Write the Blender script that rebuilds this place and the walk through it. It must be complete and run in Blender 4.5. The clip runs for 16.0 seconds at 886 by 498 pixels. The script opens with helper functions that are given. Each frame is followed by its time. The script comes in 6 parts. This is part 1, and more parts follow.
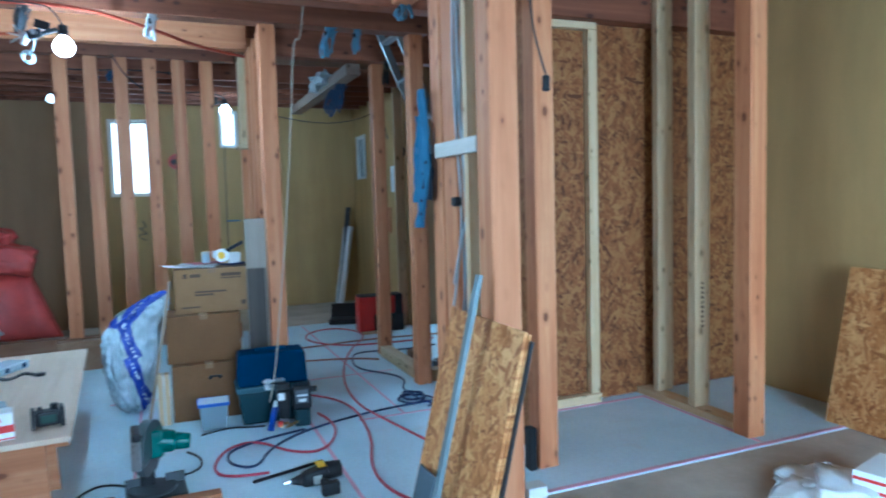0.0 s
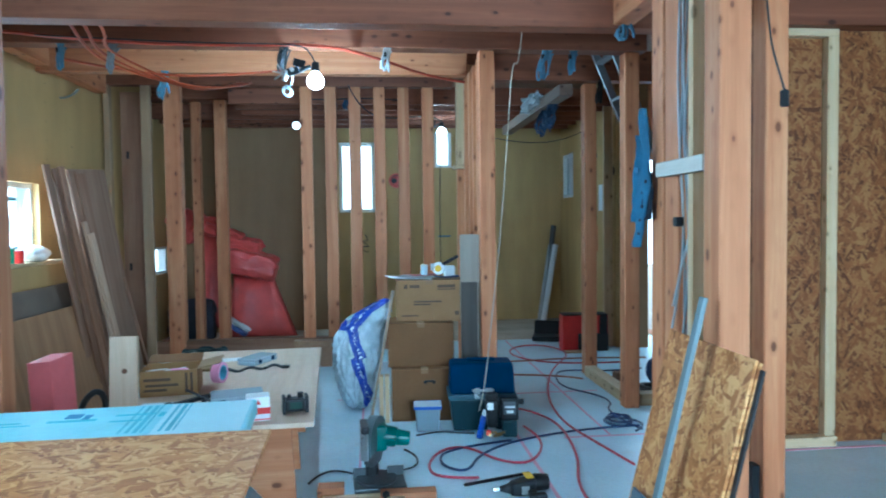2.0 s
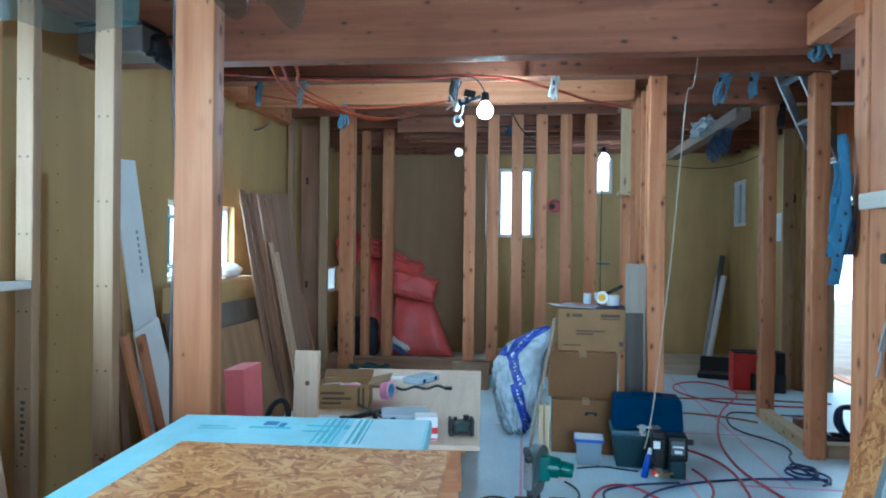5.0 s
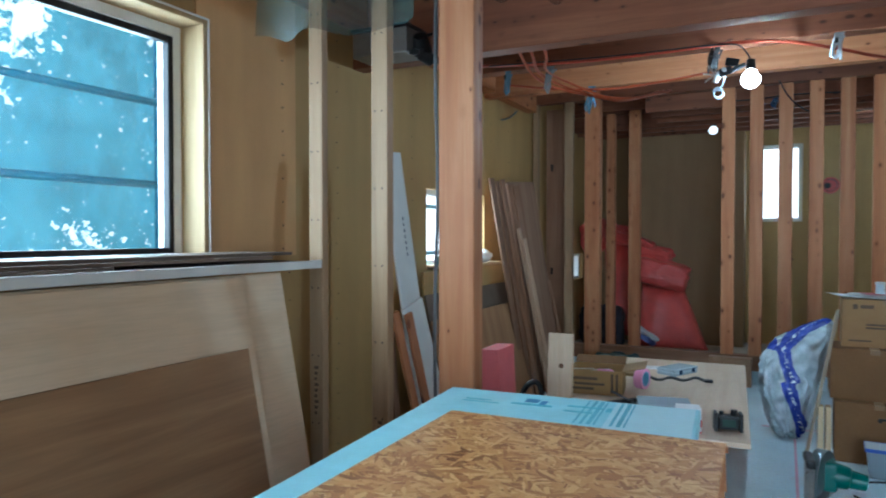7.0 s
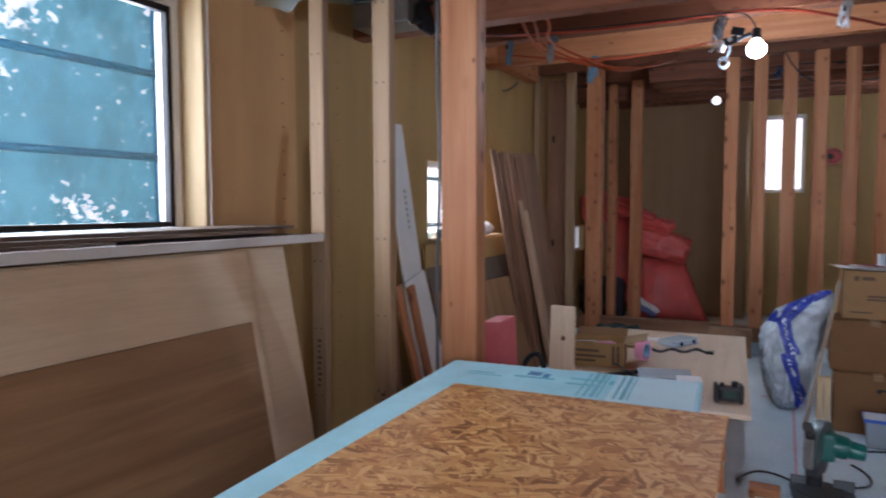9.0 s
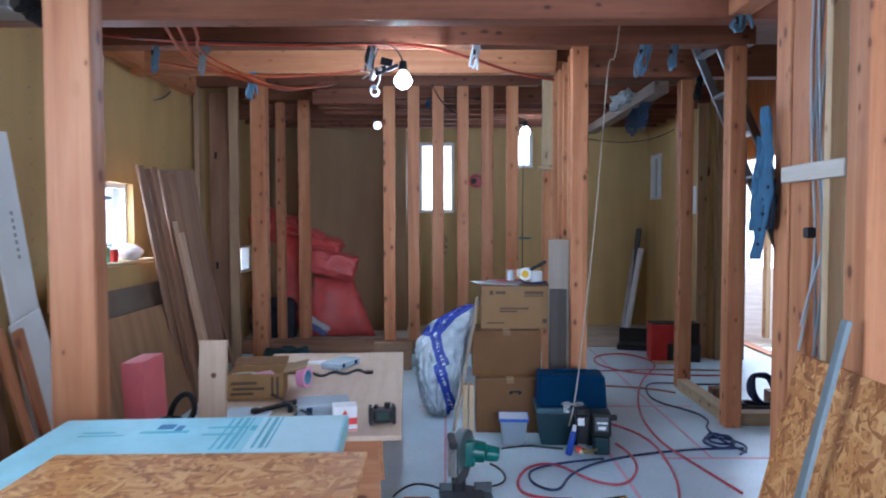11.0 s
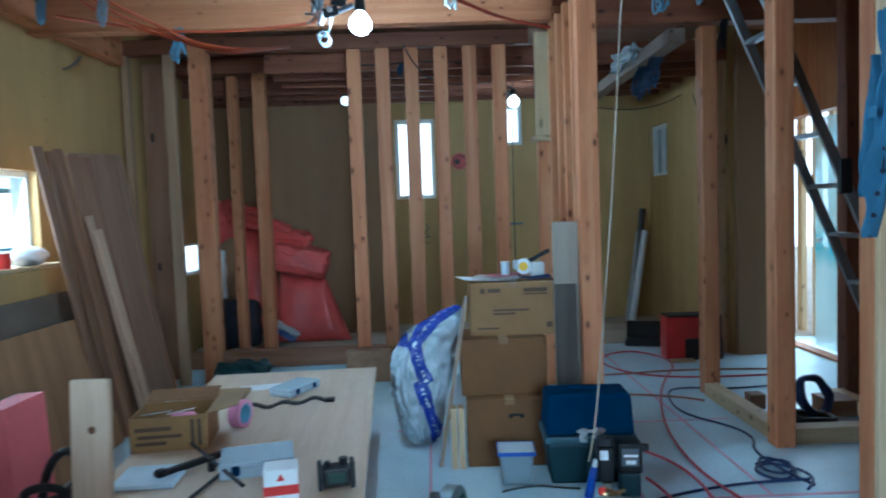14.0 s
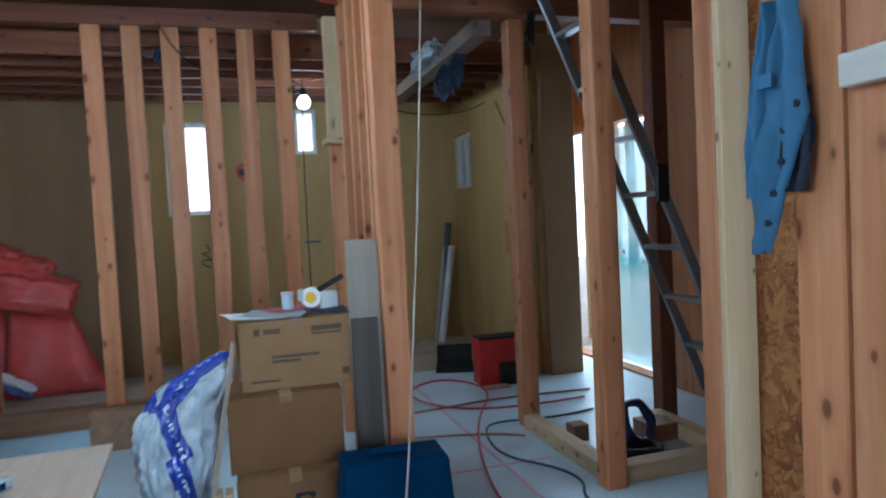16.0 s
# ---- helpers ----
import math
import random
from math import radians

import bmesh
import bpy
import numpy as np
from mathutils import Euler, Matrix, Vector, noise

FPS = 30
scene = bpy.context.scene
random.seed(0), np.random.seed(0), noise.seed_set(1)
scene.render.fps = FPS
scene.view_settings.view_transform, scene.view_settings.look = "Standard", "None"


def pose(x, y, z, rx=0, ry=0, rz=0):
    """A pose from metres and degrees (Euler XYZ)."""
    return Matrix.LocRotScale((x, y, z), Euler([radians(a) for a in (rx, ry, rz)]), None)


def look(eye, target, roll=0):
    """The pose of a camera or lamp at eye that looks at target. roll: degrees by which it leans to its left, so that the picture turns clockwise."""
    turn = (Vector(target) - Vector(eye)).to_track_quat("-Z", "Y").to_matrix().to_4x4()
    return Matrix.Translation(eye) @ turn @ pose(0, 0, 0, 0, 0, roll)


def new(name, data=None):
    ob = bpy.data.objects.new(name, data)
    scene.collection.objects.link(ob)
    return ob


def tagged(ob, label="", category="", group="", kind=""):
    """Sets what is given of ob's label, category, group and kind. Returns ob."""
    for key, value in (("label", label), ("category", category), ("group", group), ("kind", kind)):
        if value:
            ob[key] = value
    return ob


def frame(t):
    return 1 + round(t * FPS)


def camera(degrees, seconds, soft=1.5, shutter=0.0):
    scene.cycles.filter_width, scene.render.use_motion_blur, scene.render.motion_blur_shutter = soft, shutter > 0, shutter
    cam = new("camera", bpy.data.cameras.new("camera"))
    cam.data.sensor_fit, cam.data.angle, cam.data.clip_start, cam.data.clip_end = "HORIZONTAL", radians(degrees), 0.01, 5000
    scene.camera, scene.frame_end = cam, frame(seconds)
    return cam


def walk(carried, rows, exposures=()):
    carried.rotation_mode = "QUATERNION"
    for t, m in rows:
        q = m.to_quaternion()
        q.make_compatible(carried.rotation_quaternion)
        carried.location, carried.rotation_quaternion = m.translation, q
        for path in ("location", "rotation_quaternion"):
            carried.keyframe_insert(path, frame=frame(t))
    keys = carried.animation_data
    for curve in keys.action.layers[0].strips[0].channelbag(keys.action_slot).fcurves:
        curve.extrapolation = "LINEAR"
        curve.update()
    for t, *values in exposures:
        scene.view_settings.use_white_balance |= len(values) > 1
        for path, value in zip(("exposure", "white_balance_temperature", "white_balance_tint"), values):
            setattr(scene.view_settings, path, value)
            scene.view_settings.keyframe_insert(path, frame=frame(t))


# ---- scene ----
cam = camera(66.6, 16.0, soft=1.9, shutter=0.5)
PATH = [
    (0, (0.111, 0.078, 1.389), (0.874, 1.921, 1.244), -1.6),
    (0.5, (0.058, 0.055, 1.391), (0.645, 1.963, 1.266), -0.8),
    (1, (0.039, 0.034, 1.394), (0.508, 1.976, 1.289), -0.4),
    (1.5, (0.023, 0.025, 1.391), (0.363, 1.994, 1.296), -0.6),
    (2, (0.011, 0.017, 1.391), (0.212, 2.005, 1.311), -0.7),
    (2.5, (-0.018, 0.012, 1.396), (0.06, 2.009, 1.327), -0.9),
    (3, (-0.052, 0.007, 1.397), (-0.169, 2.002, 1.331), -0.4),
    (3.2, (-0.053, 0.007, 1.399), (-0.218, 1.999, 1.325), -0.6),
    (5.3, (-0.105, -0.008, 1.411), (-0.37, 1.975, 1.408), 0.9),
    (5.5, (-0.118, 0.001, 1.395), (-0.431, 1.977, 1.393), 0.6),
    (6, (-0.137, 0.008, 1.371), (-0.652, 1.941, 1.35), 0.4),
    (6.5, (-0.161, 0.002, 1.367), (-0.916, 1.854, 1.341), 0.1),
    (7, (-0.168, -0.012, 1.372), (-1.071, 1.772, 1.33), 0.0),
    (7.5, (-0.172, -0.023, 1.38), (-1.165, 1.712, 1.335), 0.7),
    (8, (-0.189, -0.024, 1.383), (-1.236, 1.679, 1.319), 1.1),
    (8.5, (-0.192, -0.023, 1.384), (-1.209, 1.697, 1.288), 1.2),
    (9, (-0.183, -0.009, 1.38), (-1.084, 1.772, 1.253), -0.1),
    (9.5, (-0.177, 0.018, 1.377), (-0.833, 1.903, 1.241), -0.9),
    (10, (-0.159, 0.024, 1.394), (-0.521, 1.986, 1.254), -0.3),
    (10.2, (-0.157, 0.022, 1.405), (-0.379, 2.005, 1.272), 0.4),
    (12.3, (0.046, 0.631, 1.432), (0.132, 2.629, 1.405), -0.3),
    (12.5, (0.028, 0.661, 1.429), (0.135, 2.658, 1.399), -0.4),
    (13, (-0.008, 0.836, 1.407), (0.097, 2.832, 1.361), -1.0),
    (13.5, (-0.053, 1.006, 1.423), (-0.141, 3.003, 1.38), -1.5),
    (14, (-0.037, 1.136, 1.383), (-0.008, 3.133, 1.269), -2.0),
    (14.5, (0.065, 1.359, 1.393), (0.243, 3.351, 1.336), -0.2),
    (15, (0.139, 1.544, 1.398), (0.395, 3.526, 1.325), -1.2),
    (15.5, (0.166, 1.719, 1.372), (0.607, 3.665, 1.231), -0.8),
    (16, (0.162, 1.912, 1.37), (0.751, 3.821, 1.281), -2.9),
]
EXPOSURES = [
    (0.0, 0.06, 4600, 2), (1.5, 0.10, 4650, -3), (3.0, 0.05, 4760, -3), (5.5, -0.06, 5020, 2), (6.5, -0.27, 5270, 3), (7.5, -0.76, 5700, 13),
    (8.5, -0.84, 6180, 28), (9.0, -0.82, 6420, 31), (9.5, -0.72, 6500, 33), (10.0, -0.26, 6200, 32), (12.5, -0.21, 4980, 6), (13.5, -0.42, 4850, 1),
    (14.5, -0.38, 4980, 3), (15.0, -0.30, 5240, 8), (16.0, -0.35, 5390, 11),
]
walk(cam, [(t, look(eye, target, roll)) for t, eye, target, roll in PATH], EXPOSURES)

# ---- world, sun, lights, exposure ----
world = bpy.data.worlds.new("world")
scene.world = world
world.use_nodes = True
wnt = world.node_tree
sky = wnt.nodes.new("ShaderNodeTexSky")
sky.sky_type, sky.sun_disc = "NISHITA", False
sky.sun_elevation, sky.sun_rotation = radians(48), radians(200)
wnt.links.new(sky.outputs["Color"], wnt.nodes["Background"].inputs["Color"])
wnt.nodes["Background"].inputs["Strength"].default_value = 0.12


def lamp(name, kind, m, energy, color, **kw):
    d = bpy.data.lights.new(name, kind)
    d.energy, d.color = energy, color
    ob = new(name, d)
    ob.matrix_world = m
    if kind == "AREA":
        d.shape, d.size, d.size_y = "RECTANGLE", kw["size"], kw["size_y"]
    elif kind == "POINT":
        d.shadow_soft_size = kw.get("soft", 0.03)
    elif kind == "SUN":
        d.angle = radians(kw["angle"])
    return ob


DAY = (0.74, 0.92, 1.0)
lamp("sun", "SUN", look((6, -4, 10), (0, 3, 0)), 1.5, (1.0, 0.95, 0.88), angle=3)
lamp("daylight_big_window", "AREA", look((-2.78, 1.09, 1.77), (2, 1.3, 0.9)), 145, DAY, size=2.1, size_y=1.0)
lamp("daylight_low_window", "AREA", look((-2.66, 4.95, 1.45), (0, 5, 0.8)), 34, DAY, size=1.0, size_y=0.45)
lamp("daylight_back_window", "AREA", look((-0.18, 9.33, 2.0), (0, 4, 0.8)), 8, DAY, size=0.40, size_y=0.85)
lamp("daylight_door", "AREA", look((3.55, 7.4, 1.1), (0, 6.2, 0.2)), 35, DAY, size=1.0, size_y=2.0)
lamp("daylight_rear", "AREA", look((1.75, -2.50, 1.35), (2.1, 3, 0.85)), 152, DAY, size=2.6, size_y=1.9).data.spread = radians(115)
lamp("bulb_light", "POINT", pose(-0.365, 4.62, 2.34), 68, (0.66, 0.90, 1.0), soft=0.045)
lamp("bulb_light_back", "POINT", pose(0.80, 7.8, 2.42), 18, (0.70, 0.92, 1.0), soft=0.04)


# ---- materials ----
class Mat:
    """A small node builder."""
    def __init__(self, name, rough=0.6, metal=0.0, spec=0.4):
        self.m = bpy.data.materials.new(name)
        self.m.use_nodes = True
        self.nt = self.m.node_tree
        self.b = self.nt.nodes["Principled BSDF"]
        self.b.inputs["Roughness"].default_value = rough
        self.b.inputs["Metallic"].default_value = metal
        self.b.inputs["Specular IOR Level"].default_value = spec
        tc = self.nt.nodes.new("ShaderNodeTexCoord")
        self.co = tc.outputs["Object"]
        self.rnd = self.nt.nodes.new("ShaderNodeObjectInfo").outputs["Random"]

    def node(self, kind, ins=(), operation="", data_type="", blend_type=""):
        n = self.nt.nodes.new(kind)
        if operation:
            n.operation = operation
        if data_type:
            n.data_type = data_type
        if blend_type:
            n.blend_type = blend_type
        for k, v in dict(ins).items():
            if isinstance(v, bpy.types.NodeSocket):
                self.nt.links.new(v, n.inputs[k])
            else:
                n.inputs[k].default_value = v
        return n

    def shifted(self, scale=(1, 1, 1), rot=(0, 0, 0), jitter=7.0):
        """Object coordinates, moved at random from object to object."""
        j = self.node("ShaderNodeMath", {0: self.rnd, 1: jitter}, operation="MULTIPLY").outputs[0]
        a = self.node("ShaderNodeVectorMath", {0: self.co, 1: j}, operation="ADD").outputs[0]
        return self.node("ShaderNodeMapping", {"Vector": a, "Scale": scale, "Rotation": [radians(r) for r in rot]}).outputs[0]

    def noise(self, vec, scale=5.0, detail=4.0, rough=0.55, dist=0.0):
        return self.node("ShaderNodeTexNoise", {"Vector": vec, "Scale": scale, "Detail": detail, "Roughness": rough, "Distortion": dist}).outputs["Fac"]

    def ramp(self, fac, *stops):
        n = self.node("ShaderNodeValToRGB", {"Fac": fac})
        e = n.color_ramp.elements
        while len(e) < len(stops):
            e.new(0.5)
        for el, (p, c) in zip(e, stops):
            el.position, el.color = p, (*c, 1)
        return n.outputs["Color"]

    def mix(self, fac, a, b, blend="MIX"):
        n = self.node("ShaderNodeMix", data_type="RGBA", blend_type=blend)
        for i, v in ((0, fac), (6, a), (7, b)):
            if isinstance(v, bpy.types.NodeSocket):
                self.nt.links.new(v, n.inputs[i])
            else:
                n.inputs[i].default_value = v if i == 0 else (*v, 1)
        return n.outputs[2]

    def math(self, op, a, b=0.0):
        return self.node("ShaderNodeMath", {0: a, 1: b}, operation=op).outputs[0]

    def color(self, c):
        if isinstance(c, bpy.types.NodeSocket):
            self.nt.links.new(c, self.b.inputs["Base Color"])
        else:
            self.b.inputs["Base Color"].default_value = (*c, 1)
        return self

    def bump(self, h, strength=0.3, dist=0.003):
        n = self.node("ShaderNodeBump", {"Height": h, "Strength": strength, "Distance": dist})
        self.nt.links.new(n.outputs[0], self.b.inputs["Normal"])
        return self

    def roughness(self, s):
        self.nt.links.new(s, self.b.inputs["Roughness"])
        return self


def wood(name, dark, mid, light, axis="z", knots=True, rough=0.62, var=0.25):
    """Sawn timber with its grain along one axis."""
    m = Mat(name, rough)
    sc = {"z": (1, 1, 0.06), "x": (0.06, 1, 1), "y": (1, 0.06, 1)}[axis]
    v = m.shifted(sc)
    big = m.noise(v, 14, 3, 0.5, 0.6)
    fine = m.noise(v, 130, 3, 0.6)
    c = m.ramp(big, (0.25, dark), (0.5, mid), (0.75, light))
    c = m.mix(m.math("MULTIPLY", fine, 0.55), c, tuple(x * 0.55 for x in mid), "MIX")
    tone = m.ramp(m.rnd, (0.0, (1 - var,) * 3), (1.0, (1 + var * 0.35,) * 3))
    c = m.mix(1.0, c, tone, "MULTIPLY")
    if knots:
        ks = {"z": (16, 16, 9), "x": (9, 16, 16), "y": (16, 9, 16)}[axis]
        vo = m.node("ShaderNodeTexVoronoi", {"Vector": m.shifted(ks), "Scale": 1.0, "Randomness": 1.0})
        sep = m.node("ShaderNodeSeparateColor", {"Color": vo.outputs["Color"]})
        size = m.math("ADD", m.math("MULTIPLY", sep.outputs["Green"], 0.9), 0.45)
        k = m.math("ADD", m.math("DIVIDE", vo.outputs["Distance"], size), m.math("MULTIPLY", m.math("LESS_THAN", sep.outputs["Red"], 0.55), 5.0))
        ring = m.ramp(k, (0.16, (1, 1, 1)), (0.42, (0, 0, 0)))
        c = m.mix(m.math("MULTIPLY", ring, 0.5), c, tuple(x * 0.75 for x in dark))
        kf = m.ramp(k, (0.14, (1, 1, 1)), (0.22, (0, 0, 0)))
        c = m.mix(m.math("MULTIPLY", kf, 0.9), c, tuple(x * 0.30 for x in dark))
        streak = m.noise(m.shifted({"z": (1, 1, 0.03), "x": (0.03, 1, 1), "y": (1, 0.03, 1)}[axis]), 32, 4, 0.7, 0.3)
        c = m.mix(m.ramp(streak, (0.52, (0, 0, 0)), (0.70, (0.45, 0.45, 0.45))), c, dark)
    stain = m.noise(m.shifted((1, 1, 1)), 2.3, 4, 0.6)
    c = m.mix(m.ramp(stain, (0.5, (0, 0, 0)), (0.8, (0.35, 0.35, 0.35))), c, tuple(x * 0.7 for x in dark))
    return m.color(c).bump(m.math("ADD", m.math("MULTIPLY", big, 0.5), fine), 0.25, 0.002).m


FIR = ((0.40, 0.125, 0.046), (0.585, 0.232, 0.096), (0.69, 0.34, 0.165))
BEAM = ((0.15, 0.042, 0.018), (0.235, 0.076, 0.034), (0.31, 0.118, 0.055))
WHITEWOOD = ((0.60, 0.40, 0.20), (0.72, 0.53, 0.31), (0.79, 0.63, 0.42))
BROWN = ((0.20, 0.088, 0.044), (0.31, 0.152, 0.082), (0.40, 0.22, 0.13))
fir = {a: wood("fir_" + a, *FIR, axis=a) for a in "xyz"}
beamwood = {a: wood("beam_" + a, *BEAM, axis=a) for a in "xyz"}
whitewood = {a: wood("whitewood_" + a, *WHITEWOOD, axis=a, var=0.15) for a in "xyz"}
brownwood = {a: wood("brownwood_" + a, *BROWN, axis=a, knots=False) for a in "xyz"}
pale_fir = wood("pale_fir", (0.30, 0.175, 0.09), (0.39, 0.24, 0.13), (0.46, 0.305, 0.175), axis="z", knots=False, var=0.1)
plywood = wood("plywood_face", (0.68, 0.49, 0.34), (0.77, 0.59, 0.43), (0.82, 0.66, 0.51), axis="y", knots=False, rough=0.55, var=0.1)
lauan = wood("lauan_ply", (0.30, 0.16, 0.085), (0.38, 0.22, 0.125), (0.45, 0.28, 0.17), axis="y", knots=False, rough=0.5, var=0.1)


def osb(name, plane="xy", gain=1.0, hard=1.0, long=0.085, wide=0.021, tint=(1.0, 0.95, 0.88), lay=0):
    """Strand board: layers of long flakes at odd angles in the plane of the sheet, each with its own tone and grain."""
    m = Mat(name, 0.6)
    flat = m.node("ShaderNodeMapping", {"Vector": m.co, "Rotation": {"xy": (0, 0, 0), "xz": (radians(90), 0, 0), "yz": (0, radians(90), 0)}[plane]}).outputs[0]
    warp = m.node("ShaderNodeTexNoise", {"Vector": flat, "Scale": 13.0, "Detail": 2.0}).outputs["Color"]
    flat = m.node("ShaderNodeVectorMath", {0: flat, 1: m.node("ShaderNodeVectorMath", {0: warp, "Scale": 0.010}, operation="SCALE").outputs[0]}, operation="ADD").outputs[0]
    best = None
    for turn, s, shift in ((8 + lay, 1.0, 0.0), (40 + lay, 1.15, 3.1), (97 + lay, 0.9, 5.7), (150 + lay, 1.3, 8.3), (-18 + lay, 0.8, 11.9), (66 + lay, 1.6, 15.1)):
        v = m.node("ShaderNodeMapping", {"Vector": flat, "Location": (shift, shift, 0), "Rotation": (0, 0, radians(turn))}).outputs[0]
        v = m.node("ShaderNodeMapping", {"Vector": v, "Scale": (s / long, s / wide, 3.0)}).outputs[0]
        vo = m.node("ShaderNodeTexVoronoi", {"Vector": v, "Scale": 1.0, "Randomness": 1.0})
        val = m.node("ShaderNodeSeparateColor", {"Color": vo.outputs["Color"]})
        h, g = val.outputs["Red"], val.outputs["Green"]
        if best is None:
            best = (h, g, v)
        else:
            over = m.math("GREATER_THAN", h, best[0])
            vec = m.node("ShaderNodeMix", {0: over, 4: best[2], 5: v}, data_type="VECTOR").outputs[1]
            best = (m.math("MAXIMUM", best[0], h), m.node("ShaderNodeMix", {0: over, 2: best[1], 3: g}, data_type="FLOAT").outputs[0], vec)
    grain = m.noise(m.node("ShaderNodeMapping", {"Vector": best[2], "Scale": (0.7, 5.0, 1.0)}).outputs[0], 1.6, 4, 0.65)
    cloud = m.noise(m.co, 4.5, 4, 0.6)
    f = m.math("ADD", m.math("MULTIPLY", best[1], 0.70), m.math("ADD", m.math("MULTIPLY", grain, 0.34), m.math("MULTIPLY", m.math("SUBTRACT", cloud, 0.5), 0.5)))
    f = m.math("ADD", m.math("MULTIPLY", m.math("SUBTRACT", f, 0.52), hard), 0.52)
    g = gain
    c = m.ramp(f, (0.08, (0.22 * g, 0.085 * g, 0.026 * g)), (0.32, (0.42 * g, 0.19 * g, 0.064 * g)), (0.56, (0.56 * g, 0.30 * g, 0.12 * g)), (0.92, (0.72 * g, 0.48 * g, 0.25 * g)))
    c = m.mix(1.0, c, tint, "MULTIPLY")
    return m.color(c).bump(m.math("ADD", best[0], m.math("MULTIPLY", grain, 0.5)), 0.30, 0.002).m


osb_mat = osb("osb_board", "xy", 1.0, 1.0, 0.075, 0.017, (1.0, 0.85, 0.68))
osb_lean_mat = osb("osb_leaning_board", "yz", 0.95, 1.1, 0.075, 0.018, (1.0, 0.80, 0.58))
osb_wall_mat = osb("osb_wall_board", "xz", 0.45, 1.4, 0.075, 0.018, (1.0, 0.68, 0.42), 82)
osb_side_mat = osb("osb_side_board", "yz", 0.50, 1.0, 0.075, 0.018, (1.0, 0.68, 0.42))


def plain(name, c, rough=0.5, metal=0.0, var=0.18, scale=6.0, bump=0.08, spec=0.4):
    """One-coloured stuff with stains and fine relief."""
    m = Mat(name, rough, metal, spec)
    n1, n2 = m.noise(m.shifted(), scale, 4), m.noise(m.shifted(), scale * 14, 3)
    lo, hi = tuple(x * (1 - var) for x in c), tuple(min(1, x * (1 + var * 0.6)) for x in c)
    col = m.mix(m.math("MULTIPLY", n2, 0.3), m.ramp(n1, (0.3, lo), (0.7, hi)), lo)
    m.color(col).bump(m.math("ADD", n1, m.math("MULTIPLY", n2, 0.4)), bump, 0.004)
    m.roughness(m.ramp(n2, (0.3, (rough * 0.85,) * 3), (0.7, (min(1, rough * 1.12),) * 3)))
    return m.m


def glow(name, c, strength):
    m = bpy.data.materials.new(name)
    m.use_nodes = True
    b = m.node_tree.nodes["Principled BSDF"]
    b.inputs["Base Color"].default_value = (*c, 1)
    b.inputs["Emission Color"].default_value = (*c, 1)
    b.inputs["Emission Strength"].default_value = strength
    return m


def panel_material(name, c):
    """Yellow-tan sheathing board: cloudy, with faint upright streaks."""
    m = Mat(name, 0.7)
    a = m.noise(m.shifted((1, 1, 0.15), jitter=1.0), 5, 4)
    f = m.noise(m.co, 90, 4, 0.65)
    s = m.noise(m.co, 1.3, 4, 0.6)
    col = m.ramp(a, (0.3, tuple(x * 0.86 for x in c)), (0.7, tuple(x * 1.08 for x in c)))
    col = m.mix(m.math("MULTIPLY", f, 0.35), col, tuple(x * 0.72 for x in c))
    col = m.mix(m.ramp(s, (0.5, (0, 0, 0)), (0.8, (0.4, 0.4, 0.4))), col, (c[0] * 0.7, c[1] * 0.62, c[2] * 0.5))
    return m.color(col).bump(f, 0.12, 0.002).m


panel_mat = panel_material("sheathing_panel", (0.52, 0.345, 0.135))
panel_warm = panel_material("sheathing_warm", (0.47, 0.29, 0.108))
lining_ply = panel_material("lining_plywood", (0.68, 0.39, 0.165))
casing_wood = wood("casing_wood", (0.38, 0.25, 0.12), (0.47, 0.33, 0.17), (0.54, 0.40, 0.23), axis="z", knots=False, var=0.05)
# darker copy of the sheathing: dimness of the back put into its colour
dark_panel = panel_material("sheathing_dimmed", (0.29, 0.17, 0.08))


def sheet_floor():
    m = Mat("floor_sheet", 0.38)
    a = m.noise(m.co, 1.6, 5, 0.6)
    f = m.noise(m.co, 45, 4, 0.7)
    col = m.ramp(a, (0.3, (0.53, 0.69, 0.77)), (0.7, (0.68, 0.83, 0.90)))
    col = m.mix(m.ramp(f, (0.45, (0, 0, 0)), (0.75, (0.4, 0.4, 0.4))), col, (0.40, 0.50, 0.58))
    dust = m.noise(m.co, 3.7, 6, 0.75)
    col = m.mix(m.ramp(dust, (0.58, (0, 0, 0)), (0.75, (0.45, 0.45, 0.45))), col, (0.55, 0.48, 0.40))
    return m.color(col).bump(m.math("ADD", a, m.math("MULTIPLY", f, 0.2)), 0.25, 0.01).m


floor_mat = sheet_floor()
subfloor_mat = plain("subfloor_ply", (0.50, 0.42, 0.33), 0.7, var=0.25, scale=3)
pink_tape = plain("pink_tape", (0.72, 0.40, 0.52), 0.5, var=0.15)
foam_mat = plain("blue_foam", (0.36, 0.70, 0.78), 0.6, var=0.10, scale=9)
cardboard = plain("cardboard", (0.178, 0.080, 0.024), 0.75, var=0.14, scale=5)
cardboard_dark = plain("cardboard_dark", (0.30, 0.19, 0.09), 0.75, var=0.16)
ink = plain("brown_ink", (0.10, 0.06, 0.035), 0.7)
blue_ink = plain("blue_ink", (0.05, 0.22, 0.45), 0.6)
black_plastic = plain("black_plastic", (0.013, 0.013, 0.015), 0.42, var=0.3, spec=0.25)
black_rubber = plain("black_rubber", (0.02, 0.02, 0.022), 0.6)
steel = plain("steel", (0.55, 0.56, 0.57), 0.3, 1.0)
alu = plain("aluminium", (0.30, 0.32, 0.34), 0.45, 0.8)
galv = plain("galvanised_bar", (0.17, 0.21, 0.225), 0.5, 0.1)
navy = plain("navy_plastic", (0.001, 0.026, 0.072), 0.7, spec=0.06)
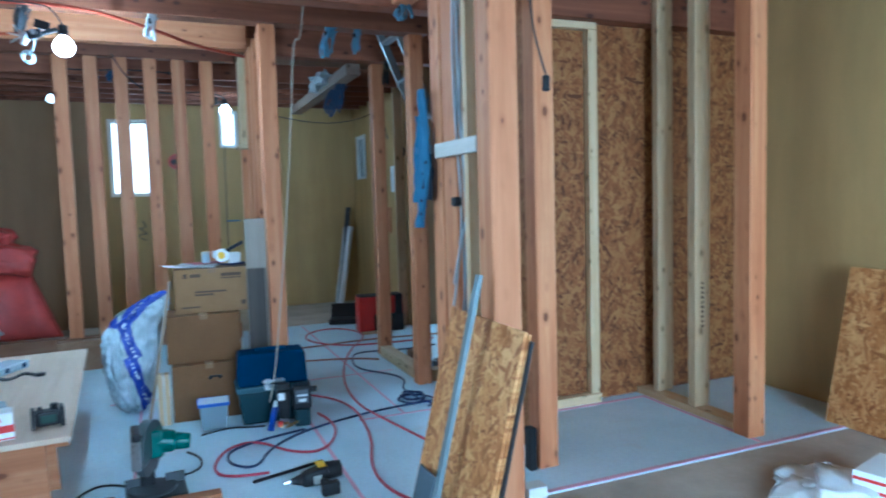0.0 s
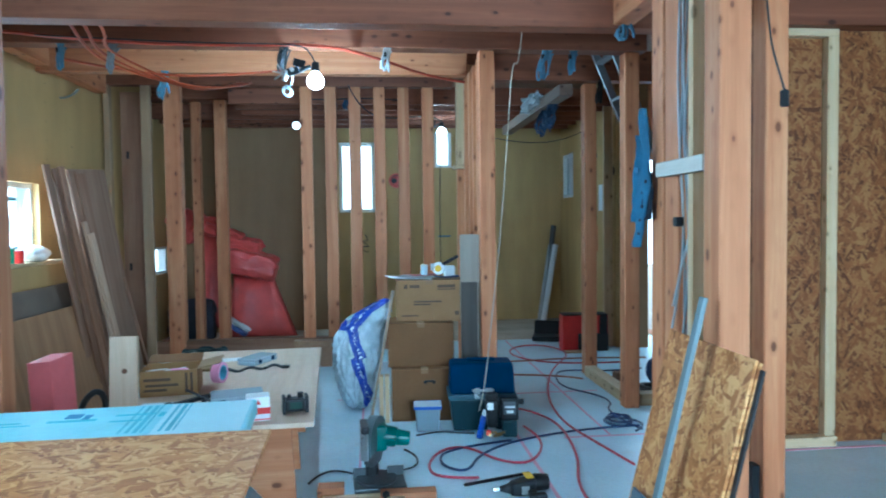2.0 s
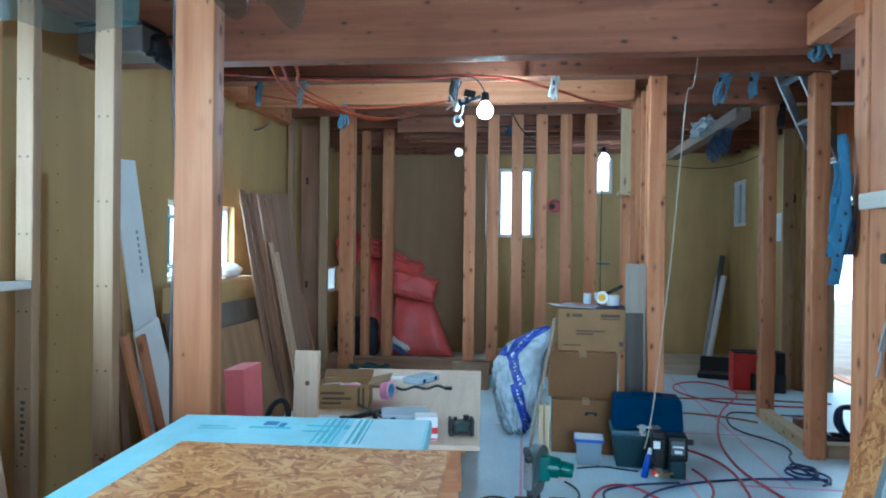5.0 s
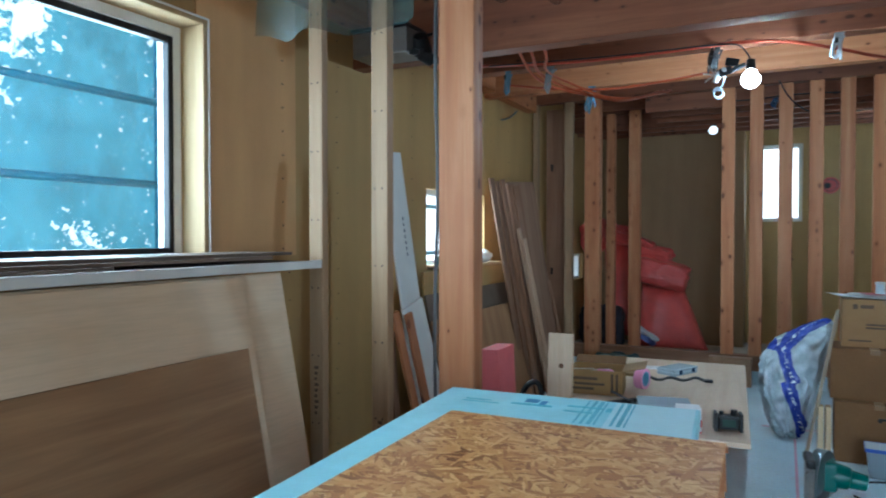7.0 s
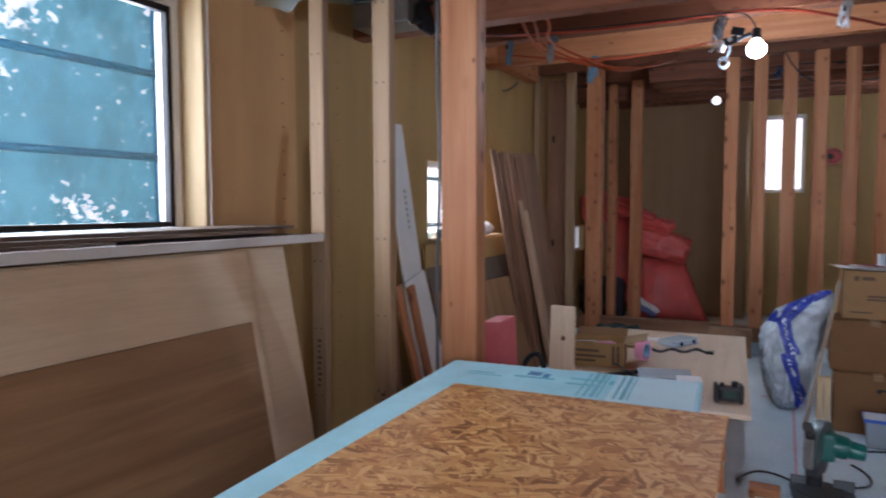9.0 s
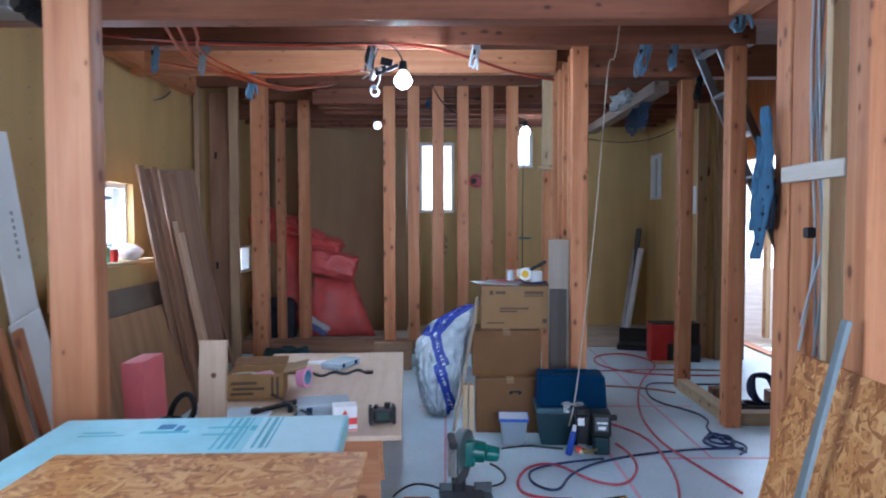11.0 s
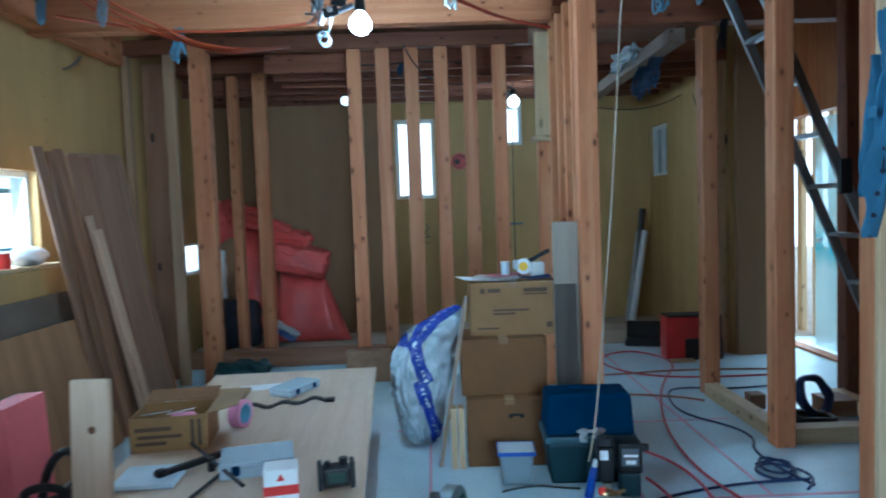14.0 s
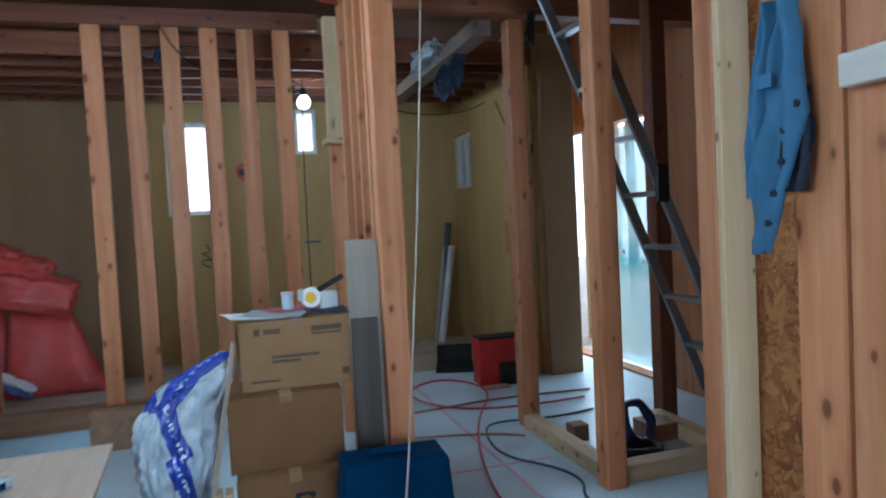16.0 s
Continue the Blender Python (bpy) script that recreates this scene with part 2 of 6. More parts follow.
teal_dark = plain("grey_teal_plastic", (0.010, 0.034, 0.044), 0.5, spec=0.2)
green_tool = plain("green_tool", (0.0, 0.10, 0.085), 0.35)
red_plastic = plain("red_plastic", (0.60, 0.03, 0.025), 0.4)
white_plastic = plain("white_plastic", (0.72, 0.74, 0.75), 0.4, var=0.08)
white_board = plain("white_board", (0.70, 0.70, 0.68), 0.6, var=0.08)
grey_board = plain("grey_board", (0.42, 0.42, 0.40), 0.6)
white_paint = plain("white_frame", (0.78, 0.79, 0.78), 0.35, var=0.06)
orange_pipe = plain("orange_conduit", (0.36, 0.058, 0.016), 0.4, var=0.12)
grey_cable = plain("grey_cable", (0.20, 0.22, 0.24), 0.5)
black_cable = plain("black_cable", (0.015, 0.016, 0.018), 0.45)
blue_cable = plain("navy_hose", (0.012, 0.03, 0.10), 0.4)
red_hose = plain("pink_red_hose", (0.46, 0.05, 0.085), 0.4)
white_cord = plain("white_cord", (0.46, 0.40, 0.31), 0.7)
red_vinyl = plain("red_vinyl", (0.68, 0.10, 0.085), 0.36, var=0.25, scale=4, bump=0.2)
pink_foam = plain("pink_foam", (0.78, 0.17, 0.18), 0.6, var=0.1)
pink_roll = plain("pink_tape_roll", (0.85, 0.35, 0.55), 0.45)
denim = plain("blue_workwear", (0.05, 0.145, 0.25), 0.8, var=0.2, bump=0.3)
lining = plain("dark_lining", (0.012, 0.016, 0.03), 0.85)
cyan_plastic = plain("cyan_plastic", (0.05, 0.50, 0.62), 0.35)
green_plastic = plain("green_plastic", (0.04, 0.35, 0.17), 0.4)
yellow_plastic = plain("yellow_plastic", (0.75, 0.45, 0.03), 0.4)
paper_white = plain("paper_white", (0.78, 0.79, 0.80), 0.7, var=0.05)
joist_ply = plain("ceiling_ply", (0.24, 0.13, 0.085), 0.75, var=0.25, scale=2)
bulb_glow = glow("bulb_glass", (0.85, 0.97, 1.0), 40.0)
bulb_glow_back = glow("bulb_glass_back", (0.85, 0.97, 1.0), 16.0)
day_glow = glow("bright_daylight", (0.93, 0.98, 1.0), 1.7)


def clear(name, c, rough, alpha):
    m = Mat(name, rough)
    m.color(c)
    m.b.inputs["Alpha"].default_value = alpha
    return m.m


frosted = clear("frosted_glass", (0.42, 0.47, 0.47), 0.4, 0.85)
glass = clear("window_glass", (0.9, 0.97, 1.0), 0.03, 0.06)
film_mat = clear("green_film", (0.015, 0.045, 0.036), 0.45, 0.45)
clear_box = clear("clear_plastic", (0.62, 0.74, 0.82), 0.25, 0.62)
clear_bag = clear("clear_bag", (0.85, 0.88, 0.90), 0.2, 0.6)


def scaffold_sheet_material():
    """Blue mesh sheet outside, its backlight and light spots through leaves painted as glow."""
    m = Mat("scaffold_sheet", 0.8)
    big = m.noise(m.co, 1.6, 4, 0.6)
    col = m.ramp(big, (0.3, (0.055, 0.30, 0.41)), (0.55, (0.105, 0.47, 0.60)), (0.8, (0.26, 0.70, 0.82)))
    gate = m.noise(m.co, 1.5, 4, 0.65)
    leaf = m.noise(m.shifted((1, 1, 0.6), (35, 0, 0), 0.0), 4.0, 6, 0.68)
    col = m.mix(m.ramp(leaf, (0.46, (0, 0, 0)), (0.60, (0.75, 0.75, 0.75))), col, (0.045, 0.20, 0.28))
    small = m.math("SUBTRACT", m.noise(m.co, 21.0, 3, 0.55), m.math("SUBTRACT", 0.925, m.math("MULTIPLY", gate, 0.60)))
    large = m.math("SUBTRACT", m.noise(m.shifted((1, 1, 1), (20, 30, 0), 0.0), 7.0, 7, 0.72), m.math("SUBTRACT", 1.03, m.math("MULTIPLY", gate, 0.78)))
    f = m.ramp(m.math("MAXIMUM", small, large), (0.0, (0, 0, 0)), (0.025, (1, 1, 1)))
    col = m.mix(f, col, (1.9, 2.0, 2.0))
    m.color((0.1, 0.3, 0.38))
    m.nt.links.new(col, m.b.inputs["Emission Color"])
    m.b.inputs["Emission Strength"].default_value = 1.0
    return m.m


scaffold_mat = scaffold_sheet_material()


# ---- builders ----
def box(bm, x0, x1, y0, y1, z0, z1, m=None):
    """Adds a box to a bmesh; returns its corners."""
    mat = Matrix.Translation(((x0 + x1) / 2, (y0 + y1) / 2, (z0 + z1) / 2)) @ Matrix.Diagonal((abs(x1 - x0), abs(y1 - y0), abs(z1 - z0), 1))
    return bmesh.ops.create_cube(bm, size=1.0, matrix=(m @ mat) if m else mat)["verts"]


def cyl(bm, r, z0, z1, m=None, n=20, r2=None):
    mat = Matrix.Translation((0, 0, (z0 + z1) / 2))
    return bmesh.ops.create_cone(bm, cap_ends=True, segments=n, radius1=r, radius2=r if r2 is None else r2, depth=z1 - z0, matrix=(m @ mat) if m else mat)["verts"]


def ball(bm, r, m, n=16):
    return bmesh.ops.create_uvsphere(bm, u_segments=n, v_segments=n // 2 + 2, radius=r, matrix=m)["verts"]


def soften(bm, w, seg=1):
    if w > 0:
        bmesh.ops.bevel(bm, geom=list(bm.edges), offset=w, segments=seg, profile=0.6, affect="EDGES", clamp_overlap=True)


def to_mesh(name, bm, material, smooth=False):
    me = bpy.data.meshes.new(name)
    bmesh.ops.recalc_face_normals(bm, faces=list(bm.faces))
    bm.to_mesh(me)
    bm.free()
    me.materials.append(material)
    if smooth:
        for p in me.polygons:
            p.use_smooth = True
    return me


def thing(name, label, category, m=None, group="", kind=""):
    ob = new(name)
    ob.empty_display_size = 0.1
    ob.matrix_world = m or Matrix()
    return tagged(ob, label, category, group, kind)


def part(name, bm, material, parent=None, label="", smooth=False, m=None):
    ob = new(name, to_mesh(name, bm, material, smooth))
    if m is not None:
        ob.matrix_basis = m
    ob.parent = parent
    if label:
        ob["label"] = label
    return ob


def bpart(name, dims, material, parent=None, label="", bevel=0.003, m=None):
    """A part that is one bevelled box."""
    bm = bmesh.new()
    box(bm, *dims, m)
    soften(bm, bevel)
    return part(name, bm, material, parent, label)


def solid(name, dims, material, label, category, kind="", group="", bevel=0.003, m=None):
    """A thing that is one bevelled box, with its origin at its base."""
    x0, x1, y0, y1, z0, z1 = dims
    bm = bmesh.new()
    box(bm, *dims, m)
    soften(bm, bevel)
    return tagged(part(name, bm, material), label, category, group, kind)


def tube(name, pts, r, material, parent=None, label="", res=4, loop=False):
    cu = bpy.data.curves.new(name, "CURVE")
    cu.dimensions, cu.bevel_depth, cu.bevel_resolution, cu.resolution_u = "3D", r, 2, res
    cu.use_fill_caps = True
    sp = cu.splines.new("NURBS")
    sp.points.add(len(pts) - 1)
    for p, co in zip(sp.points, pts):
        p.co = (*co, 1)
    sp.use_endpoint_u, sp.order_u, sp.use_cyclic_u = True, 3, loop
    tmp = bpy.data.objects.new(name, cu)
    me = bpy.data.meshes.new_from_object(tmp)
    bpy.data.objects.remove(tmp)
    me.materials.clear()
    me.materials.append(material)
    for p in me.polygons:
        p.use_smooth = True
    ob = new(name, me)
    ob.parent = parent
    if label:
        ob["label"] = label
    return ob


def wall_with_holes(name, axis, at, thick, lo, hi, z0, z1, holes, material, label):
    """A wall across x (axis 'x': runs along x at y=at) or along y, with openings through it."""
    cuts = sorted({lo, hi, *[h[0] for h in holes], *[h[1] for h in holes]})
    bm = bmesh.new()
    for a, b in zip(cuts, cuts[1:]):
        mid = (a + b) / 2
        spans = [(h[2], h[3]) for h in holes if h[0] < mid < h[1]]
        zs, low = [], z0
        for s0, s1 in sorted(spans):
            if s0 > low:
                zs.append((low, s0))
            low = s1
        if low < z1:
            zs.append((low, z1))
        for s0, s1 in zs:
            if axis == "x":
                box(bm, a, b, at, at + thick, s0, s1)
            else:
                box(bm, at, at + thick, a, b, s0, s1)
    bmesh.ops.remove_doubles(bm, verts=list(bm.verts), dist=1e-5)
    return tagged(part(name, bm, material), label, "wall", "", "structure")


# ---- structure ----
CEIL = 2.86
WALL_L, WALL_R, WALL_B, WALL_F = -2.55, 4.05, -2.3, 9.30
solid("floor", (WALL_L - 0.2, WALL_R + 0.2, 2.74, 7.78, -0.10, 0.0), floor_mat, "white-blue plastic sheet over the sub-floor, with dust and pink tape", "floor", "structure", bevel=0)
solid("floor_near", (WALL_L - 0.2, WALL_R + 0.2, WALL_B - 0.2, 2.74, -0.10, -0.006), subfloor_mat, "dusty bare plywood sub-floor", "floor", "structure", bevel=0)
solid("floor_far", (WALL_L - 0.2, WALL_R + 0.2, 7.78, WALL_F + 0.2, -0.10, 0.012), subfloor_mat, "dusty bare plywood sub-floor", "floor", "structure", bevel=0)
solid("ceiling", (WALL_L - 0.2, WALL_R + 0.2, WALL_B - 0.2, WALL_F + 0.2, CEIL + 0.14, CEIL + 0.2), joist_ply, "bare brown plywood of the floor above", "ceiling", "structure", bevel=0)

BIGWIN = (0.0, 2.18, 1.24, 2.30)
LOWWIN = (4.42, 5.50, 1.14, 1.72)
LOWWIN2 = (7.90, 8.80, 0.80, 1.13)
wall_with_holes("wall_west", "y", WALL_L - 0.16, 0.16, WALL_B, WALL_F + 0.16, 0, CEIL + 0.14, [BIGWIN, LOWWIN, LOWWIN2], panel_warm, "yellow-tan sheathing board outer wall")
BACKWIN = (-0.455, 0.025, 1.535, 2.487)
BACKWIN2 = (0.846, 1.08, 2.14, 2.62)
wall_with_holes("wall_north", "x", WALL_F, 0.16, WALL_L, 2.62, 0, CEIL + 0.14, [BACKWIN, BACKWIN2], panel_mat, "yellow-tan sheathing board outer wall")
SWIN = (8.70, 9.27, 1.70, 2.29)
wall_with_holes("wall_east_back", "y", 2.62, 0.16, 7.12, WALL_F + 0.16, 0, CEIL + 0.14, [SWIN], panel_mat, "yellow-tan sheathing board wall with a small window")
solid("wall_north_closet", (WALL_L, -0.60, 8.86, 8.92, 0, 2.62), dark_panel, "board wall of the back closet, coloured dark brown for the dim room", "wall", "structure")
solid("wall_closet_side", (-0.655, -0.60, 8.925, 9.295, 0, 2.62), dark_panel, "board side of the back closet, coloured dark brown for the dim room", "wall", "structure")
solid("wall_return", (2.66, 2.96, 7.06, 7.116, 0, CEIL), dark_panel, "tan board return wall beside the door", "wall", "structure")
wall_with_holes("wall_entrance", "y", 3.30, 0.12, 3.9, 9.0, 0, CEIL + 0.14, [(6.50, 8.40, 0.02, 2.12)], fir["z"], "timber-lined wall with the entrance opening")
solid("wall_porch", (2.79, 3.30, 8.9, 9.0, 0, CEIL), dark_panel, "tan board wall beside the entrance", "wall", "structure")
wall_with_holes("wall_east", "y", WALL_R, 0.16, WALL_B, 4.2, 0, CEIL + 0.14, [], panel_warm, "yellow-tan sheathing board outer wall")
wall_with_holes("wall_south", "x", WALL_B - 0.16, 0.16, WALL_L - 0.16, WALL_R + 0.16, 0, CEIL + 0.14, [(-0.5, 2.9, 0.3, 2.3)], panel_warm, "yellow-tan sheathing board wall with a wide opening")
solid("wall_osb", (1.928, WALL_R, 3.88, 3.90, 0.0, CEIL), osb_wall_mat, "orange-brown OSB board wall", "wall", "structure", bevel=0.001)
solid("wall_osb_side", (1.928, 1.94, 3.115, 3.878, 0.0, CEIL), osb_side_mat, "orange-brown OSB board on a stud wall", "wall", "structure", bevel=0.001)
solid("backdrop", (12, 12.1, -20, 40, -2, 14), day_glow, "bright overcast distance", "backdrop", "structure", bevel=0)
solid("backdrop_west", (-7.1, -7, -20, 40, -0.12, 12), day_glow, "bright overcast distance", "backdrop", "structure", bevel=0)
solid("backdrop_north", (-12, 12, 22, 22.1, -2, 14), day_glow, "bright overcast distance", "backdrop", "structure", bevel=0)
solid("ground", (-60, 60, -60, 60, -0.5, -0.12), subfloor_mat, "bare ground outside", "ground", "structure", bevel=0)

# pink tape lines on the sheet
for x0, x1, y0, y1 in ((-2.4, 4.0, 2.745, 2.775), (1.20, 3.6, 4.18, 4.20), (0.9, 0.92, 2.8, 5.6), (-0.3, 1.8, 5.32, 5.335), (1.50, 1.515, 4.2, 7.7), (-0.1, -0.085, 2.8, 5.3), (1.95, 3.10, 3.765, 3.79), (3.10, 3.122, 2.8, 3.79)):
    solid("floor_tape", (x0, x1, y0, y1, 0.0, 0.003), pink_tape, "pink marking tape stuck on the floor sheet", "tape", "structure", "tape lines on the floor", bevel=0)


def post(name, x, y, w, d, z0, z1, mat, label="", group=""):
    return solid(name, (x, x + w, y, y + d, z0, z1), mat, label or "pinkish sawn fir post from floor to beam", "post", "structure", group, 0.005)


def beam(name, dims, mat, label):
    return solid(name, dims, mat, label, "beam", "structure", "", 0.005)


# posts
post("post_left", -1.492, 2.56, 0.168, 0.09, 0, 2.40, fir["z"])
post("post_center", 0.764, 4.78, 0.112, 0.09, 0, 2.60, fir["z"])
post("post_aisle", 1.872, 5.86, 0.11, 0.11, 0, 2.60, fir["z"], "darker sawn fir post")
post("post_aisle", 1.828, 4.78, 0.112, 0.105, 0, 2.60, fir["z"])
post("post_stair", 2.74, 5.62, 0.11, 0.11, 0, CEIL, beamwood["z"], "dark reddish fir post behind the ladder")
post("post_partition", 1.303, 2.942, 0.12, 0.12, 0, CEIL, fir["z"])
post("post_partition", 1.245, 2.33, 0.12, 0.12, 0, CEIL, fir["z"])
post("post_partition", 1.308, 2.80, 0.12, 0.135, 0, CEIL, fir["z"], "pale pinkish fir post beside the cables")
post("post_alcove", 1.826, 3.0, 0.112, 0.112, 0, CEIL, fir["z"])
post("post_alcove", 3.09, 2.85, 0.12, 0.12, 0, CEIL, fir["z"])
post("post_partition_back", 1.79, 3.90, 0.10, 0.10, 0, CEIL, fir["z"])

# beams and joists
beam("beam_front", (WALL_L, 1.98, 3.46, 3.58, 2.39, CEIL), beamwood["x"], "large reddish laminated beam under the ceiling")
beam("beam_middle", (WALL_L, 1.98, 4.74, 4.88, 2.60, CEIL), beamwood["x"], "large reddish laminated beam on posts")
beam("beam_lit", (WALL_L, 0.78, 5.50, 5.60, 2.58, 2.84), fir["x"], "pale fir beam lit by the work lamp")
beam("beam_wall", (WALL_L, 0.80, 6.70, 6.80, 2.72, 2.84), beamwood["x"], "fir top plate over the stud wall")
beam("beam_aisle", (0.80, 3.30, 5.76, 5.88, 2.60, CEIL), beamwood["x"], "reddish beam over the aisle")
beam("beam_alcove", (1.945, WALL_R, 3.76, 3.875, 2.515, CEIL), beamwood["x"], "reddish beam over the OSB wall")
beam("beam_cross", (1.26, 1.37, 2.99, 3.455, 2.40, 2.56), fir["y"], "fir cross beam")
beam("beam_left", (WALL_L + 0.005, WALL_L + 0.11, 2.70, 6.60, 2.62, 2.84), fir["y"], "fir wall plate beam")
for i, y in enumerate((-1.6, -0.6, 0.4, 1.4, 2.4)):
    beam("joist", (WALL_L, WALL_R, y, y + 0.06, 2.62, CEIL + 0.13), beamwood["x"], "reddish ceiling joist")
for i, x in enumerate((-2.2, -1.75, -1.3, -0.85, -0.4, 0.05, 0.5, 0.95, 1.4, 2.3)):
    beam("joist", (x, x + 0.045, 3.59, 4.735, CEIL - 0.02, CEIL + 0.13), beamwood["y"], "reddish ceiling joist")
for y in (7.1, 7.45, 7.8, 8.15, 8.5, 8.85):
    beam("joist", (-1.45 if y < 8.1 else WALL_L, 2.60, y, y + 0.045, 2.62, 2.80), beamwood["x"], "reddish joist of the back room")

beam("beam_closet", (WALL_L, -1.46, 7.88, 8.14, 2.802, 2.95), beamwood["x"], "dark reddish beam over the back posts")

# the low timber sill and the stud wall on it
sill = thing("stud_wall", "open wall frame of flat fir studs on a timber sill", "wall frame", kind="structure")
bpart("sill_timber", (-2.09, 0.763, 6.72, 6.82, 0.13, 0.27), brownwood["x"], sill)
bpart("sill_base", (-2.09, 0.763, 6.75, 6.80, 0.0, 0.128), floor_mat, sill)
for x in (-0.69, -0.455, -0.22, 0.02, 0.255, 0.495):
    bpart("stud", (x, x + 0.112, 6.705, 6.745, 0.272, 2.718), fir["z"], sill)

# studs of the wall that runs back from the centre post
side = thing("stud_wall_side", "open wall frame of pale studs behind the centre post", "wall frame", kind="structure")
for y in (4.95, 5.16, 5.38, 5.64):
    bpart("stud", (0.772, 0.87, y, y + 0.04, 0.0, 2.58 if y < 5.45 else 2.70), fir["z"], side)
bpart("header", (0.785, 0.895, 6.28, 6.36, 1.92, 2.70), whitewood["z"], side)
bpart("ledge", (0.75, 0.92, 6.20, 6.38, 1.885, 1.918), whitewood["x"], side)
bpart("trimmer", (0.79, 0.89, 6.30, 6.37, 0.0, 1.884), fir["z"], side)

# frame of posts and pale studs by the west wall
back = thing("stud_wall_west", "open wall frame with pale trim and dark posts", "wall frame", kind="structure")
bpart("stud", (-2.52, -2.47, 6.72, 6.80, 0.0, 2.785), pale_fir, back)
bpart("header", (-2.469, -1.98, 6.72, 6.80, 2.745, 2.785), whitewood["x"], back)
bpart("stud", (-2.185, -2.095, 6.72, 6.77, 0.0, 2.744), pale_fir, back)
bpart("post", (-1.965, -1.815, 6.69, 6.80, 0.0, 2.80), fir["z"], back)
bpart("post", (-2.06, -1.965, 8.02, 8.12, 0.0, 2.80), fir["z"], back)
bpart("post", (-1.775, -1.65, 7.90, 8.0, 0.0, 2.80), fir["z"], back)
bpart("board", (-2.45, -2.25, 6.95, 6.97, 0.0, 2.7), brownwood["z"], back)
for z in (0.95, 2.05):
    bpart("knot_hole", (-2.40, -2.375, 6.944, 6.949, z, z + 0.07), black_plastic, back, "dark knot hole", 0.001)

# stub wall studs between the west wall and the left post
stub = thing("stud_wall_stub", "two pale upright studs of an unfinished stub wall", "wall frame", kind="structure")
bpart("stud", (-2.112, -2.037, 2.47, 2.515, 0.0, 2.70), pale_fir, stub)
bpart("stud", (-1.755, -1.673, 2.44, 2.49, 0.0, 2.70), pale_fir, stub)
bpart("top_plate", (WALL_L, -1.48, 2.45, 2.55, 2.702, 2.75), fir["x"], stub)

# alcove framing
alc = thing("stud_wall_alcove", "open stud frame with a base plate beside the OSB wall", "wall frame", kind="structure")
bpart("base_plate", (3.13, 3.25, 2.975, 3.87, 0.0, 0.045), whitewood["y"], alc)
bpart("stud", (3.175, 3.30, 3.70, 3.755, 0.046, CEIL), whitewood["z"], alc)
bpart("stud", (3.14, 3.255, 3.32, 3.385, 0.046, CEIL), whitewood["z"], alc)
bpart("base_plate", (1.945, 2.785, 3.80, 3.875, 0.0, 0.06), whitewood["x"], alc)
bpart("stud", (2.715, 2.785, 3.82, 3.875, 0.061, 2.465), whitewood["z"], alc)
bpart("header", (1.945, 2.785, 3.82, 3.875, 2.467, 2.512), whitewood["x"], alc)

# partition with the shirt: pale stud and wooden block
greywood = wood("grey_white_wood", (0.56, 0.50, 0.42), (0.64, 0.59, 0.51), (0.70, 0.66, 0.58), axis="y", knots=False)
prt = thing("stud_wall_partition", "pale stud and block between two fir posts", "wall frame", kind="structure")
bpart("stud", (1.275, 1.365, 2.60, 2.64, 0.0, CEIL), whitewood["z"], prt)
bpart("block", (1.25, 1.283, 2.47, 2.90, 1.575, 1.638), greywood, prt, "short pale wooden block")
bpart("stud", (1.793, 1.925, 3.868, 3.899, 0.0, CEIL), whitewood["z"], prt)
bpart("stud", (1.425, 1.48, 2.95, 3.03, 0.0, CEIL), fir["z"], prt)

# timber sills on the floor by the aisle posts
for dims, ax in (((1.862, 1.962, 4.89, 5.855, 0.0, 0.09), "y"), ((1.968, 2.75, 4.83, 4.93, 0.0, 0.09), "x"), ((2.6, 2.70, 4.95, 5.6, 0.0, 0.09), "y")):
    solid("floor_timber", dims, whitewood[ax], "pale square timber lying along the floor", "timber", "structure", "floor timbers by the aisle")


# ---- windows ----
def window(name, axis, at, a0, a1, z0, z1, depth, fr, label, mull=None, glass_at=0.5, pane_mat=None):
    w = thing(name, label, "window", kind="structure")

    def seg(n, lo, hi, s0, s1, d0, d1, mat, lab=""):
        dims = (lo, hi, d0, d1, s0, s1) if axis == "x" else (d0, d1, lo, hi, s0, s1)
        return bpart(n, dims, mat, w, lab, 0.002)
    d0, d1 = sorted((at, at + depth))
    seg("frame", a0, a0 + fr, z0, z1, d0, d1, white_paint)
    seg("frame", a1 - fr, a1, z0, z1, d0, d1, white_paint)
    seg("frame", a0 + fr, a1 - fr, z1 - fr, z1, d0, d1, white_paint)
    seg("frame", a0 + fr, a1 - fr, z0, z0 + fr, d0, d1, white_paint)
    if mull:
        seg("mullion", mull - 0.018, mull + 0.018, z0 + fr, z1 - fr, d0 + 0.01, d1 - 0.01, white_paint)
    g = d0 + (d1 - d0) * glass_at
    pane = seg("pane", a0 + fr, a1 - fr, z0 + fr, z1 - fr, g - 0.003, g + 0.003, pane_mat or glass)
    pane.visible_shadow = False
    return w


window("window_1", "y", WALL_L - 0.15, *BIGWIN, 0.10, 0.045, "large window with a black sash and pale wooden reveal")
window("window_2", "y", WALL_L - 0.15, *LOWWIN, 0.10, 0.04, "low white-framed window over the leaning boards")
window("window_3", "x", WALL_F + 0.03, *BACKWIN, 0.10, 0.045, "white-framed upright window behind the studs")
window("window_4", "x", WALL_F + 0.03, *BACKWIN2, 0.10, 0.04, "small white-framed window behind the studs")
window("window_5", "y", 2.65, *SWIN, 0.10, 0.04, "small frosted window in the tan wall", mull=8.98, pane_mat=frosted)
window("window_6", "y", WALL_L - 0.15, *LOWWIN2, 0.10, 0.03, "low window behind the stud frame")
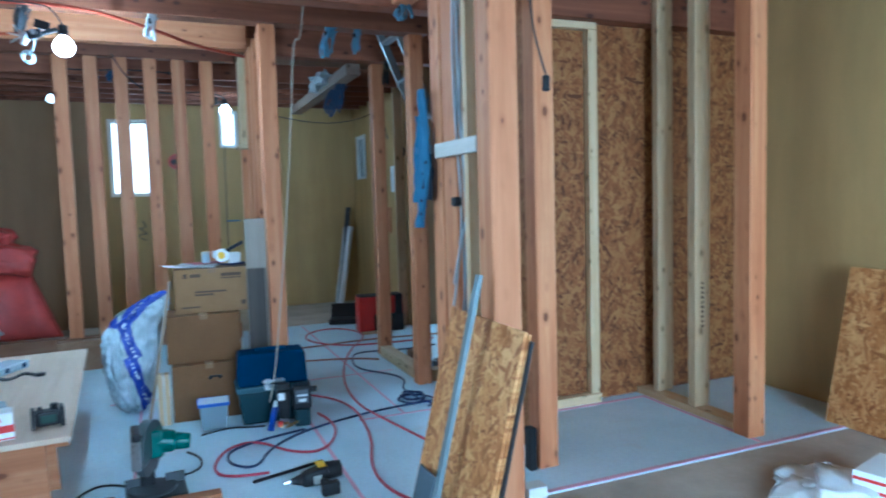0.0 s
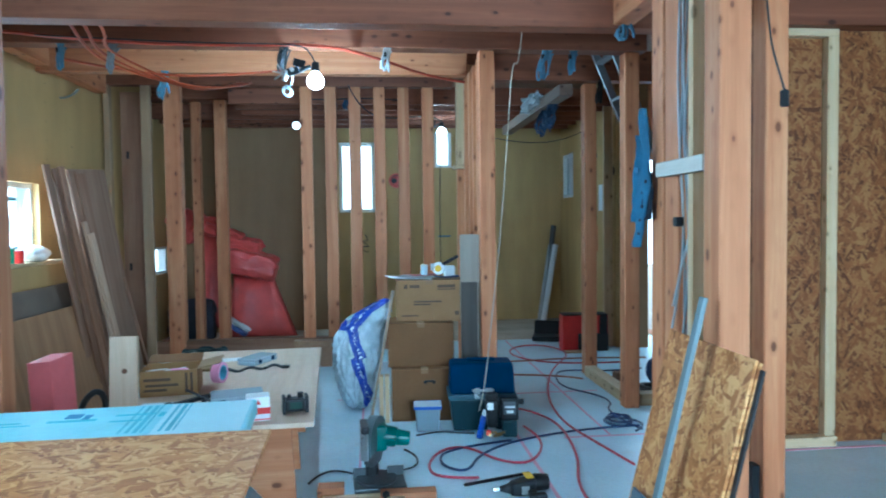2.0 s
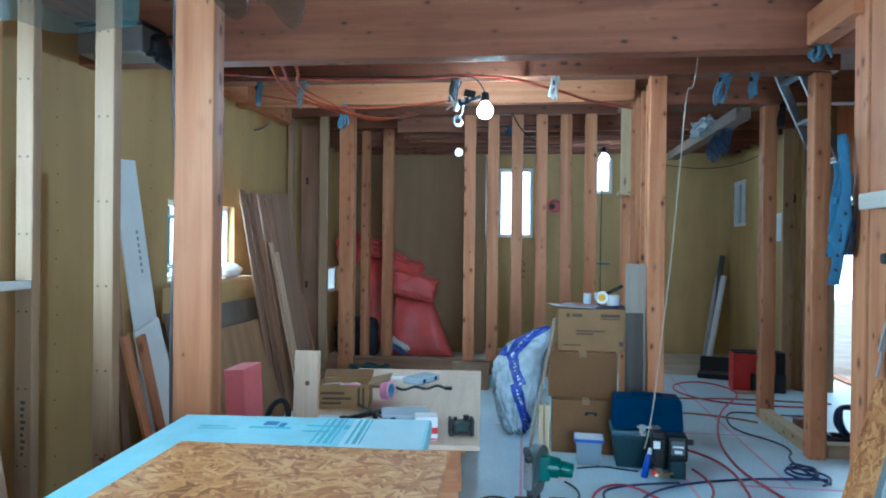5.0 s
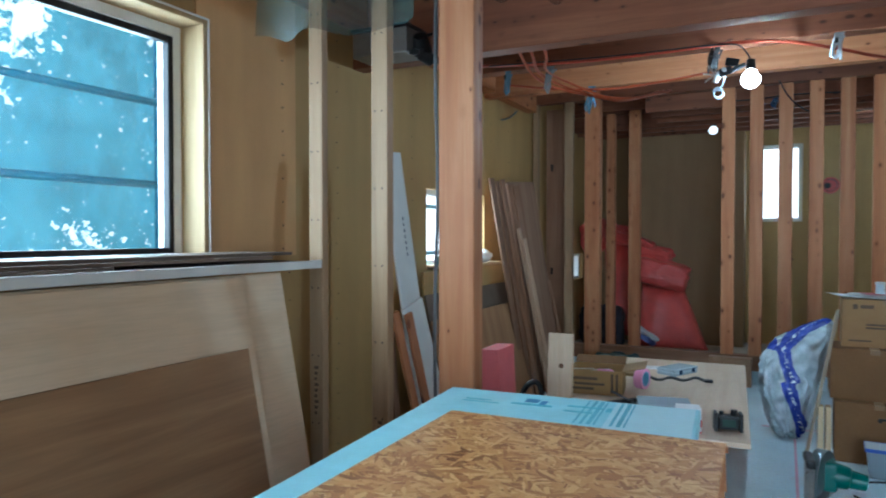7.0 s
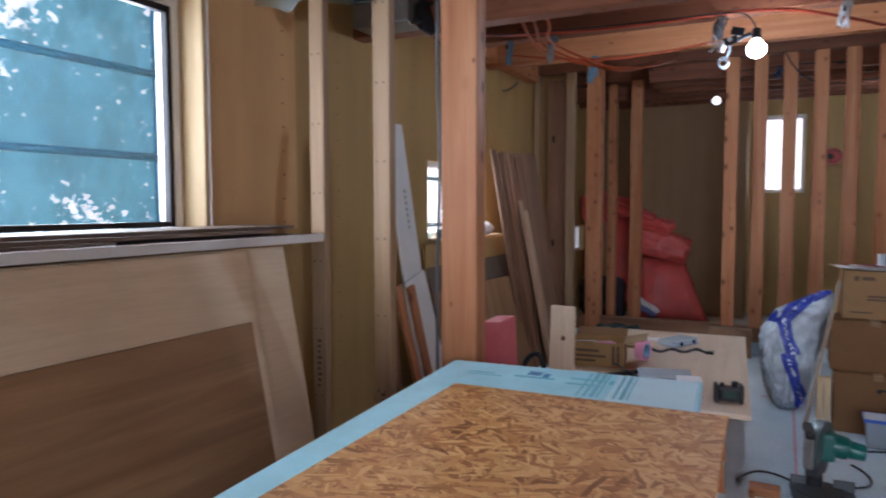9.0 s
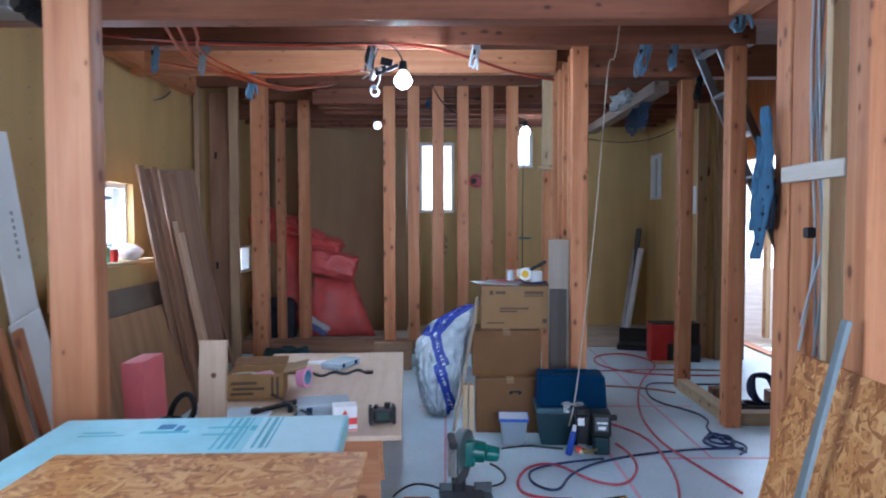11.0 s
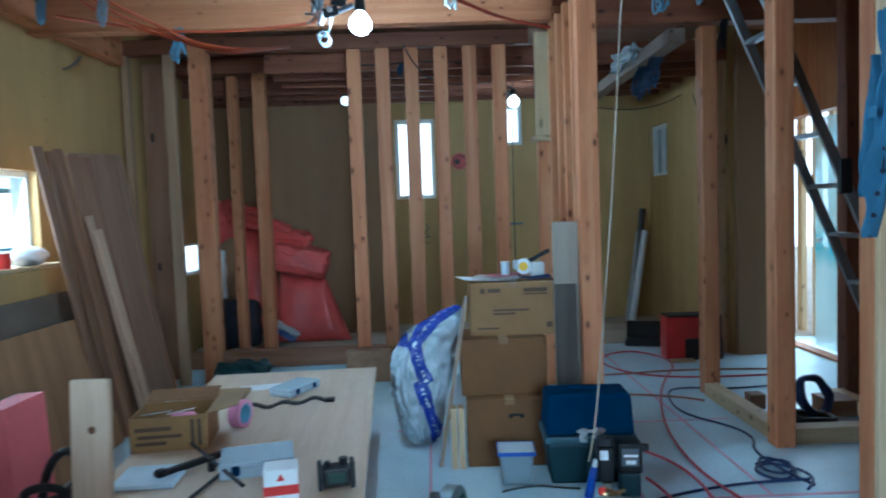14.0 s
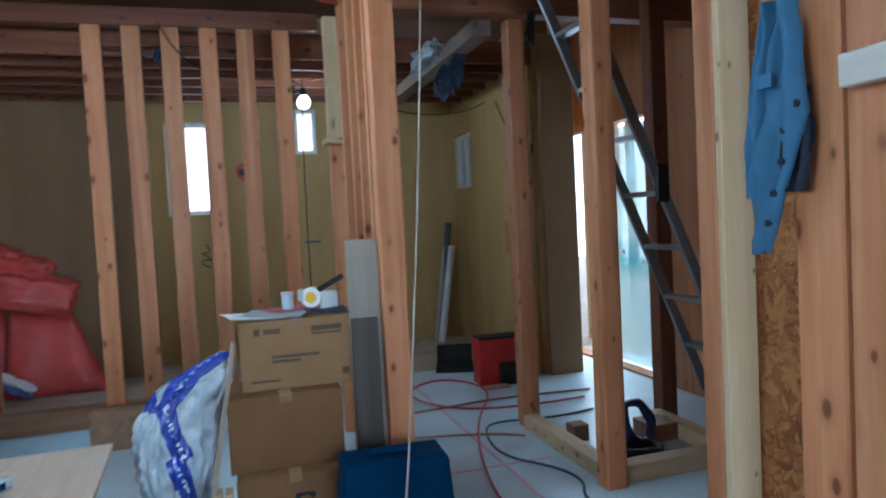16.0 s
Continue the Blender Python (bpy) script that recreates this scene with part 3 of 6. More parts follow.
# pale reveal and black sash of the large window
rev = thing("window_reveal", "pale wooden casing round the large window", "window casing", kind="structure")
y0, y1, z0, z1 = BIGWIN
bpart("casing", (WALL_L - 0.04, -2.46, y1 - 0.001, y1 + 0.03, z0, z1 + 0.03), casing_wood, rev)
bpart("casing", (WALL_L - 0.04, -2.46, y0 - 0.03, y0 + 0.001, z0, z1 + 0.03), casing_wood, rev)
bpart("casing", (WALL_L - 0.04, -2.46, y0 + 0.002, y1 - 0.002, z1, z1 + 0.03), casing_wood, rev)
for d in ((y1 - 0.075, y1 - 0.047), (y0 + 0.047, y0 + 0.075)):
    bpart("sash", (WALL_L - 0.085, WALL_L - 0.045, *d, z0 + 0.05, z1 - 0.05), black_plastic, rev, "black window sash")
bpart("sash", (WALL_L - 0.085, WALL_L - 0.045, y0 + 0.076, y1 - 0.076, z1 - 0.08, z1 - 0.05), black_plastic, rev, "black window sash")
bpart("sash", (WALL_L - 0.085, WALL_L - 0.045, y0 + 0.076, y1 - 0.076, z0 + 0.05, z0 + 0.075), black_plastic, rev, "black window sash")

bpart("bead", (-2.459, -2.452, y1 + 0.02, y1 + 0.03, z0, z1 + 0.03), white_paint, rev, "thin white edge bead")
bpart("bead", (-2.459, -2.452, y0 - 0.03, y1 + 0.019, z1 + 0.02, z1 + 0.03), white_paint, rev, "thin white edge bead")
solid("wall_lining", (WALL_L + 0.001, WALL_L + 0.013, y1 + 0.032, 2.90, 1.262, 2.69), lining_ply, "orange-tan plywood lining beside the large window", "wall lining", "structure", bevel=0.001)

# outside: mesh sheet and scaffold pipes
sheet = solid("scaffold_sheet", (-3.52, -3.50, -4, 4.2, -0.1, 5.0), scaffold_mat, "blue mesh sheet hung on the scaffold outside the window, its backlight painted as glow", "sheet", bevel=0)
scaffold_steel = plain("scaffold_steel", (0.015, 0.24, 0.40), 0.5)
scaf = thing("scaffold", "blue-grey steel scaffold pipes outside the window", "scaffold")
for z in (1.19, 1.658, 2.125, 2.6):
    bm = bmesh.new()
    cyl(bm, 0.021, -4, 9, pose(-3.38, 0, z, -90, 0, 0), 12)
    part("ledger_pipe", bm, scaffold_steel, scaf, smooth=True)
for y in (-1.4, 2.76, 6.0):
    bm = bmesh.new()
    cyl(bm, 0.024, -0.12, 4.5, pose(-3.43, y, 0), 12)
    part("upright_pipe", bm, scaffold_steel, scaf, smooth=True)

solid("plywood_offcut", (-0.78, -0.42, 6.60, 6.69, 0.0, 0.26), lauan, "small plywood box standing against the sill", "box")


# ---- work tables and what lies on them ----
def rot_z(x, y, z, a):
    return pose(x, y, z, 0, 0, a)


def sawhorse(m, w, h, mat, label):
    t = thing("sawhorse", label, "sawhorse", m, "trestles under the work tables")
    bpart("top_rail", (-w / 2, w / 2, -0.03, 0.03, h - 0.09, h), mat, t)
    for sx in (-1, 1):
        for sy in (-1, 1):
            bm = bmesh.new()
            vs = box(bm, -0.02, 0.02, -0.045, 0.045, 0, h - 0.02)
            for v in vs:
                if v.co.z < 0.1:
                    v.co.y += sy * 0.16
                    v.co.x += sx * 0.03
            soften(bm, 0.003)
            part("leg", bm, mat, t, m=pose(sx * (w / 2 - 0.06), sy * 0.045, 0))
        bpart("brace", (sx * (w / 2 - 0.06) - 0.012, sx * (w / 2 - 0.06) + 0.012, -0.15, 0.15, h * 0.35, h * 0.35 + 0.06), mat, t)
    return t


def star_trestle(m, w, h):
    """A trestle of one notched plywood board on a foot board."""
    t = thing("plywood_trestle", "low trestle of notched orange plywood under the table", "trestle", m, "trestles under the work tables")
    for y in (-0.22, 0.22):
        bm = bmesh.new()
        out = [(-w / 2, 0), (-w / 2 + 0.14, 0), (-w / 2 + 0.26, 0.13), (w / 2 - 0.26, 0.13), (w / 2 - 0.14, 0), (w / 2, 0), (w / 2 - 0.02, h), (-w / 2 + 0.02, h)]
        vs = [bm.verts.new((x, y, z)) for x, z in out]
        f = bm.faces.new(vs)
        ex = bmesh.ops.extrude_face_region(bm, geom=[f])["geom"]
        bmesh.ops.translate(bm, verts=[g for g in ex if isinstance(g, bmesh.types.BMVert)], vec=(0, 0.024, 0))
        part("board", bm, fir["x"], t)
    for x in (-w / 2 + 0.07, w / 2 - 0.07):
        bpart("spreader", (x - 0.02, x + 0.02, -0.19, 0.215, h * 0.45, h * 0.45 + 0.07), fir["y"], t)
    return t


# high bench: stacked OSB, blue foam sheet
TA = 4.0
for dy in (-0.45, -1.35):
    sawhorse(rot_z(-0.88, 2.46 + dy, -0.006, TA), 0.86, 0.661, fir["x"], "wooden sawhorse carrying the foam and OSB sheets")
fm = rot_z(-1.368, 2.442, 0, TA)
solid("foam_board", (0, 0.945, -1.82, 0, 0.70, 0.755), foam_mat, "light blue foam insulation board with printed marks", "insulation board", bevel=0.006).matrix_basis = fm
solid("plywood_base_sheet", (0.02, 0.93, -1.80, -0.02, 0.6561, 0.6995), lauan, "plywood sheet under the foam board", "board", bevel=0.002).matrix_basis = fm
om = rot_z(-1.187, 2.066, 0, 1.6)
solid("osb_board", (0, 0.875, -1.80, 0, 0.7555, 0.768), osb_mat, "OSB sheet lying flat on the blue foam board", "board", bevel=0.0015).matrix_basis = om
for i, (x, y, w, h) in enumerate(((0.30, -0.17, 0.15, 0.02), (0.34, -0.13, 0.05, 0.05), (0.40, -0.155, 0.022, 0.06), (0.50, -0.20, 0.10, 0.012), (0.50, -0.13, 0.13, 0.014), (0.64, -0.16, 0.02, 0.05), (0.12, -0.16, 0.10, 0.010), (0.12, -0.19, 0.14, 0.008))):
    solid("printed_mark", (x, x + w, y, y + h, 0.7552, 0.7562), blue_ink if i in (1, 2) else cyan_plastic, "blue printed bar on the foam board", "print", group="print on the foam board", bevel=0).matrix_basis = fm

for i in range(7):
    solid("printed_mark", (0.56 + 0.022 * i + 0.03 * (i > 3), 0.566 + 0.022 * i + 0.03 * (i > 3) + 0.004 * (i % 3), -0.335, -0.02, 0.7552, 0.7560), plain("pale_cyan_ink", (0.16, 0.50, 0.62), 0.6), "faint cyan printed line on the foam board", "print", group="print on the foam board", bevel=0).matrix_basis = fm
solid("white_film_patch", (0.66, 0.93, -0.37, -0.012, 0.7551, 0.7557), plain("pale_foam_film", (0.55, 0.78, 0.84), 0.35, var=0.06), "paler end of the printed foam film", "film", bevel=0).matrix_basis = fm

solid("pale_apron_board", (0.90, 0.928, -1.9, -0.36, 0.56, 0.6556), whitewood["y"], "pale timber under the edge of the stacked sheets", "timber").matrix_basis = fm
solid("scrap_timber", (0.05, 0.14, 3.24, 3.31, 0, 0.04), whitewood["x"], "small pale offcut by the saw", "offcut", group="offcuts by the saw")

# low table: plywood sheet on notched trestles
PZ = 0.452
pm = rot_z(-0.290, 3.222, 0, 3.4)
ply = solid("plywood_table_top", (-0.95, 0, 0, 1.96, PZ - 0.024, PZ), plywood, "pale plywood sheet used as a low work table", "table top", bevel=0.002)
ply.matrix_basis = pm
star_trestle(pm @ pose(-0.50, 0.42, 0), 0.80, PZ - 0.0245)
star_trestle(pm @ pose(-0.50, 1.55, 0), 0.80, PZ - 0.0245)


def carton(name, dims, mat, label, m, open_top=False, marks=(), flaps=(), hole=None):
    """A cardboard box: walls, flaps, tape and print. dims: width, depth, height; front at y=0."""
    w, d, h = dims
    t = thing(name, label, "box", m, "cardboard boxes")
    bm = bmesh.new()
    if open_top:
        k = 0.006
        for b in ((0, w, 0, k, 0, h), (0, w, d - k, d, 0, h), (0, k, k, d - k, 0, h), (w - k, w, k, d - k, 0, h), (k, w - k, k, d - k, 0, k)):
            box(bm, *b)
    else:
        box(bm, 0, w, 0, d, 0, h)
        soften(bm, 0.005, 2)
        for v in bm.verts:
            v.co += noise.noise_vector(v.co * 4 + Vector((w, d, h))) * 0.002
    part("body", bm, mat, t)
    if not open_top:
        bpart("tape", (w / 2 - 0.025, w / 2 + 0.025, -0.0015, d + 0.001, h - 0.001, h + 0.001), plain("brown_tape", (0.27, 0.15, 0.065), 0.35), t, bevel=0)
        bpart("tape", (w / 2 - 0.025, w / 2 + 0.025, -0.0018, -0.0003, h - 0.03, h - 0.001), plain("brown_tape_end", (0.25, 0.135, 0.06), 0.35), t, bevel=0)
    for x, z, a, b in marks:
        bpart("printed_bar", (x, x + a, -0.0040, -0.0005, z, z + b), ink, t, bevel=0)
    for fx, fw, tilt, mat2 in flaps:
        bpart("flap", (0, fw, 0, 0.005, 0, 0.14), mat2, t, m=pose(fx, 0 if tilt > 0 else d, h, tilt, 0, 0))
    if hole:
        bm = bmesh.new()
        cyl(bm, 0.013, -0.002, 0.003, pose(hole - 0.03, -0.003, h - 0.090, 90, 0, 0), 14)
        cyl(bm, 0.013, -0.002, 0.003, pose(hole + 0.03, -0.003, h - 0.090, 90, 0, 0), 14)
        box(bm, hole - 0.03, hole + 0.03, -0.006, 0.001, h - 0.090, h - 0.077)
        part("hand_hole", bm, black_plastic, t, "dark hand hole")
    return t


carton("cardboard_box", (0.462, 0.34, 0.364), cardboard, "brown cardboard box at the bottom of the stack", pose(0.112, 4.69, 0, 0, 0, -2), hole=0.265)
carton("cardboard_box", (0.468, 0.34, 0.310), cardboard, "plain brown cardboard box in the middle of the stack", pose(0.092, 4.765, 0.366, 0, 0, -1))
carton("cardboard_box", (0.485, 0.34, 0.295), plain("cardboard_light", (0.285, 0.155, 0.062), 0.75, var=0.12, scale=5), "lighter cardboard box with brown print on top of the stack", pose(0.155, 4.86, 0.678, 0, 0, -2),
       marks=((0.06, 0.235, 0.025, 0.03), (0.10, 0.24, 0.07, 0.022), (0.30, 0.24, 0.13, 0.022), (0.30, 0.225, 0.13, 0.008), (0.13, 0.135, 0.20, 0.012), (0.13, 0.115, 0.12, 0.012), (0.04, 0.035, 0.12, 0.010), (0.425, 0.04, 0.03, 0.03)))

# the things on top of the boxes
def loose_sheet(name, w, d, k, mat, label, m, category="paper"):
    bm = bmesh.new()
    bmesh.ops.create_grid(bm, x_segments=10, y_segments=8, size=0.5, matrix=Matrix.Diagonal((w, d, 1, 1)))
    for v in bm.verts:
        v.co.z += 0.5 * k * (v.co.x / w) ** 2 + noise.noise(v.co * 9) * 0.004 + 0.004
    ex = bmesh.ops.extrude_face_region(bm, geom=list(bm.faces))["geom"]
    bmesh.ops.translate(bm, verts=[g for g in ex if isinstance(g, bmesh.types.BMVert)], vec=(0, 0, 0.002))
    ob = part(name, bm, mat, m=m)
    return tagged(ob, label, category)


loose_sheet("instruction_sheet", 0.30, 0.24, 0.03, paper_white, "white paper sheet on the box stack", pose(0.25, 4.99, 0.978, 0, 3, 12))
loose_sheet("instruction_sheet", 0.26, 0.20, 0.02, grey_board, "grey printed sheet on the box stack", pose(0.32, 4.97, 0.986, 0, 2, -18))
loose_sheet("red_folder", 0.22, 0.16, 0.01, plain("dark_red_card", (0.35, 0.04, 0.05), 0.5), "dark red card folder on the box stack", pose(0.38, 5.05, 0.993, 0, 0, 20), "folder")
loose_sheet("blue_cloth", 0.18, 0.14, 0.06, plain("navy_cloth", (0.015, 0.03, 0.12), 0.8), "navy cloth crumpled on the box stack", pose(0.54, 5.0, 0.978, 0, 0, 0), "cloth")
tg = thing("tape_dispenser", "white tape roll in a yellow and black dispenser", "tape dispenser", pose(0.48, 4.98, 1.004, 0, 0, -20))
bm = bmesh.new(); cyl(bm, 0.045, -0.02, 0.02, pose(0, 0, 0.045, 90, 0, 0), 24); part("roll", bm, paper_white, tg, smooth=False)
bm = bmesh.new(); cyl(bm, 0.026, -0.022, 0.022, pose(0, 0, 0.045, 90, 0, 0), 20); part("hub", bm, yellow_plastic, tg)
bpart("handle", (0.03, 0.17, -0.012, 0.012, 0.0, 0.024), black_plastic, tg, m=pose(0, 0, 0.045, 0, -28, 0))
bpart("cutter", (-0.06, -0.03, -0.022, 0.022, 0.03, 0.08), steel, tg)
jar = thing("glass_jar", "small clear jar with a grey lid on the boxes", "jar", pose(0.375, 5.02, 1.0))
bm = bmesh.new(); cyl(bm, 0.026, 0, 0.06); part("jar_body", bm, clear_box, jar, smooth=False)
bm = bmesh.new(); cyl(bm, 0.028, 0.0605, 0.075); part("lid", bm, grey_board, jar)
solid("sandpaper_block", (0.53, 0.61, 5.06, 5.12, 0.974, 1.06), white_board, "white block standing on the box stack", "block", bevel=0.004)


# sack of insulation leaning beside the boxes
def sack_material():
    """Shiny white film with a zigzag blue printed band that runs down the front."""
    m = Mat("sack_film", 0.24, 0.0, 0.6)
    sep = m.node("ShaderNodeSeparateXYZ", {"Vector": m.co})
    x, z = sep.outputs["X"], sep.outputs["Z"]
    wob = m.math("MULTIPLY", m.math("SUBTRACT", m.noise(m.co, 9, 3, 0.6), 0.5), 0.05)
    h = m.math("DIVIDE", z, 0.9)
    mid = m.ramp(h, (0.10, (0.45, 0, 0)), (0.42, (0.36, 0, 0)), (0.44, (0.40, 0, 0)), (0.56, (0.35, 0, 0)), (0.67, (0.335, 0, 0)), (0.80, (0.42, 0, 0)), (0.92, (0.56, 0, 0)))
    centre = m.math("SUBTRACT", m.node("ShaderNodeSeparateColor", {"Color": mid}).outputs["Red"], 0.5)
    d = m.math("ABSOLUTE", m.math("ADD", m.math("SUBTRACT", x, centre), wob))
    wide = m.node("ShaderNodeSeparateColor", {"Color": m.ramp(h, (0.12, (0.036, 0, 0)), (0.44, (0.042, 0, 0)), (0.66, (0.038, 0, 0)), (0.78, (0.058, 0, 0)), (0.9, (0.085, 0, 0)))}).outputs["Red"]
    band = m.math("LESS_THAN", d, wide)
    corner = m.math("MULTIPLY", m.math("LESS_THAN", x, -0.205), m.math("LESS_THAN", m.math("ABSOLUTE", m.math("SUBTRACT", z, 0.625)), 0.035))
    blue = m.math("MAXIMUM", band, corner)
    n = m.noise(m.co, 11, 5, 0.65)
    film = m.ramp(n, (0.3, (0.30, 0.37, 0.42)), (0.7, (0.55, 0.61, 0.66)))
    line = m.math("LESS_THAN", m.math("ABSOLUTE", d), 0.010)
    gaps = m.math("GREATER_THAN", m.noise(m.shifted((1, 1, 3), jitter=0.0), 26, 2, 0.5), 0.54)
    inkc = m.mix(m.math("MULTIPLY", line, gaps), m.ramp(n, (0.3, (0.015, 0.03, 0.22)), (0.7, (0.035, 0.07, 0.42))), (0.65, 0.72, 0.80))
    return m.color(m.mix(blue, film, inkc)).bump(n, 0.45, 0.006).m


def sack():
    t = thing("plastic_sack", "crumpled silver-white plastic sack with blue print slumped beside the boxes", "sack", pose(0.0, 5.13, 0))
    bm = bmesh.new()
    bmesh.ops.create_cube(bm, size=2.0)
    bmesh.ops.subdivide_edges(bm, edges=list(bm.edges), cuts=40, use_grid_fill=True)
    for v in bm.verts:
        c = v.co.copy()
        r = (abs(c.x) ** 5 + abs(c.y) ** 3 + abs(c.z) ** 5) ** 0.25
        c /= max(r, 0.5)
        h = max(0.0, min(1.0, (c.z + 1) / 2))
        left = -0.235 - 0.085 * math.sin(math.pi / 2 * min(1, h / 0.68)) + 0.05 * max(0, h - 0.75)
        right = -0.02 + 0.20 * h ** 1.3
        s = (c.x + 1) / 2
        p = Vector((left + (right - left) * s, c.y * (0.17 - 0.07 * h), h * (0.62 + 0.26 * s)))
        n = noise.noise_vector(c * 1.6) * 0.022
        q = Vector((c.x * 2.6, c.y * 2.6, c.z * 2.2))
        crease = (0.5 - abs(noise.noise(q))) * 0.05 + (0.5 - abs(noise.noise(q * 2.3 + Vector((7, 3, 1))))) * 0.034 + (0.5 - abs(noise.noise(q * 5.0 + Vector((1, 9, 4))))) * 0.016
        p += n + Vector((0.6 * c.x, c.y, 0.2 * c.z)).normalized() * (crease - 0.045)
        p.z = max(0.0, p.z)
        v.co = p
    part("sack_body", bm, sack_material(), t, "", True)


sack()
solid("thin_strip", (-0.010, 0.010, 0, 0.035, 0, 0.93), plain("weathered_strip", (0.34, 0.26, 0.19), 0.7), "thin grey wooden strip leaning against the boxes", "strip").matrix_basis = pose(-0.035, 4.70, 0, -5, 10.5, 0)
for i in range(2):
    solid("short_board", (0, 0.032, 0, 0.10, 0, 0.325), whitewood["z"], "short pale board end standing by the boxes", "board", group="short boards by the boxes").matrix_basis = pose(0.025 + i * 0.040, 4.66, 0, -3, 0, 0)
solid("grey_panel_offcut", (0, 0.14, 0, 0.012, 0, 1.30), wood("weathered_panel", (0.29, 0.235, 0.19), (0.37, 0.31, 0.25), (0.44, 0.38, 0.31), axis="z", knots=False), "grey-white board offcut leaning on the centre stud", "board").matrix_basis = pose(0.616, 4.80, 0, -2, 0, -6)
solid("grey_panel_offcut", (0, 0.115, 0, 0.012, 0, 0.96), wood("grey_brown_panel", (0.055, 0.04, 0.03), (0.085, 0.064, 0.05), (0.12, 0.09, 0.07), axis="z", knots=False), "dark grey board offcut leaning behind the boxes", "board").matrix_basis = pose(0.618, 4.765, 0, -2, 0, -6)


# tool box
def toolbox(m):
    t = thing("toolbox", "navy blue plastic toolbox with a grey-teal tub", "toolbox", m)
    bm = bmesh.new(); vs = box(bm, -0.225, 0.225, -0.13, 0.13, 0, 0.175)
    for v in vs:
        if v.co.z < 0.01:
            v.co.x *= 0.9; v.co.y *= 0.9
    soften(bm, 0.014, 2); part("tub", bm, teal_dark, t)
    bm = bmesh.new(); box(bm, -0.238, 0.238, -0.142, 0.142, 0.176, 0.205); soften(bm, 0.008, 2); part("rim", bm, plain("rim_teal", (0.04, 0.10, 0.13), 0.5), t)
    bm = bmesh.new(); vs = box(bm, -0.228, 0.228, -0.132, 0.132, 0.206, 0.375)
    for v in vs:
        if v.co.z > 0.3:
            v.co.x *= 0.95; v.co.y *= 0.82
    soften(bm, 0.022, 3); lid = part("lid", bm, navy, t)
    bm = bmesh.new(); box(bm, -0.10, 0.10, -0.018, 0.018, 0.378, 0.392); box(bm, -0.10, -0.085, -0.015, 0.015, 0.365, 0.379); box(bm, 0.085, 0.10, -0.015, 0.015, 0.365, 0.379)
    soften(bm, 0.004); part("handle", bm, navy, lid)
    for x in (-0.04, 0.04):
        bpart("latch", (x - 0.02, x + 0.02, -0.152, -0.143, 0.185, 0.245), steel, lid, "metal latch")
    bpart("strap", (-0.075, 0.075, -0.150, -0.1425, 0.225, 0.238), steel, t, "metal hasp")
    return t


toolbox(pose(0.715, 4.53, 0, 0, 0, -3) @ Matrix.Diagonal((0.96, 1.0, 1.19, 1.0)))


def small_bin(m):
    t = thing("storage_bin", "clear plastic bin with a blue lid edge", "storage bin", m)
    bm = bmesh.new(); vs = box(bm, -0.09, 0.09, -0.07, 0.07, 0, 0.145)
    for v in vs:
        if v.co.z < 0.01:
            v.co.x *= 0.86; v.co.y *= 0.86
    soften(bm, 0.012, 2); part("tub", bm, clear("smoke_plastic", (0.30, 0.37, 0.42), 0.3, 0.7), t)
    bm = bmesh.new(); box(bm, -0.097, 0.097, -0.077, 0.077, 0.146, 0.156); soften(bm, 0.004); part("lid", bm, clear_bag, t)
    bm = bmesh.new()
    for b in ((-0.1, 0.1, -0.081, -0.0775), (-0.1, 0.1, 0.0775, 0.081), (-0.1, -0.0975, -0.077, 0.077), (0.0975, 0.1, -0.077, 0.077)):
        box(bm, *b, 0.138, 0.156)
    part("lid_edge", bm, plain("lid_blue", (0.03, 0.10, 0.45), 0.4), t)


small_bin(pose(0.345, 4.485, 0, 0, 0, -3) @ Matrix.Diagonal((0.94, 1.0, 1.12, 1.0)))


def nailer(m):
    """A tall black nail gun standing on its nose, with an air hose plugged in."""
    t = thing("nail_gun", "black nail gun standing before the toolbox with a blue air cap", "nail gun", m)
    bm = bmesh.new(); vs = box(bm, -0.045, 0.045, -0.05, 0.05, 0.07, 0.25)
    for v in vs:
        if v.co.z < 0.1:
            v.co.x *= 0.7
    soften(bm, 0.02, 3); body = part("body", bm, black_plastic, t, smooth=True)
    bm = bmesh.new(); cyl(bm, 0.046, 0.251, 0.285, None, 22, 0.040); soften(bm, 0.006, 2); part("head_cap", bm, black_rubber, t, smooth=True)
    bpart("label_patch", (-0.035, 0.005, -0.053, -0.0505, 0.19, 0.235), paper_white, body, "pale label", 0.002)
    bm = bmesh.new(); cyl(bm, 0.020, 0.0, 0.07, None, 14, 0.028); part("nose", bm, steel, t, "steel nose")
    for k, (x, z) in enumerate(((-0.02, 0.03), (0.005, 0.045), (0.03, 0.028), (0.05, 0.04))):
        bm = bmesh.new(); cyl(bm, 0.008, -0.03, 0.03, pose(x, -0.055, z, 70, 0, 25 * k), 10); part("nail", bm, plain("brass", (0.55, 0.36, 0.16), 0.35, 1.0), t, "brass nail")
    bpart("feed_gate", (-0.045, -0.012, -0.075, -0.052, 0.03, 0.065), red_plastic, t, "red feed gate", 0.004)
    bm = bmesh.new(); cyl(bm, 0.022, 0.0, 0.15, pose(-0.085, -0.02, 0.0, 0, 12, 0), 16, 0.018); soften(bm, 0.004); part("air_cap", bm, plain("cobalt_plastic", (0.01, 0.05, 0.30), 0.4), t, "blue air cap", True)
    bm = bmesh.new(); cyl(bm, 0.013, 0.151, 0.185, pose(-0.085, -0.02, 0.0, 0, 12, 0), 12); part("connector", bm, white_plastic, t, "white connector")
    return t


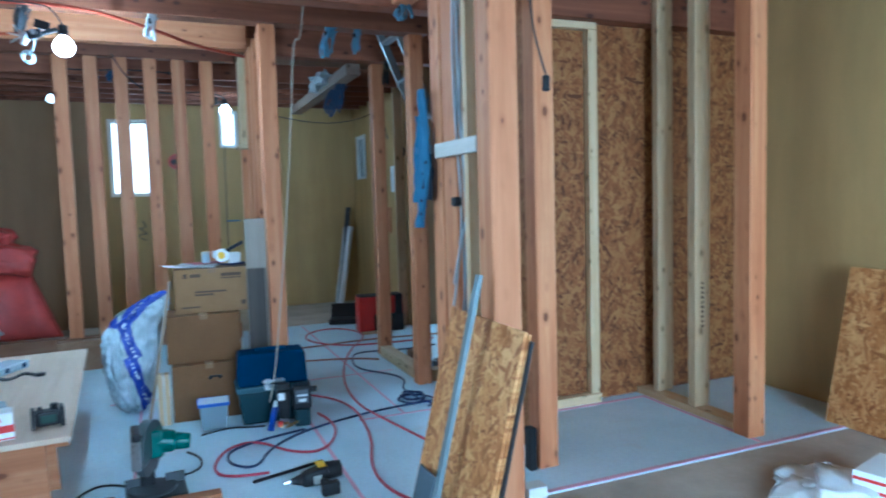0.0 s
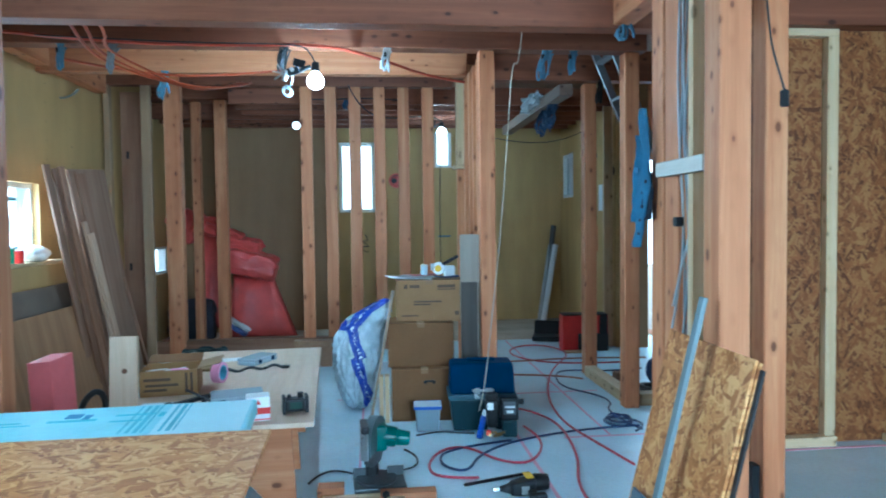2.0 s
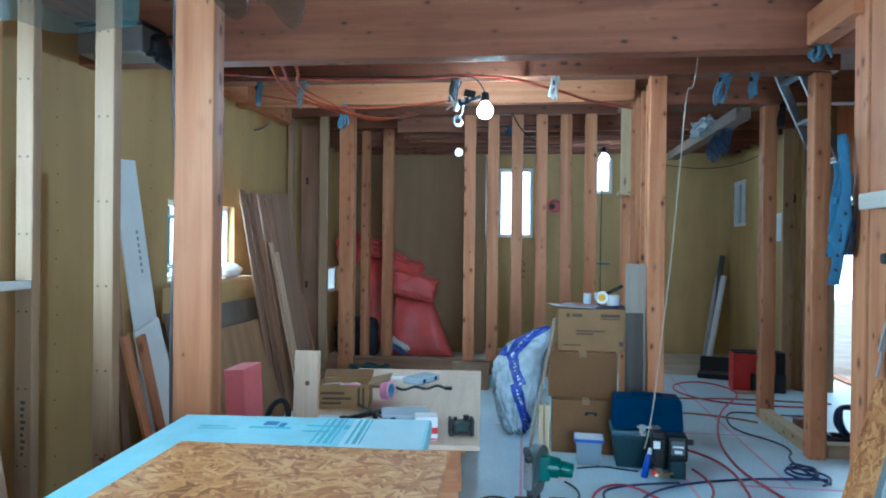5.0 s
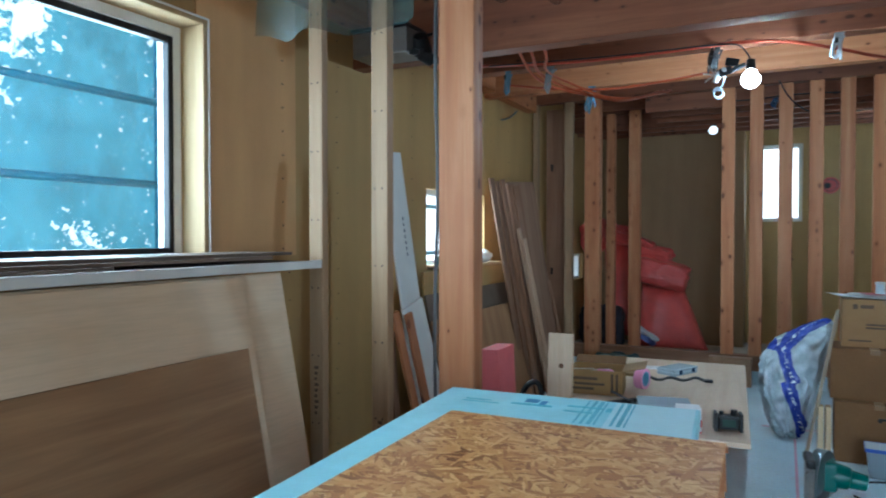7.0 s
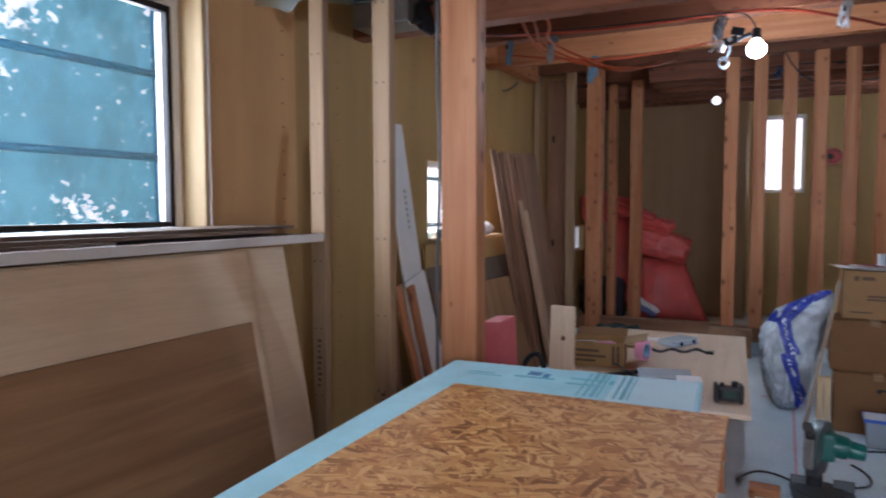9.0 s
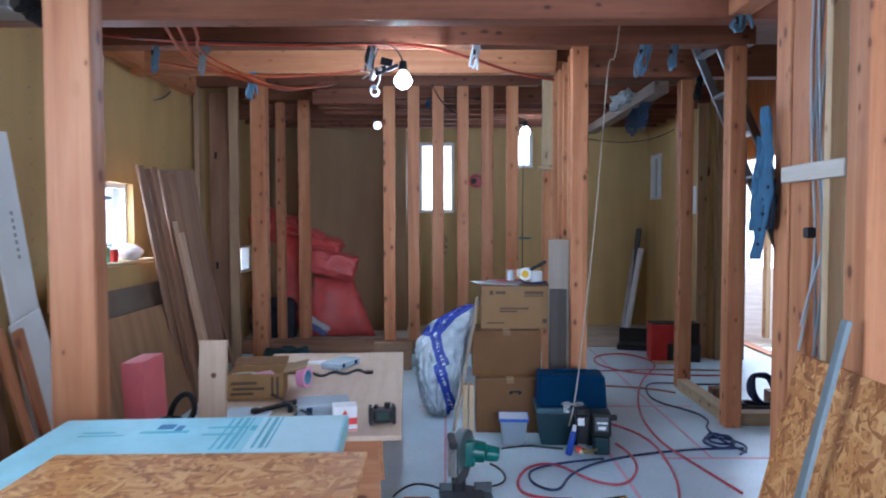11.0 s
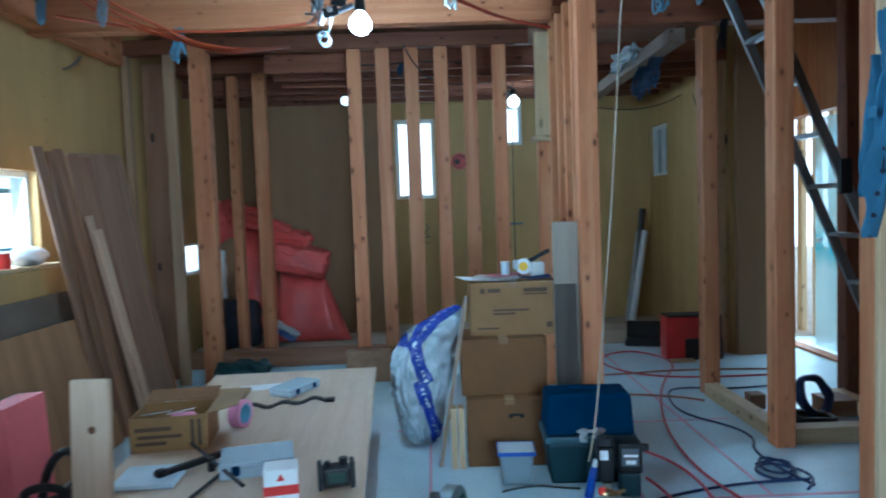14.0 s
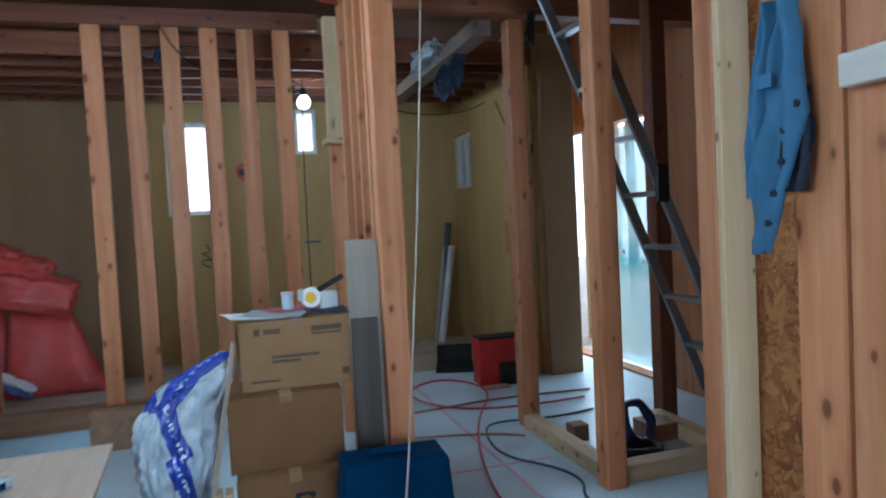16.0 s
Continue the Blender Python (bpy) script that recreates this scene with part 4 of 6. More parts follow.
def coil_nailer(m):
    """A squat nail gun with a boxy magazine and a clear window."""
    t = thing("nail_gun", "black nail gun with a boxy magazine beside the toolbox", "nail gun", m)
    bm = bmesh.new(); box(bm, -0.06, 0.06, -0.05, 0.05, 0.11, 0.26); soften(bm, 0.018, 3); mag = part("magazine", bm, black_plastic, t, smooth=True)
    bpart("window", (-0.04, 0.04, -0.053, -0.0505, 0.15, 0.235), plain("smoked_window", (0.12, 0.13, 0.15), 0.15), mag, "smoked clear window", 0.003)
    bpart("label_bar", (-0.03, 0.035, -0.0555, -0.0535, 0.195, 0.207), paper_white, mag, bevel=0.001)
    bpart("label_bar", (-0.02, 0.025, -0.0555, -0.0535, 0.160, 0.180), paper_white, mag, bevel=0.001)
    bm = bmesh.new(); vs = box(bm, -0.045, 0.05, -0.045, 0.045, 0.0, 0.109); soften(bm, 0.012, 2); part("lower_body", bm, teal_dark, t)
    bm = bmesh.new(); box(bm, 0.02, 0.10, 0.0, 0.03, 0.20, 0.235); soften(bm, 0.010, 2); part("grip", bm, black_rubber, t)
    return t


nailer(pose(0.745, 4.27, 0, 0, 0, -4))
coil_nailer(pose(0.86, 4.285, 0, 0, 0, -6))


def framing_nailer(m):
    """A tool lying on its side: pointed nose, wedge body, round motor end, yellow band."""
    t = thing("power_nailer", "black and yellow cordless nailer lying on the floor sheet", "power tool", m)
    bm = bmesh.new(); vs = box(bm, -0.06, 0.07, -0.055, 0.05, 0.0, 0.085)
    for v in vs:
        if v.co.x < 0:
            v.co.z *= 0.75
            v.co.y = v.co.y * 0.6 - 0.01
    soften(bm, 0.014, 2); body = part("body", bm, black_plastic, t, smooth=True)
    bm = bmesh.new(); cyl(bm, 0.030, -0.115, -0.058, pose(0, -0.012, 0.034, 0, 90, 0) @ Matrix.Rotation(math.pi, 4, "X") @ Matrix.Translation((0, 0, 0.173)), 18, 0.012); part("nose_cone", bm, black_rubber, t, smooth=True)
    bm = bmesh.new(); cyl(bm, 0.010, 0.0, 0.035, pose(-0.148, -0.012, 0.034, 0, 90, 0), 12); part("nose", bm, steel, t, "steel nose")
    bm = bmesh.new(); cyl(bm, 0.045, 0.0, 0.075, pose(0.071, 0.012, 0.046, 0, 90, 0), 22, 0.040); soften(bm, 0.008, 2); part("motor_end", bm, black_plastic, t, smooth=True)
    bpart("band", (0.018, 0.062, -0.035, 0.045, 0.0855, 0.091), yellow_plastic, body, "yellow band", 0.003)
    bpart("label_patch", (-0.01, 0.03, -0.0575, -0.0555, 0.012, 0.055), grey_board, body, "grey label", 0.001)
    bm = bmesh.new(); box(bm, 0.02, 0.06, -0.14, -0.056, 0.004, 0.042); soften(bm, 0.012, 2); grip = part("grip", bm, black_rubber, t)
    bm = bmesh.new(); box(bm, 0.0, 0.085, -0.19, -0.141, 0.0, 0.06); soften(bm, 0.008, 2); part("battery", bm, black_plastic, t)
    return t


framing_nailer(pose(0.735, 3.36, 0.0, 0, 0, 3))


def miter_saw(m):
    t = thing("miter_saw", "green and steel miter saw on a timber base on the floor", "miter saw", m)
    grey_cast = plain("cast_grey", (0.09, 0.10, 0.105), 0.45, 0.5)
    bm = bmesh.new(); box(bm, -0.12, 0.15, -0.12, 0.10, 0.0, 0.035); soften(bm, 0.008, 2); part("base", bm, grey_cast, t, "grey cast base")
    bm = bmesh.new(); cyl(bm, 0.11, 0.0355, 0.05, None, 36); soften(bm, 0.003); part("turntable", bm, grey_cast, t)
    for x0, x1 in ((-0.12, -0.03), (0.06, 0.15)):
        bpart("fence", (x0, x1, 0.04, 0.055, 0.036, 0.085), grey_cast, t)
    lean = pose(0.0, -0.005, 0.0, 0, 0, -24)
    bm = bmesh.new(); cyl(bm, 0.115, -0.001, 0.001, lean @ pose(0, -0.02, 0.245, 0, 90, 0), 48); part("blade", bm, steel, t, "steel saw blade")
    bm = bmesh.new()
    cyl(bm, 0.132, -0.024, 0.024, lean @ pose(0, -0.02, 0.25, 0, 90, 0), 48)
    bmesh.ops.bisect_plane(bm, geom=bm.verts[:] + bm.edges[:] + bm.faces[:], plane_co=(0, 0, 0.235), plane_no=(0, 0.25, -1), clear_outer=True)
    soften(bm, 0.004); guard = part("upper_guard", bm, plain("guard_grey", (0.12, 0.15, 0.155), 0.35, 0.5), t, "dark grey metal blade guard")
    bm = bmesh.new(); box(bm, -0.026, 0.016, -0.162, -0.150, 0.19, 0.36, lean); soften(bm, 0.003); part("guard_plate", bm, steel, guard, "bright steel guard plate")
    bm = bmesh.new()
    cyl(bm, 0.122, -0.016, 0.016, lean @ pose(-0.006, -0.02, 0.235, 0, 90, 0), 40)
    bmesh.ops.bisect_plane(bm, geom=bm.verts[:] + bm.edges[:] + bm.faces[:], plane_co=(0, 0, 0.228), plane_no=(0, 0.25, 1), clear_outer=True)
    bmesh.ops.bisect_plane(bm, geom=bm.verts[:] + bm.edges[:] + bm.faces[:], plane_co=(0, 0, 0.125), plane_no=(0, 0, -1), clear_outer=True)
    part("lower_guard", bm, plain("smoke_guard", (0.10, 0.105, 0.11), 0.25), t, "smoked lower guard")
    bm = bmesh.new(); cyl(bm, 0.058, 0.03, 0.11, pose(0.0, 0.0, 0.275, 0, 98, -6), 24, 0.050); cyl(bm, 0.042, 0.111, 0.18, pose(0.0, 0.0, 0.275, 0, 98, -6), 20, 0.036); soften(bm, 0.006, 2); part("motor", bm, green_tool, t, "green motor housing", True)
    bm = bmesh.new(); box(bm, -0.01, 0.055, -0.06, 0.07, 0.20, 0.335); soften(bm, 0.02, 3); part("gearbox", bm, green_tool, t)
    bm = bmesh.new(); box(bm, -0.085, -0.045, -0.19, -0.02, 0.335, 0.372); soften(bm, 0.012, 2); part("handle", bm, black_plastic, t)
    bm = bmesh.new(); box(bm, -0.055, -0.035, -0.12, -0.03, 0.235, 0.345); soften(bm, 0.004); part("trigger_guard", bm, black_plastic, t)
    bm = bmesh.new(); box(bm, -0.055, 0.015, 0.02, 0.095, 0.036, 0.27); soften(bm, 0.014, 2); part("pivot_arm", bm, black_plastic, t)
    bm = bmesh.new(); cyl(bm, 0.012, 0, 0.10, pose(0.03, -0.13, 0.03, 100, 0, 0), 12); ball(bm, 0.02, pose(0.03, -0.24, 0.012 + 0.035), 10); part("miter_lever", bm, black_plastic, t)
    return t


miter_saw(pose(0.0, 3.55, 0.0, 0, 0, 4))
solid("scrap_timber", (-0.30, -0.165, 3.42, 3.51, 0, 0.05), fir["x"], "short fir offcut by the saw", "offcut", group="offcuts by the saw")
solid("scrap_timber", (0.02, 0.30, 3.325, 3.40, 0, 0.045), fir["x"], "short fir offcut by the saw", "offcut", group="offcuts by the saw")
solid("scrap_timber", (-0.27, 0.02, 3.30, 3.385, 0, 0.03), whitewood["x"], "pale offcut lying before the saw", "offcut", group="offcuts by the saw")


# on the low table
def open_carton():
    t = carton("open_carton", (0.30, 0.24, 0.14), plain("carton_olive", (0.31, 0.175, 0.062), 0.7), "open low cardboard box with dark print on the table", pm @ pose(-0.95, 0.64, PZ + 0.001, 0, 0, 4), True,
               marks=((0.02, 0.085, 0.14, 0.016), (0.03, 0.055, 0.17, 0.014), (0.02, 0.028, 0.12, 0.014), (0.235, 0.015, 0.014, 0.11), (0.262, 0.015, 0.014, 0.11)))
    bpart("flap", (0.0, 0.30, 0, 0.11, 0, 0.004), cardboard, t, m=pose(0, 0.24, 0.14, 15, 0, 0))
    bpart("flap", (0.0, 0.13, 0, 0.24, 0, 0.004), cardboard_dark, t, m=pose(0.298, 0, 0.14, 0, -12, 0))
    bpart("paper_strip", (0.05, 0.17, 0.10, 0.115, 0.09, 0.092), paper_white, t, m=pose(0, 0, 0.03, 0, 0, 20))
    bpart("paper_strip", (0.16, 0.28, 0.02, 0.035, 0.118, 0.120), paper_white, t, m=pose(0, 0, 0, 0, 0, 35))
    bpart("pink_pad", (0.15, 0.25, 0.015, 0.06, 0.115, 0.142), pink_roll, t, "pink tape end", 0.010)


open_carton()
solid("cardboard_sheet", (-0.94, -0.66, 1.25, 1.55, PZ + 0.001, PZ + 0.02), cardboard_dark, "flattened brown cardboard on the table", "cardboard", bevel=0.003).matrix_basis = pm


def roll(m, r, w, ri, mat, core, label):
    t = thing("tape_roll", label, "tape roll", m)
    for n, a, b, mt in (("tape_winding", r, ri + 0.006, mat), ("core", ri + 0.0058, ri, core)):
        bm = bmesh.new()
        k = 28
        ring = []
        for z, rr in ((0, b), (0, a), (w, a), (w, b)):
            ring.append([bm.verts.new((rr * math.cos(2 * math.pi * i / k), rr * math.sin(2 * math.pi * i / k), z)) for i in range(k)])
        for i in range(k):
            for j in range(4):
                bm.faces.new((ring[j][i], ring[j][(i + 1) % k], ring[(j + 1) % 4][(i + 1) % k], ring[(j + 1) % 4][i]))
        part(n, bm, mt, t)
    return t


roll(pm @ pose(-0.60, 0.93, PZ + 0.062, 90, 0, 70), 0.061, 0.05, 0.038, pink_roll, plain("core_blue", (0.15, 0.35, 0.5), 0.5), "pink masking tape roll standing on the table")


def parts_case(m, w, d, h, label):
    t = thing("parts_case", label, "parts case", m)
    bm = bmesh.new(); box(bm, 0, w, 0, d, 0, h * 0.55); soften(bm, 0.008, 2); part("tray", bm, clear_box, t)
    bm = bmesh.new(); box(bm, -0.002, w + 0.002, -0.002, d + 0.002, h * 0.56, h); soften(bm, 0.008, 2); lid = part("lid", bm, clear_box, t)
    for x in (w * 0.22, w * 0.78):
        bpart("clip", (x - 0.015, x + 0.015, -0.008, -0.003, h * 0.25, h * 0.85), navy, lid, "blue clip")
    for i in range(1, 4):
        bpart("divider", (w * i / 4 - 0.001, w * i / 4 + 0.001, 0.008, d - 0.008, 0.006, h * 0.5), white_plastic, t, bevel=0)


parts_case(pm @ pose(-0.42, 1.34, PZ + 0.001, 0, 0, 60), 0.25, 0.14, 0.045, "clear plastic screw case on the far end of the table")
parts_case(pm @ pose(-0.515, 0.29, PZ + 0.001, 0, 0, 10), 0.26, 0.19, 0.06, "clear plastic case with blue clips on the table")


def screw_box(m):
    t = thing("screw_box", "small white and red cardboard screw box", "box", m)
    bpart("body", (0, 0.10, 0, 0.085, 0, 0.105), paper_white, t, bevel=0.002)
    bpart("red_band", (-0.001, 0.101, -0.0015, 0.086, 0.004, 0.010), red_plastic, t, bevel=0)
    bpart("red_band", (-0.001, 0.101, -0.0015, 0.086, 0.030, 0.058), red_plastic, t, bevel=0)
    bm = bmesh.new(); cyl(bm, 0.014, -0.001, 0.001, pose(0.05, -0.002, 0.080, 90, 0, 0), 3); part("printed_triangle", bm, red_plastic, t)


screw_box(pm @ pose(-0.315, 0.055, PZ + 0.001, 0, 0, 8) @ Matrix.Scale(1.1, 4))


def laser_level(m):
    t = thing("laser_level", "black laser level with clear windows on the table", "laser level", m)
    bm = bmesh.new(); box(bm, -0.055, 0.055, -0.045, 0.045, 0.012, 0.085); soften(bm, 0.012, 2); shell = part("body", bm, black_plastic, t)
    bpart("window", (-0.035, 0.035, -0.049, -0.0455, 0.03, 0.07), plain("dark_green_glass", (0.03, 0.06, 0.05), 0.1), shell)
    for x in (-0.068, 0.062):
        bpart("bumper", (x - 0.006, x + 0.012, -0.04, 0.04, 0.0, 0.10), black_rubber, t)
    bm = bmesh.new(); cyl(bm, 0.018, 0.086, 0.115, pose(0.03, 0.0, 0), 16); part("knob", bm, black_plastic, t, "knob")
    bm = bmesh.new(); cyl(bm, 0.012, 0.086, 0.105, pose(-0.035, 0.0, 0), 14); part("knob", bm, black_plastic, t, "knob")


laser_level(pm @ pose(-0.095, 0.19, PZ + 0.001, 0, 0, 8) @ Matrix.Scale(0.85, 4))


kn = thing("strap", "wavy black strap lying on the table", "strap", pm @ pose(-0.62, 1.16, PZ + 0.002))
bm = bmesh.new()
sides = []
for i in range(41):
    u = i / 40
    x, y, z = 0.40 * u, 0.10 * u + 0.012 * math.sin(u * 11), 0.012 + 0.010 * math.sin(u * 17)
    sides.append([bm.verts.new((x, y + dy, max(0, z + dz))) for dy, dz in ((-0.014, -0.004), (0.014, 0.006), (0.014, 0.009), (-0.014, -0.001))])
for a, b in zip(sides, sides[1:]):
    for k in range(4):
        bm.faces.new((a[k], a[(k + 1) % 4], b[(k + 1) % 4], b[k]))
part("webbing", bm, black_rubber, kn, smooth=True)
bm = bmesh.new(); box(bm, 0.385, 0.43, 0.07, 0.12, 0.0, 0.016); soften(bm, 0.005, 2); part("buckle", bm, black_plastic, kn, "black buckle")


def tripod(m):
    t = thing("folded_tripod", "black folding arm with thin crossed legs lying on the table", "tripod", m)
    bm = bmesh.new(); box(bm, -0.135, 0.135, -0.016, 0.016, 0.012, 0.034, pose(-0.085, 0.145, 0, 0, 0, 47)); soften(bm, 0.005); part("arm", bm, black_plastic, t)
    bm = bmesh.new(); box(bm, -0.02, 0.02, -0.02, 0.02, 0.0, 0.04, pose(-0.18, 0.045, 0, 0, 0, 47)); soften(bm, 0.006); part("arm_end", bm, black_plastic, t)
    bm = bmesh.new(); box(bm, -0.148, 0.148, -0.007, 0.007, 0.0, 0.011, pose(0.01, 0.0, 0, 0, 0, 76)); soften(bm, 0.003); part("leg", bm, black_rubber, t)
    bm = bmesh.new(); box(bm, -0.28, 0.28, -0.007, 0.007, 0.035, 0.046, pose(0.0, 0.08, 0, 0, 0, -57)); soften(bm, 0.003); part("leg", bm, black_rubber, t)
    bm = bmesh.new(); cyl(bm, 0.014, 0.0, 0.05, pose(-0.02, 0.11, 0), 14); part("pivot", bm, black_plastic, t)


tripod(pm @ pose(-0.55, 0.295, PZ + 0.001))
solid("white_bag", (-0.89, -0.66, 0.25, 0.46, PZ + 0.001, PZ + 0.018), plain("pale_blue_film", (0.60, 0.72, 0.80), 0.4), "flat pale blue-white plastic bag on the table", "bag", bevel=0.008).matrix_basis = pm
solid("upright_plank", (-0.065, 0.065, -0.0135, 0.0135, 0, 0.41), wood("clear_pine", (0.62, 0.42, 0.27), (0.72, 0.53, 0.37), (0.78, 0.61, 0.45), axis="z", knots=False, var=0.05), "pale short plank with a knot standing against the table", "plank", bevel=0.002).matrix_basis = pose(-1.195, 3.345, PZ + 0.0005, -4, 0, -3)
kd = bmesh.new(); cyl(kd, 0.013, 0.0, 0.0012, pose(0.008, -0.0136, 0.245, 90, 0, 0), 14); tagged(part("wood_knot", kd, plain("knot_brown", (0.16, 0.065, 0.03), 0.6), m=pose(-1.195, 3.345, PZ + 0.0005, -4, 0, -3)), "dark brown knot in the pale plank", "knot")
solid("scraper_blade", (-0.50, -0.20, 1.62, 1.72, PZ + 0.001, PZ + 0.006), paper_white, "white paper scrap at the far end of the table", "paper", bevel=0).matrix_basis = pm @ pose(0, 0, 0, 0, 0, 8)


# ---- shelf under the large window and the sheets leaning on it ----
shelf = thing("window_shelf", "white-edged shelf under the large window", "shelf", kind="structure")
bpart("shelf_board", (WALL_L, -2.051, -2.2, 2.455, 1.222, 1.242), brownwood["y"], shelf)
bpart("edge_trim", (-2.05, -2.036, -2.2, 2.466, 1.222, 1.258), white_board, shelf, "white edge strip")
thin_wood = wood("thin_plank_wood", (0.10, 0.068, 0.048), (0.155, 0.105, 0.076), (0.21, 0.15, 0.11), axis="y", knots=False)
for i, (a, b, z, x1) in enumerate(((-2.0, 2.40, 0, -2.065), (-2.0, 1.43, 1, -2.07), (-1.2, 2.20, 2, -2.09), (0.1, 2.36, 3, -2.12))):
    solid("thin_plank", (-2.40, x1, a, b, 1.2425 + z * 0.0135, 1.2555 + z * 0.0135), thin_wood, "thin brown plank stacked on the window shelf", "plank", group="planks on the window shelf", bevel=0.001)


def leaning(name, base, y0, y1, length, thick, tilt, mat, label, category="board", group="", skew=0.0, z=0.0):
    """A board standing at x=base and leaning towards the west wall by tilt degrees; skew turns it in its plane."""
    bm = bmesh.new()
    box(bm, -thick, 0, 0, y1 - y0, 0, length)
    soften(bm, min(0.002, thick * 0.2))
    ob = part(name, bm, mat, m=pose(base, y0, z, skew, -tilt, 0))
    return tagged(ob, label, category, group)


pale_ply = wood("pale_ply_sheet", (0.72, 0.53, 0.35), (0.79, 0.60, 0.41), (0.83, 0.66, 0.48), axis="y", knots=False, rough=0.5, var=0.05)
dark_ply = wood("dark_ply_sheet", (0.25, 0.13, 0.062), (0.37, 0.205, 0.10), (0.51, 0.31, 0.155), axis="y", knots=False, rough=0.4, var=0.05)
leaning("plywood_sheet", -1.83, 0.40, 2.215, 1.24, 0.012, 10.8, pale_ply, "large pale plywood sheet leaning under the window", group="sheets under the window", z=-0.003)
leaning("plywood_sheet", -1.80, 0.18, 1.97, 1.235, 0.009, 11.0, pale_ply, "pale plywood sheet leaning under the window", group="sheets under the window", z=-0.003)
leaning("dark_plywood_sheet", -1.782, 0.13, 1.925, 0.965, 0.009, 11.4, dark_ply, "dark brown plywood sheet leaning before the pale ones", group="sheets under the window", z=-0.003)

stackwood = wood("stack_plank", (0.42, 0.24, 0.14), (0.54, 0.35, 0.225), (0.62, 0.43, 0.29), axis="z", knots=False, var=0.15)

# boards along the west wall beyond the stub wall
leaning("tall_white_board", -1.99, 3.36, 3.58, 1.86, 0.012, 6.5, white_board, "tall white board with small print leaning on the wall", group="boards by the west wall", skew=4)
leaning("tall_white_board", -1.87, 3.33, 3.57, 1.0, 0.012, 7, white_board, "shorter white board leaning on the wall", group="boards by the west wall", skew=13)
leaning("fir_plank", -1.835, 3.15, 3.21, 1.0, 0.02, 6, fir["z"], "reddish fir plank leaning by the white board", "plank", "boards by the west wall", skew=13)
leaning("fir_plank", -1.82, 3.235, 3.30, 0.98, 0.02, 6, fir["z"], "reddish fir plank leaning by the white board", "plank", "boards by the west wall", skew=12)
leaning("brown_plank", -1.98, 3.06, 3.12, 1.86, 0.014, 5, brownwood["z"], "narrow brown plank leaning on the wall", "plank", "boards by the west wall", skew=-1)
for i, (y, w, h, mat, sk) in enumerate(((5.24, 0.10, 1.86, brownwood["z"], 5), (5.34, 0.10, 1.84, brownwood["z"], 5), (5.42, 0.09, 1.86, brownwood["z"], 5.5), (5.50, 0.14, 1.83, brownwood["z"], 5), (5.60, 0.16, 1.82, brownwood["z"], 5))):
    leaning("tall_plank", -2.06 + i * 0.016, y, y + w, h, 0.014, 8, mat, "tall brown plank leaning in a stack on the wall", "plank", "stack of planks on the west wall", skew=sk)
leaning("lauan_sheet", -2.10, 5.66, 6.42, 1.86, 0.009, 8, wood("purple_lauan", (0.25, 0.13, 0.08), (0.33, 0.19, 0.12), (0.40, 0.25, 0.165), axis="z", knots=False, var=0.05), "tall brown plywood sheet leaning on the wall", group="stack of planks on the west wall", skew=4)
leaning("pale_plank", -1.93, 5.56, 5.64, 1.36, 0.02, 9, stackwood, "pale narrow plank leaning on the stack", "plank", "stack of planks on the west wall", skew=7)
leaning("pale_plank", -1.95, 5.52, 5.58, 1.45, 0.02, 9, stackwood, "pale narrow plank leaning on the stack", "plank", "stack of planks on the west wall", skew=6)
leaning("thin_lath", -1.90, 6.00, 6.04, 1.0, 0.01, 8, brownwood["z"], "thin dark lath leaning on the sheet", "lath", "stack of planks on the west wall", skew=14)
leaning("grey_sheet", -2.10, 3.95, 5.46, 0.99, 0.009, 12, plain("grey_brown_board", (0.15, 0.105, 0.075), 0.6), "grey-brown board leaning under the low window", group="boards under the low window")
leaning("orange_sheet", -2.03, 3.85, 5.35, 0.83, 0.012, 12, wood("orange_ply", (0.25, 0.115, 0.05), (0.34, 0.17, 0.075), (0.41, 0.225, 0.105), axis="z", knots=False), "orange-brown plywood sheet leaning under the low window", group="boards under the low window")
leaning("pink_foam_board", -1.62, 3.64, 3.90, 0.70, 0.115, 3, pink_foam, "pink foam insulation offcut standing by the planks", "insulation board")
tube("black_hose", [(-1.42, 3.80, 0.016), (-1.50, 3.66, 0.10), (-1.53, 3.60, 0.30), (-1.49, 3.60, 0.50), (-1.41, 3.62, 0.56), (-1.37, 3.62, 0.46), (-1.42, 3.58, 0.38), (-1.54, 3.56, 0.36), (-1.57, 3.56, 0.41), (-1.46, 3.55, 0.44), (-1.36, 3.54, 0.40), (-1.34, 3.60, 0.20), (-1.38, 3.70, 0.016)], 0.016, black_cable)
tagged(bpy.data.objects["black_hose"], "thick black hose looped up beside the low table", "hose")

# print on the white panel
for i in range(7):
    solid("printed_mark", (0.0, 0.0015, 0.13, 0.145, 1.25 + i * 0.035, 1.27 + i * 0.035), grey_cable, "small grey print on the white board", "print", group="print on the white board", bevel=0).matrix_basis = pose(-1.989, 3.36, 0, 4, -6.5, 0)

